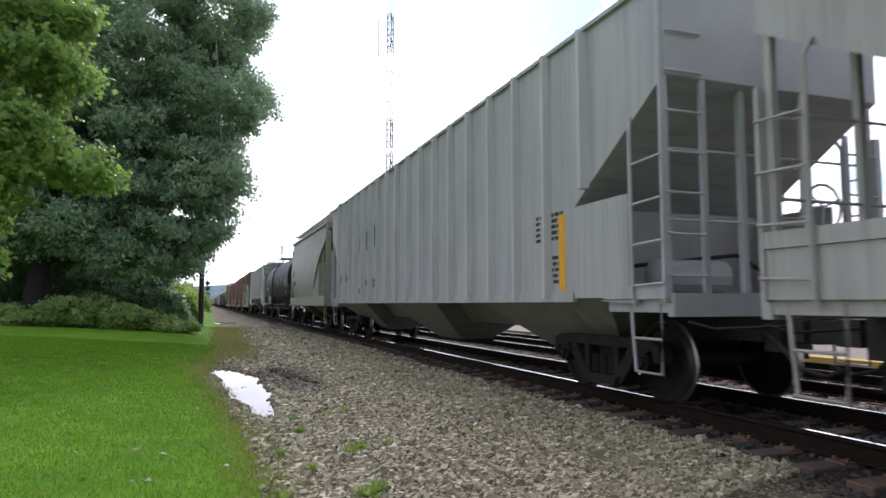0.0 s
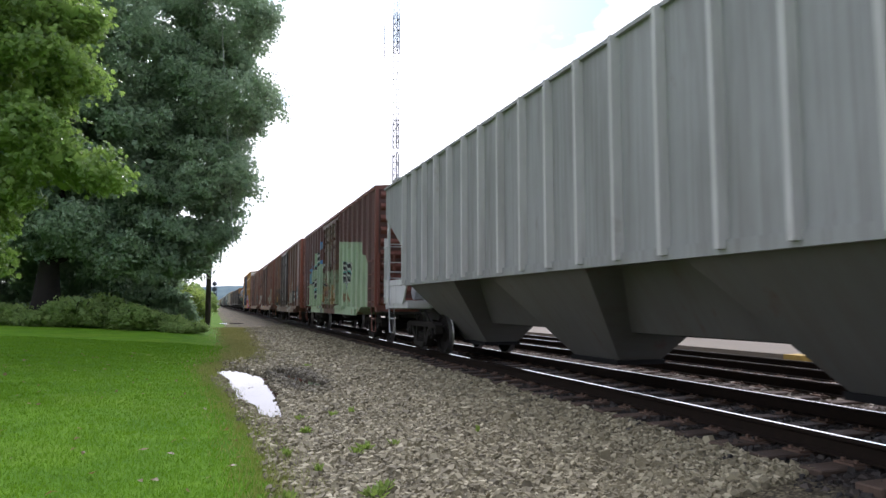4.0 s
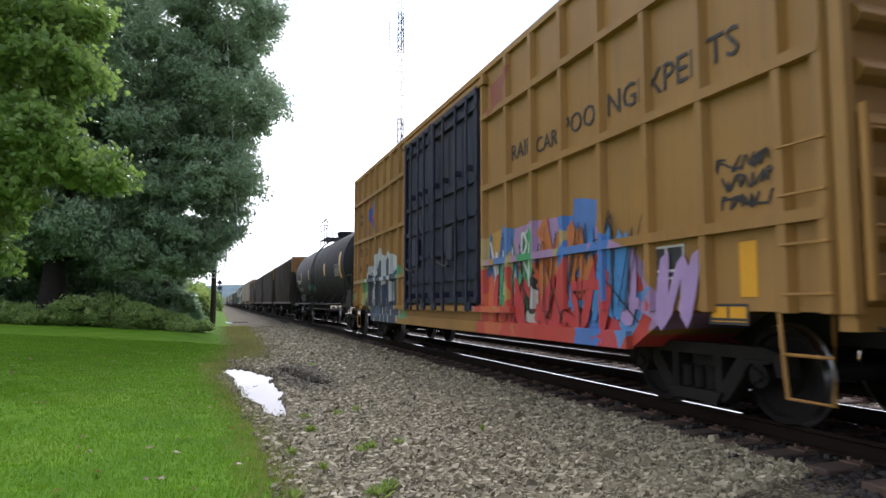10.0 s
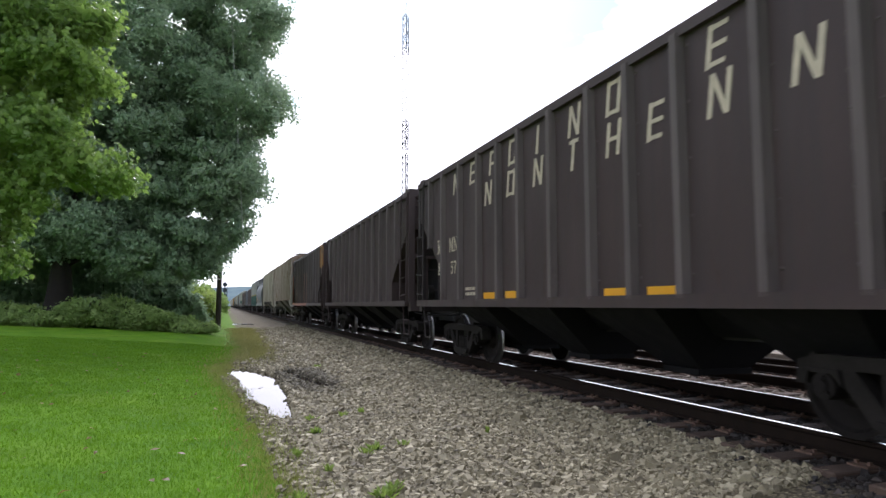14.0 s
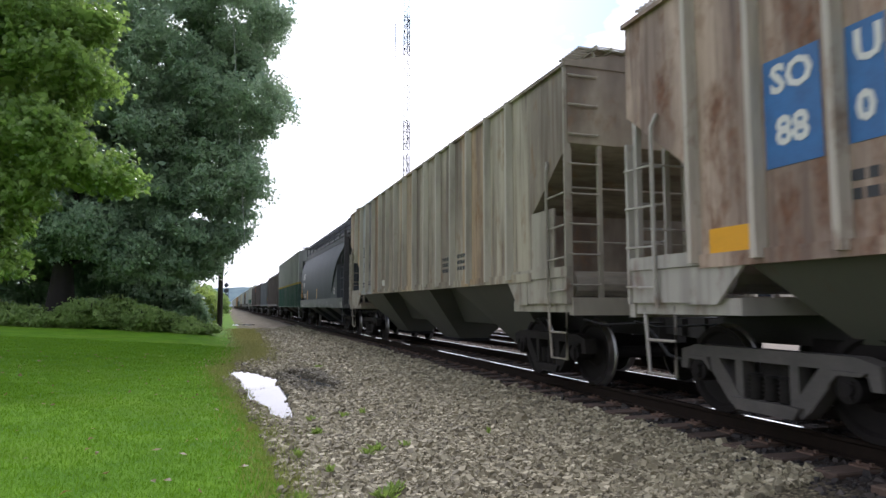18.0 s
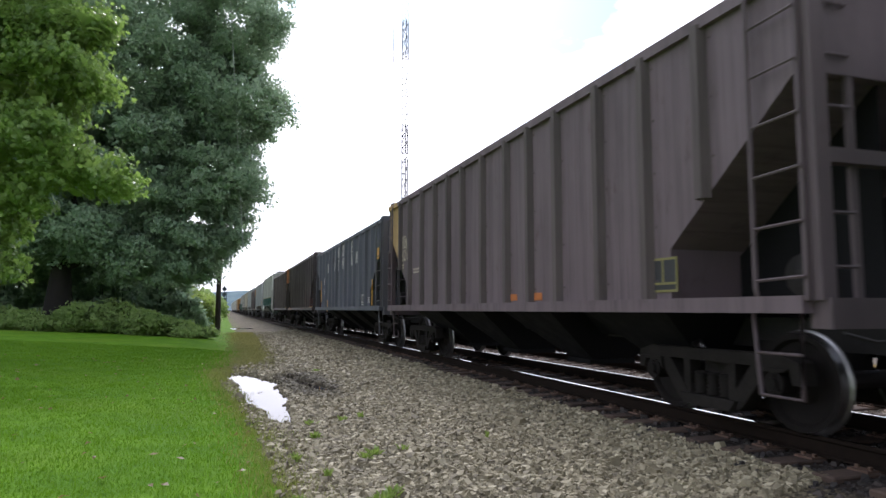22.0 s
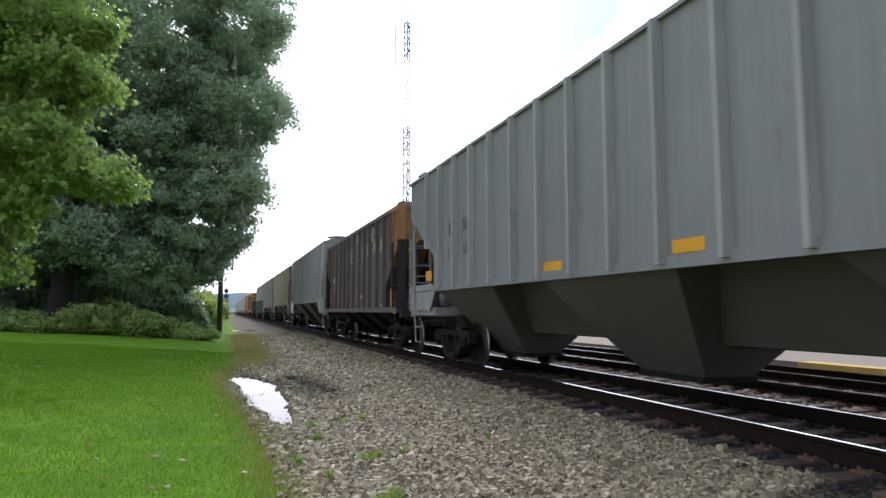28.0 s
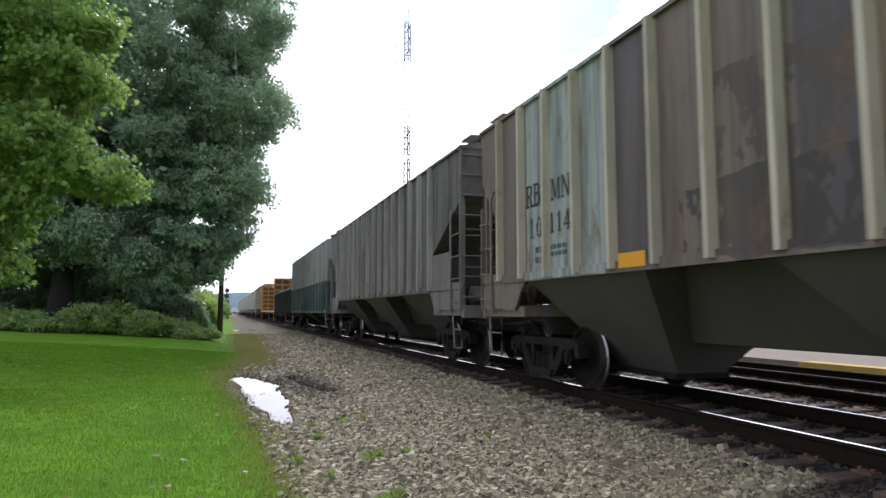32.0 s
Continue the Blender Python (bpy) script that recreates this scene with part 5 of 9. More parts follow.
def slanted_letters(car, items, x, material, h=0.5):
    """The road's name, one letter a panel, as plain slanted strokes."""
    for y, z, kind in items:
        y = panel_mid(car, y, h * 0.42)
        bm = bmesh.new()
        w, t, sl = h * 0.55, h * 0.16, h * 0.16
        strokes = {"H": ((-1, 0, 1), (1, 0, 1), (0, 0.5, 0)), "E": ((-1, 0, 1), (0, 0.92, 0), (0, 0.08, 0), (0, 0.5, 0)), "I": ((0.0, 0, 1),), "T": ((0.0, 0, 1), (0, 0.92, 0)),
                   "O": ((-1, 0, 1), (1, 0, 1), (0, 0.92, 0), (0, 0.08, 0)), "N": ((-1, 0, 1), (1, 0, 1), (2, 0, 0)), "A": ((-1, 0, 1), (1, 0, 1), (0, 0.92, 0), (0, 0.45, 0))}[kind]
        for a, b, up in strokes:
            if up:
                yc = -a * w / 2
                q = [(yc - t / 2, -h / 2), (yc + t / 2, -h / 2), (yc + t / 2, h / 2), (yc - t / 2, h / 2)]
            elif a == 2:
                q = [(w / 2 + t / 2, h / 2), (w / 2 - t / 2, h / 2), (-w / 2 - t / 2, -h / 2), (-w / 2 + t / 2, -h / 2)]
            else:
                zc = -h / 2 + b * h
                q = [(-w / 2, zc - t * 0.35), (w / 2, zc - t * 0.35), (w / 2, zc + t * 0.35), (-w / 2, zc + t * 0.35)]
            q = [(yy - sl * zz / h, zz) for yy, zz in q]
            prism(bm, [(y + a_, z + b_) for a_, b_ in q], -x - 0.005, -x)
        part("painted_letter", bm, material, car)


def new_car(name, label, category="railway car"):
    car = tagged(new(name), label, category, "cars of the freight train")
    return car


RIBS = {}


def ribs(car, ys, z0, z1, w, material, width=0.11, depth=0.11, both=True, name="rib", foot=None):
    """Hat-section posts on the sides, narrower on their outer face; foot(y) lifts a post's lower end."""
    RIBS.setdefault(car.name, []).extend(float(y) for y in ys)
    o = width / 2
    sec = [(-o, 0.0), (-o * 0.6, depth), (o * 0.6, depth), (o, 0.0)]
    for y in ys:
        zf = max(z0, foot(y)) if foot else z0
        for s in (-1, 1) if both else (-1,):
            bm = bmesh.new()
            a = [bm.verts.new((s * (w + x), y + q, zf)) for q, x in sec]
            b = [bm.verts.new((s * (w + x), y + q, z1)) for q, x in sec]
            for i in range(3):
                bm.faces.new((a[i], a[i + 1], b[i + 1], b[i]))
            bm.faces.new((a[0], a[3], b[3], b[0])), bm.faces.new(a), bm.faces.new(b[::-1])
            part(name, bm, material, car)


def chutes(car, y0, y1, n, zt, zb, w, material, mouth=0.85, gate=MATS["shaded_black"]):
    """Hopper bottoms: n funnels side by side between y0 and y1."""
    # most callers pass a colour already darkened for shade under the car
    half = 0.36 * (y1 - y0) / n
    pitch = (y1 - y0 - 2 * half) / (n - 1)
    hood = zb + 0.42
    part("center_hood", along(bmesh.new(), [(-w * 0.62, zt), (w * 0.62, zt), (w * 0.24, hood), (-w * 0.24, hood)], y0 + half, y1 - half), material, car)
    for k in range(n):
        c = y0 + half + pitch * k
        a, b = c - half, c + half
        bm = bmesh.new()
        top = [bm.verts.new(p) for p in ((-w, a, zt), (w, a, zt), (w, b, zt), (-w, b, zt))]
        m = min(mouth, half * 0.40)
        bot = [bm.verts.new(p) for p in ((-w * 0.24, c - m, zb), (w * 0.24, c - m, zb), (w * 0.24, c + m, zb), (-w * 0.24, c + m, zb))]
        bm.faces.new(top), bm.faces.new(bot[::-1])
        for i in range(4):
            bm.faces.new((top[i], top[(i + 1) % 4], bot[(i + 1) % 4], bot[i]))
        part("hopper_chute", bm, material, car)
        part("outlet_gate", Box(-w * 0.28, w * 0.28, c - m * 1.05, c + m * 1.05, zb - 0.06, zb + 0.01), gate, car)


def grating(bm, x0, x1, y0, y1, z, t=0.03):
    """Open walkway: edge bars, a middle bar and close slats with gaps between them."""
    for x in (x0 + 0.012, (x0 + x1) / 2, x1 - 0.012):
        box(bm, x - 0.012, x + 0.012, y0, y1, z - t, z + 0.035)
    for k in range(int((y1 - y0) / 0.09)):
        y = y0 + 0.045 + 0.09 * k
        a = [bm.verts.new((x, y + q, z + h)) for x, q, h in ((x0, -0.02, 0.0), (x0, 0.02, 0.05), (x1, 0.02, 0.05), (x1, -0.02, 0.0))]
        bm.faces.new(a)


def covered_hopper(index, L, skin, rib_mat, belly, end_mat, label, zt=4.35, zb=1.62, n_ribs=15, cut=2.0, zs=3.45, zm=2.35, n_chutes=3, inset=1.85, rib_w=0.11, panel=True, rib_end=None, rib_shift=0.0, tone=TRUCK, front=None):
    car = new_car("covered_hopper_car", label)
    w = 1.52
    bm = bmesh.new()
    h = L / 2
    fc, fm, fs = front or (cut, zm, zs)  # the leading end's slope may start further out
    prism(bm, [(-h, zt), (-h, fs), (-h + fc, fm), (-h + fc, zb), (h - cut, zb), (h - cut, zm), (h, zs), (h, zt)], -w, w)
    part("body", bm, skin, car)
    # roof and its running board
    bm = bmesh.new()
    along(bm, [(-w - 0.05, zt - 0.02), (-w - 0.05, zt + 0.03), (-0.8, zt + 0.2), (0.8, zt + 0.2), (w + 0.05, zt + 0.03), (w + 0.05, zt - 0.02)], -h - 0.02, h + 0.02)
    part("roof", bm, skin, car)
    bm = bmesh.new()
    for s in (-1, 1):
        grating(bm, s * 0.85 - 0.26, s * 0.85 + 0.26, -h - 0.1, h + 0.1, zt + 0.25)
    for yy in np.arange(-h, h + 0.1, 2.0):
        for x in (-1.09, -0.61, 0.61, 1.09):
            box(bm, x - 0.015, x + 0.015, yy - 0.015, yy + 0.015, zt + 0.05, zt + 0.25)
    for s in (-1, 1):
        for k in range(7):
            yk = s * (h - 0.52 + 0.09 * k)
            box(bm, -1.35, 1.35, yk - 0.016, yk + 0.016, zt + 0.235, zt + 0.265)
    part("running_board", bm, end_mat, car)
    for k in range(4):
        y = -h + L * (k + 0.5) / 4
        part("roof_hatch", Box(-0.35, 0.35, y - 1.0, y + 1.0, zt + 0.18, zt + 0.34), skin, car)
    re = rib_end or h - cut
    cg = max(cut, 1.65) if zb > 1.4 else cut
    ribs(car, np.linspace(-re, re, n_ribs) + rib_shift, zb - 0.02, zt, w, rib_mat, rib_w, foot=lambda y: zm + (y - h + cut) / cut * (zs - zm) if y > h - cut + 0.06 else fm + (-y - h + fc) / fc * (fs - fm) if -y > h - fc + 0.06 else zb - 0.02)
    # side sill, end platforms, posts
    for s in (-1, 1):
        part("side_sill", Box(s * w - 0.04, s * w + 0.04, -h + fc, h - cut, zb - 0.07, zb + 0.06), skin, car)
        e = s * h
        for x in (-1, 1):
            part("sill_extension", Box(x * w - 0.035, x * w + 0.035, min(e, e - s * cut), max(e, e - s * cut), zb - 0.04, zb + 0.1), end_mat, car)
            bm = bmesh.new()
            prism(bm, [(e - s * (cg + 0.12), zb - 0.05), (e - s * (cg - 0.62), zb - 0.05), (e - s * (cg - 0.62), 1.14), (e - s * (cg - 0.25), 1.14)], x * w - 0.02, x * w + 0.015)
            gus = part("gusset", bm, end_mat, car)
            if zb > 1.4:
                part("end_apron", Box(x * w - 0.012, x * w + 0.012, min(e - s * 0.04, e - s * (cg - 0.6)), max(e - s * 0.04, e - s * (cg - 0.6)), 1.16, zb - 0.045), end_mat, car)
                # black disc laid on the solid plate for the darkness of a hole
                part("lightening_hole", lathe(bmesh.new(), [(x * (w + 0.018), 0.002), (x * (w + 0.018), 0.1), (x * (w + 0.01), 0.1)], "x", 14, (0, e - s * (cg - 0.35), (zb + 1.1) / 2)), COALBELLY, gus)
        if panel and s < 0:
            for x in (-1, 1):
                bm = bmesh.new()
                prism(bm, [(e - s * fc, zb - 0.02), (e - s * fc, fm), (e - s * fc * 0.36, fm), (e - s * fc * 0.36, zb - 0.02)], x * w - 0.02, x * w + 0.012)
                part("shear_plate", bm, end_mat, car)
        part("end_platform", Box(-1.48, 1.48, min(e, e - s * cg), max(e, e - s * cg), 1.04, 1.2), end_mat, car)
        for x in (-1.46, 1.46, -0.45, 0.45):
            part("end_post", Box(x - 0.035, x + 0.035, e - s * 0.1 - 0.035, e - s * 0.1 + 0.035, 1.2, zs + 0.3), end_mat, car)
        part("end_beam", Box(-1.5, 1.5, e - 0.05, e + 0.05, 1.0, 1.24), end_mat, car)
        for zz in (2.0, 2.75):
            part("grab_rail", tube(bmesh.new(), [(-1.46, e - s * 0.1, zz), (1.46, e - s * 0.1, zz)], 0.016, 5), end_mat, car)
        part("air_reservoir", lathe(bmesh.new(), [(-0.55, 0.05), (-0.5, 0.2), (0.45, 0.2), (0.5, 0.05)], "x", 12, (-0.5, e - s * 0.9, 1.45)), end_mat, car)
        part("brake_rod", tube(bmesh.new(), [(0.8, e - s * 0.5, 1.2), (0.5, e - s * 1.2, 1.75), (-0.9, e - s * 1.5, 1.6)], 0.03, 6), STEEL, car)
    brake_wheel(car, -h - 0.05, 2.2, -1, end_mat)
    corner_ladders(car, L, w, 1.2, zt + 0.05, 8, end_mat)
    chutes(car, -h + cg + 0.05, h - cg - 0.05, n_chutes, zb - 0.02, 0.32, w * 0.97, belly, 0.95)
    gear(car, index, L, inset, end_mat, 1.1, tone)
    return car


def curved_hopper(index, L, skin, sill, belly, end_mat, label, zt=4.1, n_chutes=2, inset=1.75, zb=1.42, tuck=0.38):
    """A covered hopper with plain curved sides."""
    car = new_car("covered_hopper_car", label)
    h, w = L / 2, 1.5
    out = [(-w, zb)] + [(-w - 0.10 * math.sin(math.pi * min(1, k / 7.0)) + tuck * max(0, (k - 5) / 4.0) ** 2, zb + (zt - zb) * k / 9.0) for k in range(1, 10)]
    sec = out + [(-0.7, zt + 0.22), (0.7, zt + 0.22)] + [(-x, z) for x, z in out[::-1]]
    bm = bmesh.new()
    along(bm, sec, -h, h)
    for s in (-1, 1):
        at, away = ((0, -h + 0.4, 3.86), (0, -1.01, -1.3)) if s < 0 else ((0, h - 0.05, 3.8), (0, 2.14, -1.25))
        bmesh.ops.bisect_plane(bm, geom=bm.verts[:] + bm.edges[:] + bm.faces[:], plane_co=at, plane_no=Vector(away).normalized(), clear_outer=True)
        bmesh.ops.holes_fill(bm, edges=[e for e in bm.edges if e.is_boundary])
    part("body", bm, skin, car, smooth="auto")
    part("shear_plate", prism(bmesh.new(), [(-h + 1.72, 2.83), (-h + 3.55, 1.4), (-h + 1.72, 1.4)], -w - 0.04, w + 0.04), skin, car)
    for s in (-1, 1):
        eave = w - tuck + 0.02
        part("roof_edge", Box(s * eave - 0.06, s * eave + 0.06, -h, h, zt - 0.03, zt + 0.06), end_mat, car)
        if tuck > 0.2:
            for dz, dx in ((0.16, 0.09), (0.30, 0.16)):
                part("roof_ledge", Box(s * (eave + dx) - 0.035, s * (eave + dx) + 0.035, -h, h, zt - dz - 0.03, zt - dz + 0.03), end_mat, car)
        part("side_sill", prism(bmesh.new(), [(-h + 0.1, 1.05), (h - 0.1, 1.05), (h - 0.1, zb + 0.03), (-h + 0.1, zb + 0.03)], s * w - 0.08, s * w + 0.04), sill, car)
        e = s * h
        part("end_platform", Box(-1.48, 1.48, min(e, e - s * 1.6), max(e, e - s * 1.6), 1.04, 1.2), sill, car)
        for x in (-1.42, 1.42):
            part("end_post", Box(x - 0.07, x + 0.07, e - s * 0.08 - 0.06, e - s * 0.08 + 0.06, 1.2, zt - 0.3), end_mat, car)
        part("air_reservoir", lathe(bmesh.new(), [(-0.55, 0.05), (-0.5, 0.2), (0.45, 0.2), (0.5, 0.05)], "x", 12, (-0.4, e - s * 0.9, 1.5)), STEEL, car)
    bm = bmesh.new()
    for s in (-1, 1):
        grating(bm, s * 0.95 - 0.3, s * 0.95 + 0.3, -h - 0.1, h + 0.1, zt + 0.44)
    for yy in np.arange(-h + 0.1, h, 1.5):
        for x in (-1.22, -0.68, 0.68, 1.22):
            box(bm, x - 0.02, x + 0.02, yy - 0.02, yy + 0.02, zt - 0.05, zt + 0.44)
    for s in (-1, 1):
        for k in range(7):
            yk = s * (h - 0.42 + 0.09 * k)
            box(bm, -1.35, 1.35, yk - 0.016, yk + 0.016, zt + 0.42, zt + 0.455)
    part("running_board", bm, end_mat, car)
    part("roof_trough", Box(-0.3, 0.3, -h + 0.8, h - 0.8, zt + 0.2, zt + 0.38), skin, car)
    brake_wheel(car, -h - 0.05, 2.2, -1, end_mat)
    corner_ladders(car, L, 1.5, 1.2, zt, 8, end_mat)
    chutes(car, -h + 2.4, h - 2.4, n_chutes, 1.1, 0.32, 1.42, belly, 0.95)
    gear(car, index, L, inset, end_mat, 1.1)
    return car


COALRIB = paint("sooty_ribs", (0.125, 0.102, 0.097), 0.2, 0.4, (0.04, 0.034, 0.034), 0.65, (), (0.08, 0.05, 0.04), 3.3, 0.3)


def open_hopper(index, L, skin, label, zt=3.95, zb=1.2, n_ribs=13, cut=1.75, end_mat=None, belly=None, zs=3.15, zm=1.75, inset=1.75, rib_mat=None):
    car = new_car("open_hopper_car", label)
    end_mat, belly, rib_mat = end_mat or skin, belly or COALBELLY, rib_mat or COALRIB
    h, w = L / 2, 1.52
    bm = bmesh.new()
    prism(bm, [(-h, zt), (-h, zs), (-h + cut, zm), (-h + cut, zb), (h - cut, zb), (h - cut, zm), (h, zs), (h, zt)], -w, w)
    top = [f for f in bm.faces if all(v.co.z > zt - 0.01 for v in f.verts)]
    bmesh.ops.inset_region(bm, faces=top, thickness=0.05)
    bmesh.ops.translate(bm, verts=list({v for f in top for v in f.verts}), vec=(0, 0, -0.9))
    part("body", bm, skin, car)
    bm = bmesh.new()
    for s in (-1, 1):
        box(bm, s * w - 0.06, s * w + 0.06, -h - 0.02, h + 0.02, zt - 0.09, zt + 0.03)
        box(bm, -w, w, s * h - 0.06, s * h + 0.06, zt - 0.09, zt + 0.03)
        prism(bm, [(s * (h - 0.55), zt + 0.02), (s * (h - 0.3), zt + 0.12), (s * (h + 0.02), zt + 0.12), (s * (h + 0.02), zt + 0.02)], -w, w)
    part("top_rail", bm, skin, car)
    ys = [-5.75, -4.85, -3.9, -2.82, -1.95, -1.1, -0.05, 1.0, 1.85, 2.75, 3.75, 4.8, 5.7]
    # rows of rivets beside each rib
    bm = bmesh.new()
    for y in ys:
        for side in (-1, 1):
            q = y + side * 0.125
            low = zb + 0.1 if abs(q) < h - cut else zm + (abs(q) - h + cut) / cut * (zs - zm) + 0.1
            for z in np.arange(zt - 0.2, low, -0.29 if side > 0 else -0.58):
                t = [bm.verts.new(p) for p in ((-w - 0.018, q, z), (-w, q - 0.02, z), (-w, q, z + 0.02), (-w, q + 0.02, z), (-w, q, z - 0.02))]
                for i in range(4):
                    bm.faces.new((t[0], t[1 + i], t[1 + (i + 1) % 4]))
    part("rivets", bm, rib_mat, car)["kind"] = "stuff"
    ribs(car, ys, zb, zt - 0.05, w, rib_mat, 0.17, 0.09, foot=lambda y: zb if abs(y) < h - cut + 0.06 else zm + (abs(y) - h + cut) / cut * (zs - zm))
    for s in (-1, 1):
        part("side_sill", Box(s * w - 0.09, s * w + 0.05, -h + 0.05, h - 0.05, zb - 0.1, zb + 0.04), skin, car)
        e = s * h
        part("end_sill", Box(-1.5, 1.5, e - 0.12, e + 0.08, 0.98, 1.22), end_mat, car)
        for x in (-1.46, 1.46):
            part("corner_post", Box(x - 0.075, x + 0.075, e - 0.075, e + 0.075, 1.2, zt), end_mat, car)
        for x in (-0.5, 0.5):
            part("slope_post", Box(x - 0.05, x + 0.05, e - 0.05, e + 0.05, 1.2, zs), end_mat, car)
        # unseen near-black plates, added to keep the car ends dark behind the posts
        for x in (-0.62, 0.62):
            part("slope_web", prism(bmesh.new(), [(e - s * 0.1, 1.2), (e - s * 0.1, zs - 0.08), (e - s * cut, zm - 0.05), (e - s * cut, 1.2)], x - 0.01, x + 0.01), COALBELLY, car)
        part("slope_beam", Box(-1.46, 1.46, e - 0.06, e + 0.06, 2.3, 2.42), end_mat, car)
        part("air_reservoir", lathe(bmesh.new(), [(-0.55, 0.05), (-0.5, 0.2), (0.45, 0.2), (0.5, 0.05)], "x", 12, (-0.3, e - s * 0.8, 1.45)), STEEL, car)
    brake_wheel(car, -h - 0.1, 2.5, -1, STEEL)
    corner_ladders(car, L, w + 0.02, 1.25, zt - 0.1, 6, end_mat, True)
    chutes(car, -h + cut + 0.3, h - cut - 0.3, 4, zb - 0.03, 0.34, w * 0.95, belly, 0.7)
    gear(car, index, L, inset, end_mat, 1.1)
    return car


def box_car(index, L, skin, end_mat, label, zt=4.55, zb=0.8, doors=((-1.5, 1.55),), posts=6, inset=2.05, door_mat=None, beams=(), rib_z0=1.05, post_ys=None):
    car = new_car("box_car", label)
    h, w = L / 2, 1.5
    bm = bmesh.new()
    prism(bm, [(-h, zt), (-h, 1.06), (-h + 2.0, 1.06), (-h + 2.75, zb), (h - 2.75, zb), (h - 2.0, 1.06), (h, 1.06), (h, zt)], -w, w)
    part("body", bm, skin, car)
    bm = bmesh.new()
    along(bm, [(-w - 0.06, zt - 0.08), (-w - 0.06, zt + 0.02), (0, zt + 0.16), (w + 0.06, zt + 0.02), (w + 0.06, zt - 0.08)], -h - 0.04, h + 0.04)
    part("roof", bm, end_mat, car)
    bm = bmesh.new()
    for yy in np.arange(-h + 0.6, h, 1.2):
        prism(bm, [(yy - 0.07, zt), (yy + 0.07, zt), (yy + 0.05, zt + 0.05), (yy - 0.05, zt + 0.05)], -w, w)
    part("roof_seams", bm, end_mat, car)
    d0, d1 = min(d[0] for d in doors), max(d[1] for d in doors)
    for a, b in ((-h + 0.12, d0 - 0.12), (d1 + 0.12, h - 0.12)):
        ribs(car, [q for q in post_ys if a - 0.01 < q < b + 0.01] if post_ys else np.linspace(a, b, posts), rib_z0, zt - 0.08, w, skin, 0.15, 0.085, True, "side_post")
        for zz in beams:
            for s in (-1, 1):
                part("side_beam", Box(s * (w + 0.045) - 0.05, s * (w + 0.045) + 0.05, a, b, zz - 0.05, zz + 0.05), skin, car)
    for k, (a, b) in enumerate(doors):
        for s in (-1, 1):
            x = s * (w + 0.06)
            d = part("door", Box(min(x, s * w), max(x, s * w), a, b, 1.12, zt - 0.25), door_mat or skin, car)
            dm = door_mat or skin
            for zz in (1.2, 1.62, 2.15, 2.75, 3.35, zt - 0.6, zt - 0.32):
                part("door_bar", prism(bmesh.new(), [(a, zz - 0.06), (b, zz - 0.06), (b, zz + 0.04), (a, zz + 0.04)], min(x, x + s * 0.075), max(x, x + s * 0.075)), dm, d)
            for yy in (a + 0.05, b - 0.05):
                part("door_stile", Box(x - 0.06, x + 0.06, yy - 0.07, yy + 0.07, 1.12, zt - 0.25), dm, d)
            for yy in (a + (b - a) * 0.14, a + (b - a) * 0.36, a + (b - a) * 0.64, a + (b - a) * 0.86):
                part("lock_rod", tube(bmesh.new(), [(x + s * 0.11, yy, 0.98), (x + s * 0.11, yy, zt - 0.35)], 0.026, 6), dm, d)
                for zz in (1.3, 3.6):
                    part("rod_bracket", Box(min(x, x + s * 0.135), max(x, x + s * 0.135), yy - 0.04, yy + 0.04, zz - 0.05, zz + 0.05), dm, d)
            part("lock_handle", tube(bmesh.new(), [(x + s * 0.13, (a + b) / 2, 1.85), (x + s * 0.15, (a + b) / 2 + 0.2, 1.86), (x + s * 0.15, (a + b) / 2 + 0.62, 1.95)], 0.028, 6), STEEL, d)
            gb = Box(min(x, x + s * 0.12), max(x, x + s * 0.12), (a + b) / 2 - 0.16, (a + b) / 2 + 0.16, 1.95, 2.6)
            bmesh.ops.bevel(gb, geom=gb.edges[:], offset=0.025, segments=1, affect="EDGES")
            part("gear_box", gb, dm, d)
            for yy in (a + 0.35, b - 0.35):
                part("roller_hanger", Box(min(x, x + s * 0.12), max(x, x + s * 0.12), yy - 0.14, yy + 0.14, 1.0, 1.14), dm, d)
    for s in (-1, 1):
        part("door_track", Box(s * (w + 0.08) - 0.06, s * (w + 0.08) + 0.06, d0 - 1.4, d1 + 1.4, 0.98, 1.08), skin, car)
        part("door_hanger", Box(s * (w + 0.05) - 0.06, s * (w + 0.05) + 0.06, d0 - 0.3, d1 + 0.3, zt - 0.3, zt - 0.18), skin, car)
        part("side_sill", Box(s * (w + 0.03) - 0.05, s * (w + 0.03) + 0.05, -h + 2.75, h - 2.75, zb - 0.02, zb + 0.18), skin, car)
        e = s * h
        # corrugated end
        for k in range(10):
            zz = 1.2 + (zt - 1.45) * k / 9.0
            bm = bmesh.new()
            prism(bm, [(e, zz - 0.11), (e + s * 0.07, zz - 0.05), (e + s * 0.09, zz), (e + s * 0.07, zz + 0.05), (e, zz + 0.11)], -w + 0.12, w - 0.12)
            part("end_rib", bm, end_mat, car)
        for x in (-w, w):
            part("corner_post", Box(x - 0.05, x + 0.05, e - 0.06, e + 0.06, 1.05, zt), end_mat, car)
        part("end_sill", Box(-w, w, e - 0.03, e + 0.12, 0.92, 1.1), end_mat, car)
        part("crossover_platform", Box(-0.9, 0.9, min(e, e + s * 0.3), max(e, e + s * 0.3), 1.12, 1.16), STEEL, car)
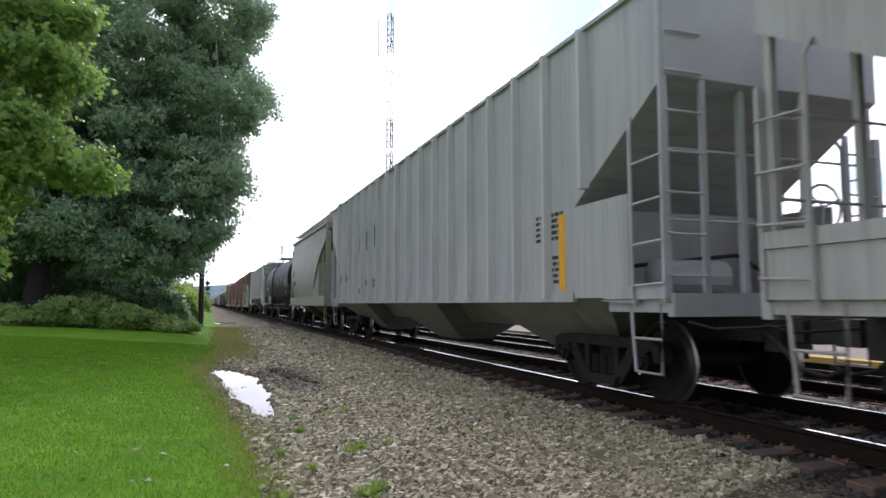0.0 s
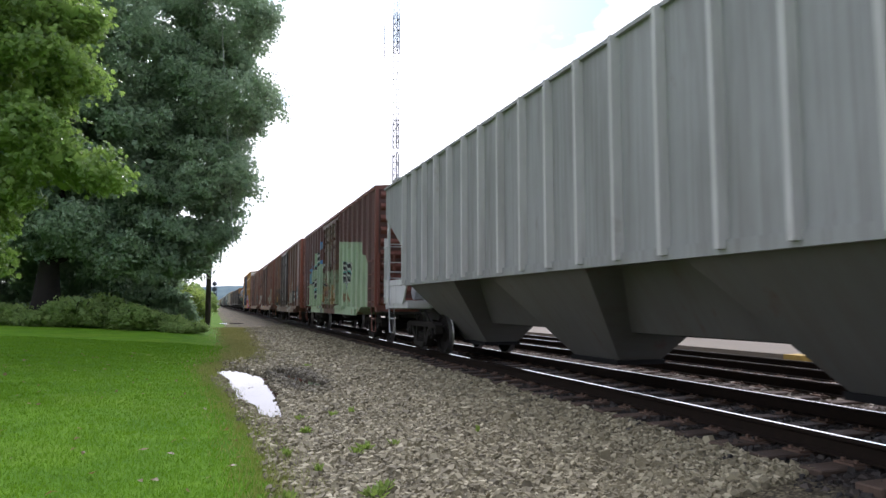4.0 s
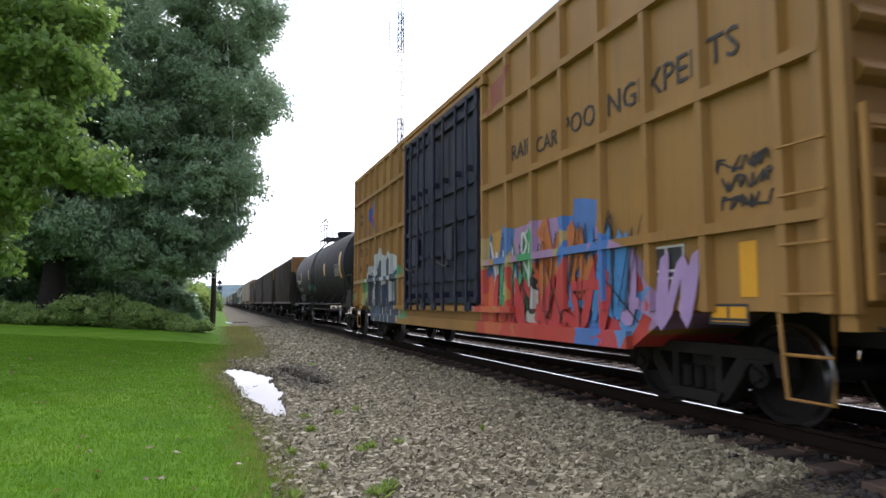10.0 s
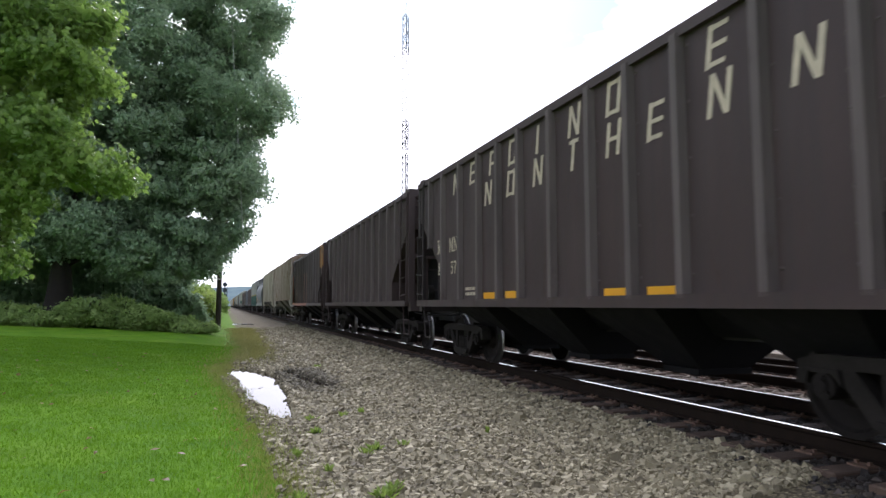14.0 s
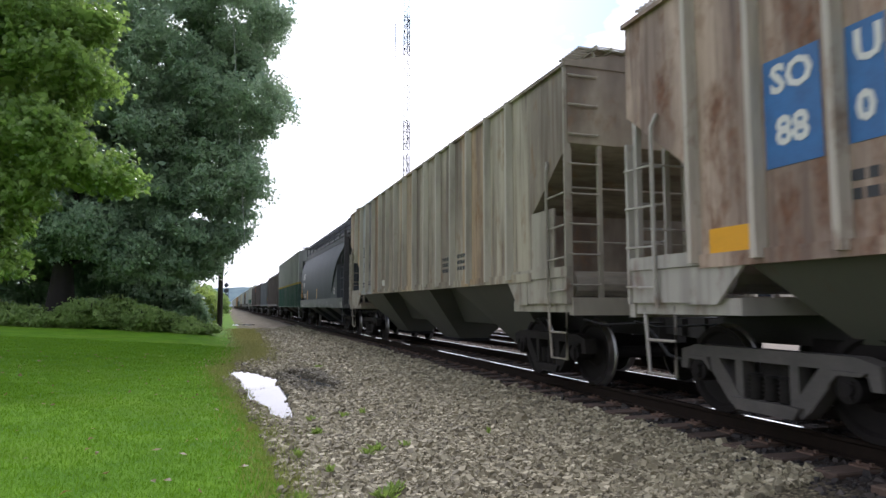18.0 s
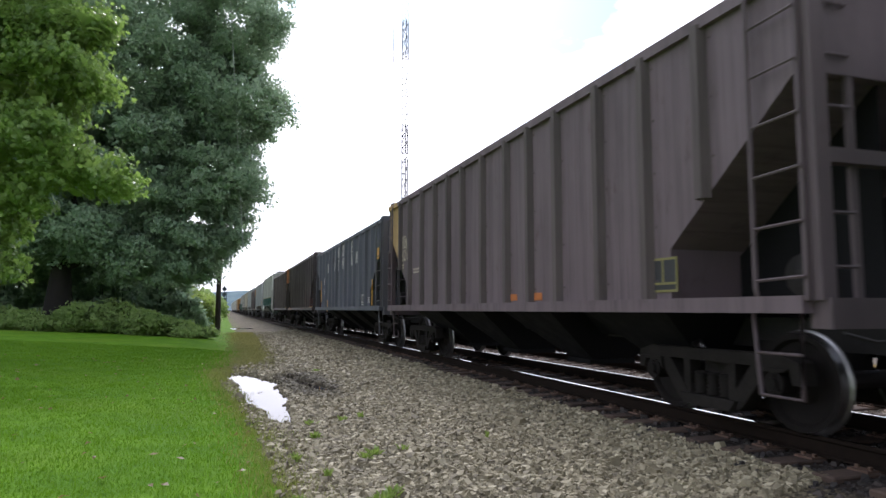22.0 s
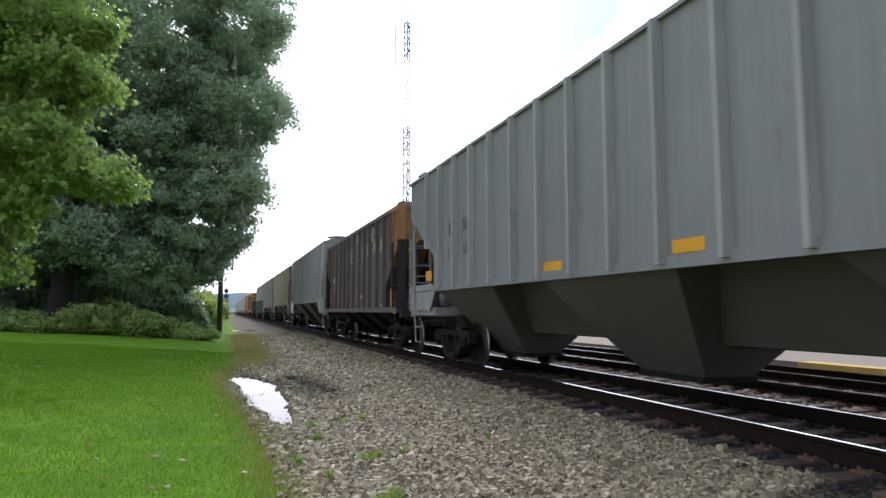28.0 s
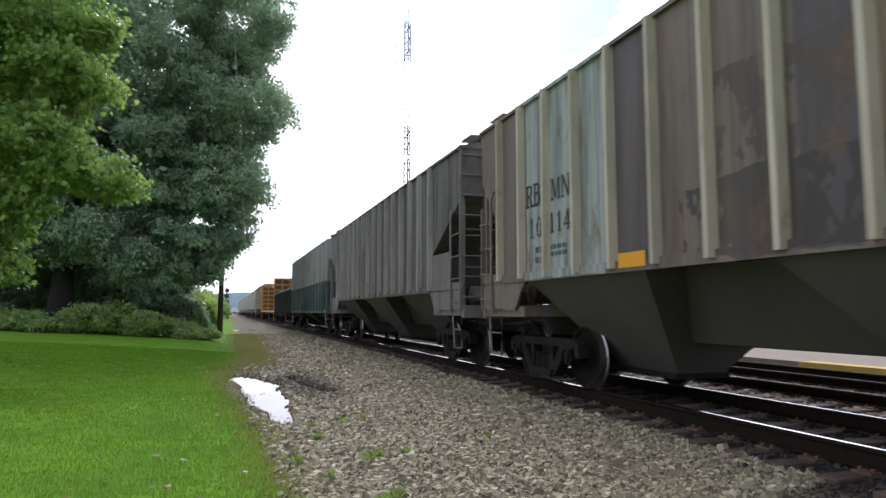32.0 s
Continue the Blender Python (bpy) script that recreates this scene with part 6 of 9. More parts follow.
        for x in (-1, 1):
            [part("grab_iron", tube(bmesh.new(), [(x * (w + 0.0), e - s * 0.1, zg), (x * (w + 0.09), e - s * 0.1, zg), (x * (w + 0.09), e - s * 0.55, zg), (x * w, e - s * 0.55, zg)], 0.014, 5), end_mat, car) for zg in (1.2, 1.6, 2.0, 2.4)]
            ladder("end_ladder", car, (x * (w - 0.05), e + s * 0.13), (x * (w - 0.5), e + s * 0.13), 1.15, 2.6, 4, end_mat, 0.016, True)
    brake_wheel(car, -h - 0.2, 2.3, -1, STEEL)
    gear(car, index, L, inset, end_mat, 1.05)
    part("brake_cylinder", lathe(bmesh.new(), [(-0.3, 0.05), (-0.28, 0.15), (0.25, 0.15), (0.3, 0.04)], "y", 12, (-0.7, 0.8, 0.72)), STEEL, car)
    return car


def tank_car(index, L, skin, label, mid=0.4, r=1.54, zc=2.66):
    car = new_car("tank_car", label)
    h = L / 2 - 0.05
    L = L + 1.0
    prof = [(-h, 0.05), (-h + 0.02, 0.4), (-h + 0.1, 0.8), (-h + 0.25, 1.15), (-h + 0.42, 1.37), (-h + 0.62, r)]
    for yy in np.arange(-h + 2.6, h - 2.0, 2.4):
        prof += [(yy - 0.015, r), (yy - 0.01, r + 0.006), (yy + 0.01, r + 0.006), (yy + 0.015, r)]
    prof += [(-a, b) for a, b in prof[5::-1]]
    part("tank", lathe(bmesh.new(), prof, "y", 64, (0, 0, zc)), skin, car, smooth="auto")
    for s in (-1, 1):
        e = s * L / 2
        part("end_platform", Box(-1.45, 1.45, min(e, e - s * 1.7), max(e, e - s * 1.7), 1.0, 1.12), STEEL, car)
        part("saddle", prism(bmesh.new(), [(e - s * 1.2, 1.0), (e - s * 2.7, 1.0), (e - s * 2.5, 1.9), (e - s * 1.4, 1.9)], -1.15, 1.15), STEEL, car)
        for x in (-1.42, 1.42):
            part("hand_rail", tube(bmesh.new(), [(x, e - s * 0.1, 1.1), (x, e - s * 0.1, 2.05), (x, e - s * 0.2, 2.15), (x, e - s * 1.5, 2.15), (x, e - s * 1.6, 2.05), (x, e - s * 1.6, 1.1)], 0.022, 6), STEEL, car)
        part("stub_sill", Box(-0.24, 0.24, min(e, e - s * 3.0), max(e, e - s * 3.0), 0.72, 1.04), STEEL, car)
        x = s * 1.52
        part("side_rail", tube(bmesh.new(), [(x, -h + 1.0, 1.1), (x, h - 1.0, 1.1)], 0.035, 6), STEEL, car)
        for yy in np.linspace(-h + 1.6, h - 1.6, 7):
            part("rail_bracket", tube(bmesh.new(), [(x, yy, 1.1), (s * 1.1, yy + 0.25, 1.62)], 0.025, 5), STEEL, car)
        climb = [(s * 1.64, 0.55), (s * 1.66, 1.2), (s * 1.67, 2.66)] + [(s * 1.67 * math.cos(radians(a)), zc + 1.67 * math.sin(radians(a))) for a in (12, 24, 36, 48, 58)]
        stiles = [part("tank_ladder" if k == 0 else "stile", tube(bmesh.new(), [(a, mid + dy, b) for a, b in climb], 0.024, 6), STEEL) for k, dy in enumerate((-0.29, 0.29))]
        stiles[0].parent, stiles[1].parent = car, stiles[0]
        for a, b in [(s * 1.65, 0.62), (s * 1.66, 1.0), (s * 1.665, 1.4), (s * 1.67, 1.8), (s * 1.67, 2.2), (s * 1.67, 2.6)] + [(s * 1.67 * math.cos(radians(q)), zc + 1.67 * math.sin(radians(q))) for q in (14, 28, 42, 56)]:
            part("rung", tube(bmesh.new(), [(a, mid - 0.29, b), (a, mid + 0.29, b)], 0.016, 5), STEEL, stiles[0])
    # valve house, platform and its rails
    part("manway", lathe(bmesh.new(), [(zc + r - 0.06, 0.42), (zc + r + 0.3, 0.42), (zc + r + 0.32, 0.46), (zc + r + 0.42, 0.4), (zc + r + 0.44, 0.1)], "z", 20), skin, car)
    part("safety_valve", lathe(bmesh.new(), [(zc + r - 0.05, 0.12), (zc + r + 0.25, 0.12), (zc + r + 0.45, 0.07)], "z", 10, (0.3, -1.2, 0)), STEEL, car)
    bm = bmesh.new()
    for s in (-1, 1):
        grating(bm, s * 0.85 - 0.35, s * 0.85 + 0.35, mid - 1.3, mid + 0.75, zc + r - 0.05)
    part("top_platform", bm, STEEL, car)
    for s in (-1, 1):
        zr = zc + r
        part("platform_rail", tube(bmesh.new(), [(s * 1.2, mid - 1.3, zr - 0.3), (s * 1.2, mid - 1.3, zr + 0.75), (s * 1.2, mid - 1.15, zr + 0.85), (s * 1.2, mid + 0.5, zr + 0.85)], 0.024, 6), STEEL, car)
        part("platform_rail", tube(bmesh.new(), [(s * 1.2, mid + 0.75, zr - 0.3), (s * 1.2, mid + 0.75, zr + 0.75), (s * 0.6, mid + 0.75, zr + 0.8), (s * 0.6, mid + 0.75, zr)], 0.024, 6), STEEL, car)
        part("platform_rail", tube(bmesh.new(), [(s * 1.2, mid - 0.6, zr - 0.3), (s * 1.2, mid - 0.6, zr + 0.85)], 0.02, 6), STEEL, car)
        part("platform_rail", tube(bmesh.new(), [(s * 1.2, mid - 1.3, zr + 0.42), (s * 1.2, mid + 0.5, zr + 0.42)], 0.018, 6), STEEL, car)
    for s in (-1, 1):
        part("train_pipe", tube(bmesh.new(), [(s * 1.25, -h + 2.4, 0.98), (s * 1.25, -h + 2.8, 0.86), (s * 1.25, h - 2.8, 0.86), (s * 1.25, h - 2.4, 0.98)], 0.03, 6), STEEL, car)
        for yy in (mid - 2.6, mid - 1.7, mid + 1.9):
            part("pipe_hanger", tube(bmesh.new(), [(s * 1.25, yy, 1.25), (s * 1.25, yy, 0.6), (s * 1.25, yy + 0.25, 0.6)], 0.025, 6), STEEL, car)
    part("outlet", lathe(bmesh.new(), [(0.65, 0.13), (0.8, 0.16), (1.15, 0.2)], "z", 12, (0, 0, 0)), STEEL, car)
    gear(car, index, L, 1.85, STEEL, 1.0, TRUCK, False)
    return car


def on_tank(car, y0, y1, a0, a1, material, name, r=1.54, zc=2.66, lift=0.006, parent=None):
    """A mark that follows the tank's curve between two heights, given as angles up from level."""
    bm = bmesh.new()
    n = 6
    a = [[bm.verts.new((-(r + k) * math.cos(radians(a0 + (a1 - a0) * i / n)), y, zc + (r + k) * math.sin(radians(a0 + (a1 - a0) * i / n)))) for i in range(n + 1)] for k in (0.0, lift) for y in (y0, y1)]
    for i in range(n):
        bm.faces.new((a[2][i], a[2][i + 1], a[3][i + 1], a[3][i]))
        bm.faces.new((a[0][i], a[0][i + 1], a[2][i + 1], a[2][i])), bm.faces.new((a[1][i], a[1][i + 1], a[3][i + 1], a[3][i]))
    return part(name, bm, material, parent or car)


def gondola(index, L, skin, label, zt=2.75):
    car = new_car("gondola_car", label)
    h, w = L / 2, 1.48
    bm = Box(-w, w, -h, h, 1.05, zt)
    top = [f for f in bm.faces if all(v.co.z > zt - 0.01 for v in f.verts)]
    bmesh.ops.inset_region(bm, faces=top, thickness=0.06)
    bmesh.ops.translate(bm, verts=list({v for f in top for v in f.verts}), vec=(0, 0, -1.3))
    part("body", bm, skin, car)
    ribs(car, np.linspace(-h + 0.2, h - 0.2, 14), 1.0, zt - 0.05, w, skin, 0.16, 0.09)
    for s in (-1, 1):
        part("top_rail", Box(s * w - 0.07, s * w + 0.07, -h, h, zt - 0.1, zt + 0.04), skin, car)
    corner_ladders(car, L, w, 1.1, zt - 0.1, 4, skin)
    gear(car, index, L, 1.9, skin, 1.0)
    return car


def centerbeam_car(index, L, skin, label, zt=4.3):
    car = new_car("centerbeam_flat_car", label)
    h, w = L / 2, 1.45
    part("deck", Box(-w, w, -h, h, 1.0, 1.2), skin, car)
    for s in (-1, 1):
        e = s * h
        for x in np.linspace(-w, w, 5):
            part("bulkhead_post", Box(x - 0.06, x + 0.06, e - s * 0.2 - 0.1, e - s * 0.2 + 0.1, 1.2, zt), skin, car)
        for z in np.linspace(1.5, zt - 0.1, 6):
            part("bulkhead_bar", Box(-w, w, e - s * 0.2 - 0.06, e - s * 0.2 + 0.06, z - 0.07, z + 0.07), skin, car)
        part("bulkhead_sheet", Box(-w, w, e - s * 0.24 - 0.01, e - s * 0.24 + 0.01, 1.2, zt), simple("bulkhead_dark", (0.12, 0.06, 0.03), 0.7), car)
    part("beam_top", Box(-0.3, 0.3, -h, h, zt - 0.25, zt), skin, car)
    for y in np.linspace(-h + 0.6, h - 0.6, 12):
        part("beam_post", Box(-0.1, 0.1, y - 0.08, y + 0.08, 1.2, zt - 0.2), skin, car)
    gear(car, index, L, 1.9, skin, 1.0)
    return car

# ---------------------------------------------------------------- the train, car by car, from the one that leads
def gone(t):
    """How far the train has run at t seconds, from where it stands at the 16th."""
    u = (t - 16.0) / 16.0
    return 222.8 * u - 2.178 * u * u - 2.278 * u ** 3


ORDER = []


def place(car, front, rear):
    ORDER.append((car, (front + rear) / 2))
    return car



# most belly paints are darkened, so under-car shade is part of their colour
# light grey covered hopper that is just leaving
sk = paint("grey_paint_a", (0.40, 0.39, 0.365), 0.1, 0.2)
place(covered_hopper(0, 17.1, sk, sk, paint("grey_belly_a", (0.36, 0.36, 0.34), 0.2, 0.3), sk, "light grey covered hopper car with ribbed sides"), -235.5, -218.4)

sk = paint("grey_paint_b", (0.41, 0.42, 0.425), 0.06, 0.35, (0.2, 0.2, 0.2), seed=1.0, layers=[(-9.2, -6.0, 1.2, 4.4, (0.40, 0.40, 0.395), 0.1)])
rb_ = paint("grey_ribs_b", (0.52, 0.52, 0.515), 0.05, 0.1, seed=2.0)
c1 = place(covered_hopper(1, 19.0, sk, rb_, paint("grey_belly_b", (0.22, 0.22, 0.19), 0.2, 0.5), sk, "grey covered hopper car with pale ribs and black outlined letters", 4.55, 1.22, 18, 1.12, 3.5, 2.47, 3, 1.9, 0.12, True, 8.0, front=(1.8, 2.35, 3.5)), -217.2, -198.2)

sk = paint("tan_paint", (0.27, 0.275, 0.225), 0.05, 0.18, (0.14, 0.12, 0.09), seed=3.0)
sl = paint("tan_sill", (0.31, 0.295, 0.235), 0.12, 0.2, seed=3.5)
c2 = place(curved_hopper(2, 11.1, sk, sl, paint("shaded_tan_belly", (0.075, 0.072, 0.06), 0.1, 0.4), sl, "short tan-grey covered hopper car with smooth curved sides", 4.32, tuck=0.08), -196.9, -185.8)

sk = paint("tank_black", (0.022, 0.023, 0.028), 0.04, 0.25, (0.05, 0.05, 0.05), 0.62, seed=4.0, gloss=0.2)
c3 = place(tank_car(3, 15.6, sk, "black tank car with a railed platform on top"), -184.6, -169.0)

sk = paint("pale_grey_paint", (0.32, 0.33, 0.325), 0.08, 0.3, seed=5.0)
c4 = place(covered_hopper(4, 17.0, sk, paint("pale_ribs", (0.56, 0.56, 0.55), 0.05, 0.1), paint("grey_belly_c", (0.12, 0.12, 0.115), 0.2, 0.4), paint("white_end", (0.66, 0.67, 0.67), 0.1, 0.2), "pale grey covered hopper car with a white end", 4.25, 1.65, 17), -167.0, -150.0)

MINT, SKYB = (0.33, 0.45, 0.27), (0.08, 0.24, 0.48)
BROWN = (0.13, 0.062, 0.055)
BANDS, CROSS = ["bands", 1.5, 1.9], ["bands", -1.2, 2.4]
sk = paint("brown_paint_a", BROWN, 0.2, 0.3, seed=6.0, layers=[
    ("poly", [(2.4, 3.85), (2.15, 4.05), (1.85, 3.5), (1.45, 3.2), (1.45, 2.9), (2.0, 2.84), (2.45, 2.84)], [SKYB, (0.06, 0.17, 0.36), BROWN, (0.16, 0.27, 0.38), SKYB, BROWN], 3.2), ("flake", 1.5, 2.6, 3.3, 4.1, SKYB, 0.6, 3.0),
    ("poly", [(6.15, 2.81), (5.5, 2.77), (5.5, 2.1), (6.17, 2.18)], [(0.15, 0.27, 0.23), (0.12, 0.22, 0.19)], 1.5), ("poly", [(5.45, 2.8), (4.7, 3.0), (4.55, 2.2), (5.2, 2.05), (5.55, 2.1)], [SKYB, BROWN, (0.12, 0.27, 0.33), (0.12, 0.25, 0.26), SKYB], 2.6),
    ("poly", [(4.85, 2.1), (4.47, 3.19), (3.9, 3.44), (3.14, 3.48), (3.1, 0.55), (4.85, 0.55)], (0.29, 0.41, 0.26)), ("poly", [(6.42, 1.44), (6.26, 1.94), (6.05, 2.14), (5.0, 2.0), (4.7, 0.55), (6.33, 0.55)], MINT), ("poly", [(5.4, 1.85), (5.19, 2.16), (4.8, 2.2), (4.8, 1.85)], MINT),
    ("poly", [(3.2, 2.78), (2.59, 2.84), (1.58, 2.89), (1.3, 2.6), (1.3, 0.55), (3.2, 0.55)], (0.29, 0.40, 0.28)), ("poly", [(4.9, 1.6), (4.9, 0.55), (1.25, 0.55), (1.25, 1.55)], MINT),
    ("poly", [(-1.4, 3.5), (-5.8, 3.1), (-6.8, 2.2), (-7.0, 0.6), (-1.4, 0.6)], (0.34, 0.46, 0.30)), ("poly", [(-2.5, 2.7), (-4.4, 2.5), (-3.6, 1.3)], CROSS, 0),
    ("poly", [(4.81, 2.12), (3.2, 2.34), (3.61, 1.21)], BANDS, 0), ("poly", [(3.08, 3.49), (2.59, 2.84), (3.17, 2.78)], BANDS, 0), ("poly", [(3.95, 2.95), (3.77, 2.95), (3.7, 2.68), (3.93, 2.65)], BANDS, 0),
    ("poly", [(1.55, 2.85), (1.34, 2.59), (1.30, 2.0), (1.74, 2.05)], CROSS, 0), ("poly", [(1.89, 1.64), (1.4, 1.62), (1.5, 1.26), (1.97, 1.28)], BANDS, 0), ("poly", [(2.07, 1.07), (1.5, 1.07), (1.65, 0.6), (2.19, 0.6)], CROSS, 0),
    ("poly", [(1.89, 2.92), (1.58, 2.88), (1.61, 2.44), (1.91, 2.49)], (0.42, 0.47, 0.43)), ("poly", [(2.18, 2.07), (1.42, 2.05), (1.43, 1.6), (2.19, 1.63)], (0.115, 0.125, 0.115)), ("poly", [(2.22, 1.29), (1.5, 1.28), (1.5, 1.07), (2.23, 1.06)], BROWN),
    ("poly", [(2.83, 1.8), (2.41, 1.8), (2.41, 1.15), (2.84, 1.15)], BROWN), ("poly", [(2.56, 1.71), (2.41, 1.72), (2.41, 1.16), (2.59, 1.16)], (0.42, 0.2, 0.03)), ("poly", [(2.98, 1.16), (2.41, 1.15), (2.41, 0.94), (2.99, 0.93)], BROWN), ("poly", [(2.82, 1.77), (2.62, 1.77), (2.62, 1.66), (2.82, 1.66)], (0.3, 0.32, 0.27)),
    ("poly", [(5.36, 1.93), (4.83, 1.89), (4.86, 1.03), (5.41, 1.03)], BROWN), ("poly", [(6.24, 1.95), (5.70, 1.91), (5.74, 1.1), (6.27, 1.1)], BROWN),
    ("flake", -6, 1.3, 0.6, 1.6, (0.22, 0.12, 0.06), 0.58, 2.5)])
dm = paint("sprayed_rusty_door", (0.30, 0.385, 0.26), 0.62, 0.6, (0.09, 0.06, 0.05), layers=[(-2, 2, 2.42, 4.6, (0.115, 0.058, 0.052), 0.05), ("poly", [(1.0, 2.8), (0.68, 2.79), (0.68, 2.62), (1.0, 2.6)], (0.40, 0.42, 0.40)), ("poly", [(0.54, 2.02), (-0.2, 2.0), (-0.2, 1.45), (0.56, 1.45)], (0.17, 0.065, 0.05)), ("flake", -2, 2, 1.0, 1.9, (0.30, 0.16, 0.05), 0.5, 2.0), (-2, 2, 0.9, 1.12, BROWN, 0.05)], rust_color=(0.19, 0.085, 0.045), seed=6.6)
c5 = place(box_car(5, 15.5, sk, paint("brown_end_a", (0.20, 0.07, 0.05), 0.3, 0.3), "brown box car sprayed over with mint green graffiti", doors=((-1.75, 1.28),), door_mat=dm, post_ys=(-7.05, -6.26, -5.5, -4.7, -3.9, -3.1, -2.3, 2.3, 3.1, 3.9, 4.7, 5.5, 6.26, 7.05)), -148.8, -133.3)

# door brown made darker than the sides, for grime and for painted-in shade
DOORMAT = paint("grimy_shaded_door_brown", (0.19, 0.096, 0.075), 0.5, 0.7, (0.05, 0.034, 0.03), rust_color=(0.26, 0.12, 0.07), seed=7.7)
CHALK = (0.5, 0.48, 0.43)
sk = paint("brown_paint_b", (0.25, 0.115, 0.083), 0.55, 0.55, (0.065, 0.042, 0.036), rust_color=(0.38, 0.165, 0.085), seed=7.0, layers=[
    (-8, 8, 0.5, 1.45, (0.17, 0.088, 0.062), 0.12), ("flake", 2.6, 7.2, 0.95, 2.25, (0.085, 0.082, 0.066), 0.47, 1.3), ("flake", 2.0, 7.4, 0.8, 2.3, (0.06, 0.075, 0.068), 0.58, 2.2),
    ("poly", [(6.67, 3.67), (6.23, 3.64), (6.25, 3.18), (6.66, 3.2)], (0.05, 0.045, 0.05)), ("poly", [(5.88, 3.62), (5.2, 3.6), (5.2, 3.2), (5.86, 3.22)], (0.035, 0.03, 0.033)), ("poly", [(6.0, 4.2), (5.1, 4.2), (5.1, 3.55), (6.0, 3.6)], (0.12, 0.075, 0.075)), ("poly", [(4.75, 4.0), (3.81, 3.97), (3.84, 3.2), (4.75, 3.25)], (0.115, 0.072, 0.074)),
    ("poly", [(-2.3, 2.17), (-2.7, 2.42), (-3.1, 2.14), (-3.1, 0.86), (-2.25, 0.85)], CHALK), ("poly", [(-3.49, 2.43), (-3.93, 2.42), (-3.95, 1.6), (-3.42, 1.2)], CHALK), ("poly", [(-3.6, 1.48), (-4.3, 1.46), (-4.29, 1.21), (-3.42, 1.2)], CHALK), ("flake", -4.2, -1.6, 0.7, 1.4, CHALK, 0.50, 2.2), ("flake", -4.3, -1.6, 0.8, 2.5, (0.2, 0.095, 0.07), 0.62, 4.0),
    ("poly", [(-5.87, 2.15), (-6.62, 2.14), (-6.6, 1.4), (-5.85, 1.41)], (0.014, 0.036, 0.036)), ("poly", [(-4.48, 1.92), (-5.5, 1.9), (-5.45, 1.1), (-4.5, 1.09)], (0.065, 0.06, 0.062)), ("flake", 1.3, 1.9, 2.6, 4.0, CHALK, 0.57, 2.2)])
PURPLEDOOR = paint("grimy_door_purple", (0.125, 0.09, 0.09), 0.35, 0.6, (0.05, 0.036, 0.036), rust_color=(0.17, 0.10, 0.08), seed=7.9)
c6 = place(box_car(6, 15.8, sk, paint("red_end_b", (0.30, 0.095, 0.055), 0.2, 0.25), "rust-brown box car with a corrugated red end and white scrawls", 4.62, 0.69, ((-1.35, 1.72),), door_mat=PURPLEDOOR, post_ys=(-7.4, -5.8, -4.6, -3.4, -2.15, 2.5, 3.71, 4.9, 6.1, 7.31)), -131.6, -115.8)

sk = paint("brown_paint_c", (0.245, 0.118, 0.088), 0.55, 0.55, (0.065, 0.042, 0.036), rust_color=(0.38, 0.175, 0.09), seed=8.0, layers=[*[("poly", [(q + 0.36, 2.86), (q - 0.36, 2.86), (q - 0.36, 2.36), (q + 0.36, 2.36)], (0.025, 0.075, 0.10)) for q in (6.75, 5.63, 4.46)], ("flake", 2.0, 7.6, 0.85, 2.0, CHALK, 0.50, 2.0), ("flake", -7.5, -2.2, 0.8, 2.4, (0.38, 0.40, 0.33), 0.55, 1.1), ("poly", [(-0.2, 2.75), (-1.2, 2.85), (-1.2, 2.6), (-0.2, 2.5)], (0.03, 0.07, 0.07)), ("flake", 4.6, 6.2, 2.7, 3.9, (0.08, 0.06, 0.055), 0.47, 1.2)])
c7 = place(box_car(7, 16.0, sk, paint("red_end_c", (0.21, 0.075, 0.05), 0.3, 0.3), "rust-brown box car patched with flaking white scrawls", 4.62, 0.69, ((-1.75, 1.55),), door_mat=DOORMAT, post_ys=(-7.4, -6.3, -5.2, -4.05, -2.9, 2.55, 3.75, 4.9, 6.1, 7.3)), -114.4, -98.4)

sk = paint("brown_paint_d", (0.235, 0.12, 0.095), 0.6, 0.6, (0.06, 0.042, 0.038), rust_color=(0.33, 0.16, 0.095), seed=9.0, layers=[("flake", -7.5, -2.2, 0.8, 2.4, (0.10, 0.12, 0.12), 0.52, 1.2), ("poly", [(4.0, 2.0), (2.9, 2.0), (2.9, 1.5), (4.0, 1.5)], (0.05, 0.055, 0.055)),
    ("poly", [(-0.6, 2.9), (-1.7, 3.0), (-1.7, 2.75), (-0.6, 2.65)], (0.03, 0.05, 0.05)), ("flake", -7, -2.5, 0.75, 1.5, (0.15, 0.17, 0.15), 0.6, 2.5)])
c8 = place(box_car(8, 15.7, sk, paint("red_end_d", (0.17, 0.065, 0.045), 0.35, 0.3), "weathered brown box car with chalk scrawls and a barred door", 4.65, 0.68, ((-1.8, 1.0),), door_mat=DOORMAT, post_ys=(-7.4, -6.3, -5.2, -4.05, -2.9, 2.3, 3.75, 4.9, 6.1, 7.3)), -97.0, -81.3)

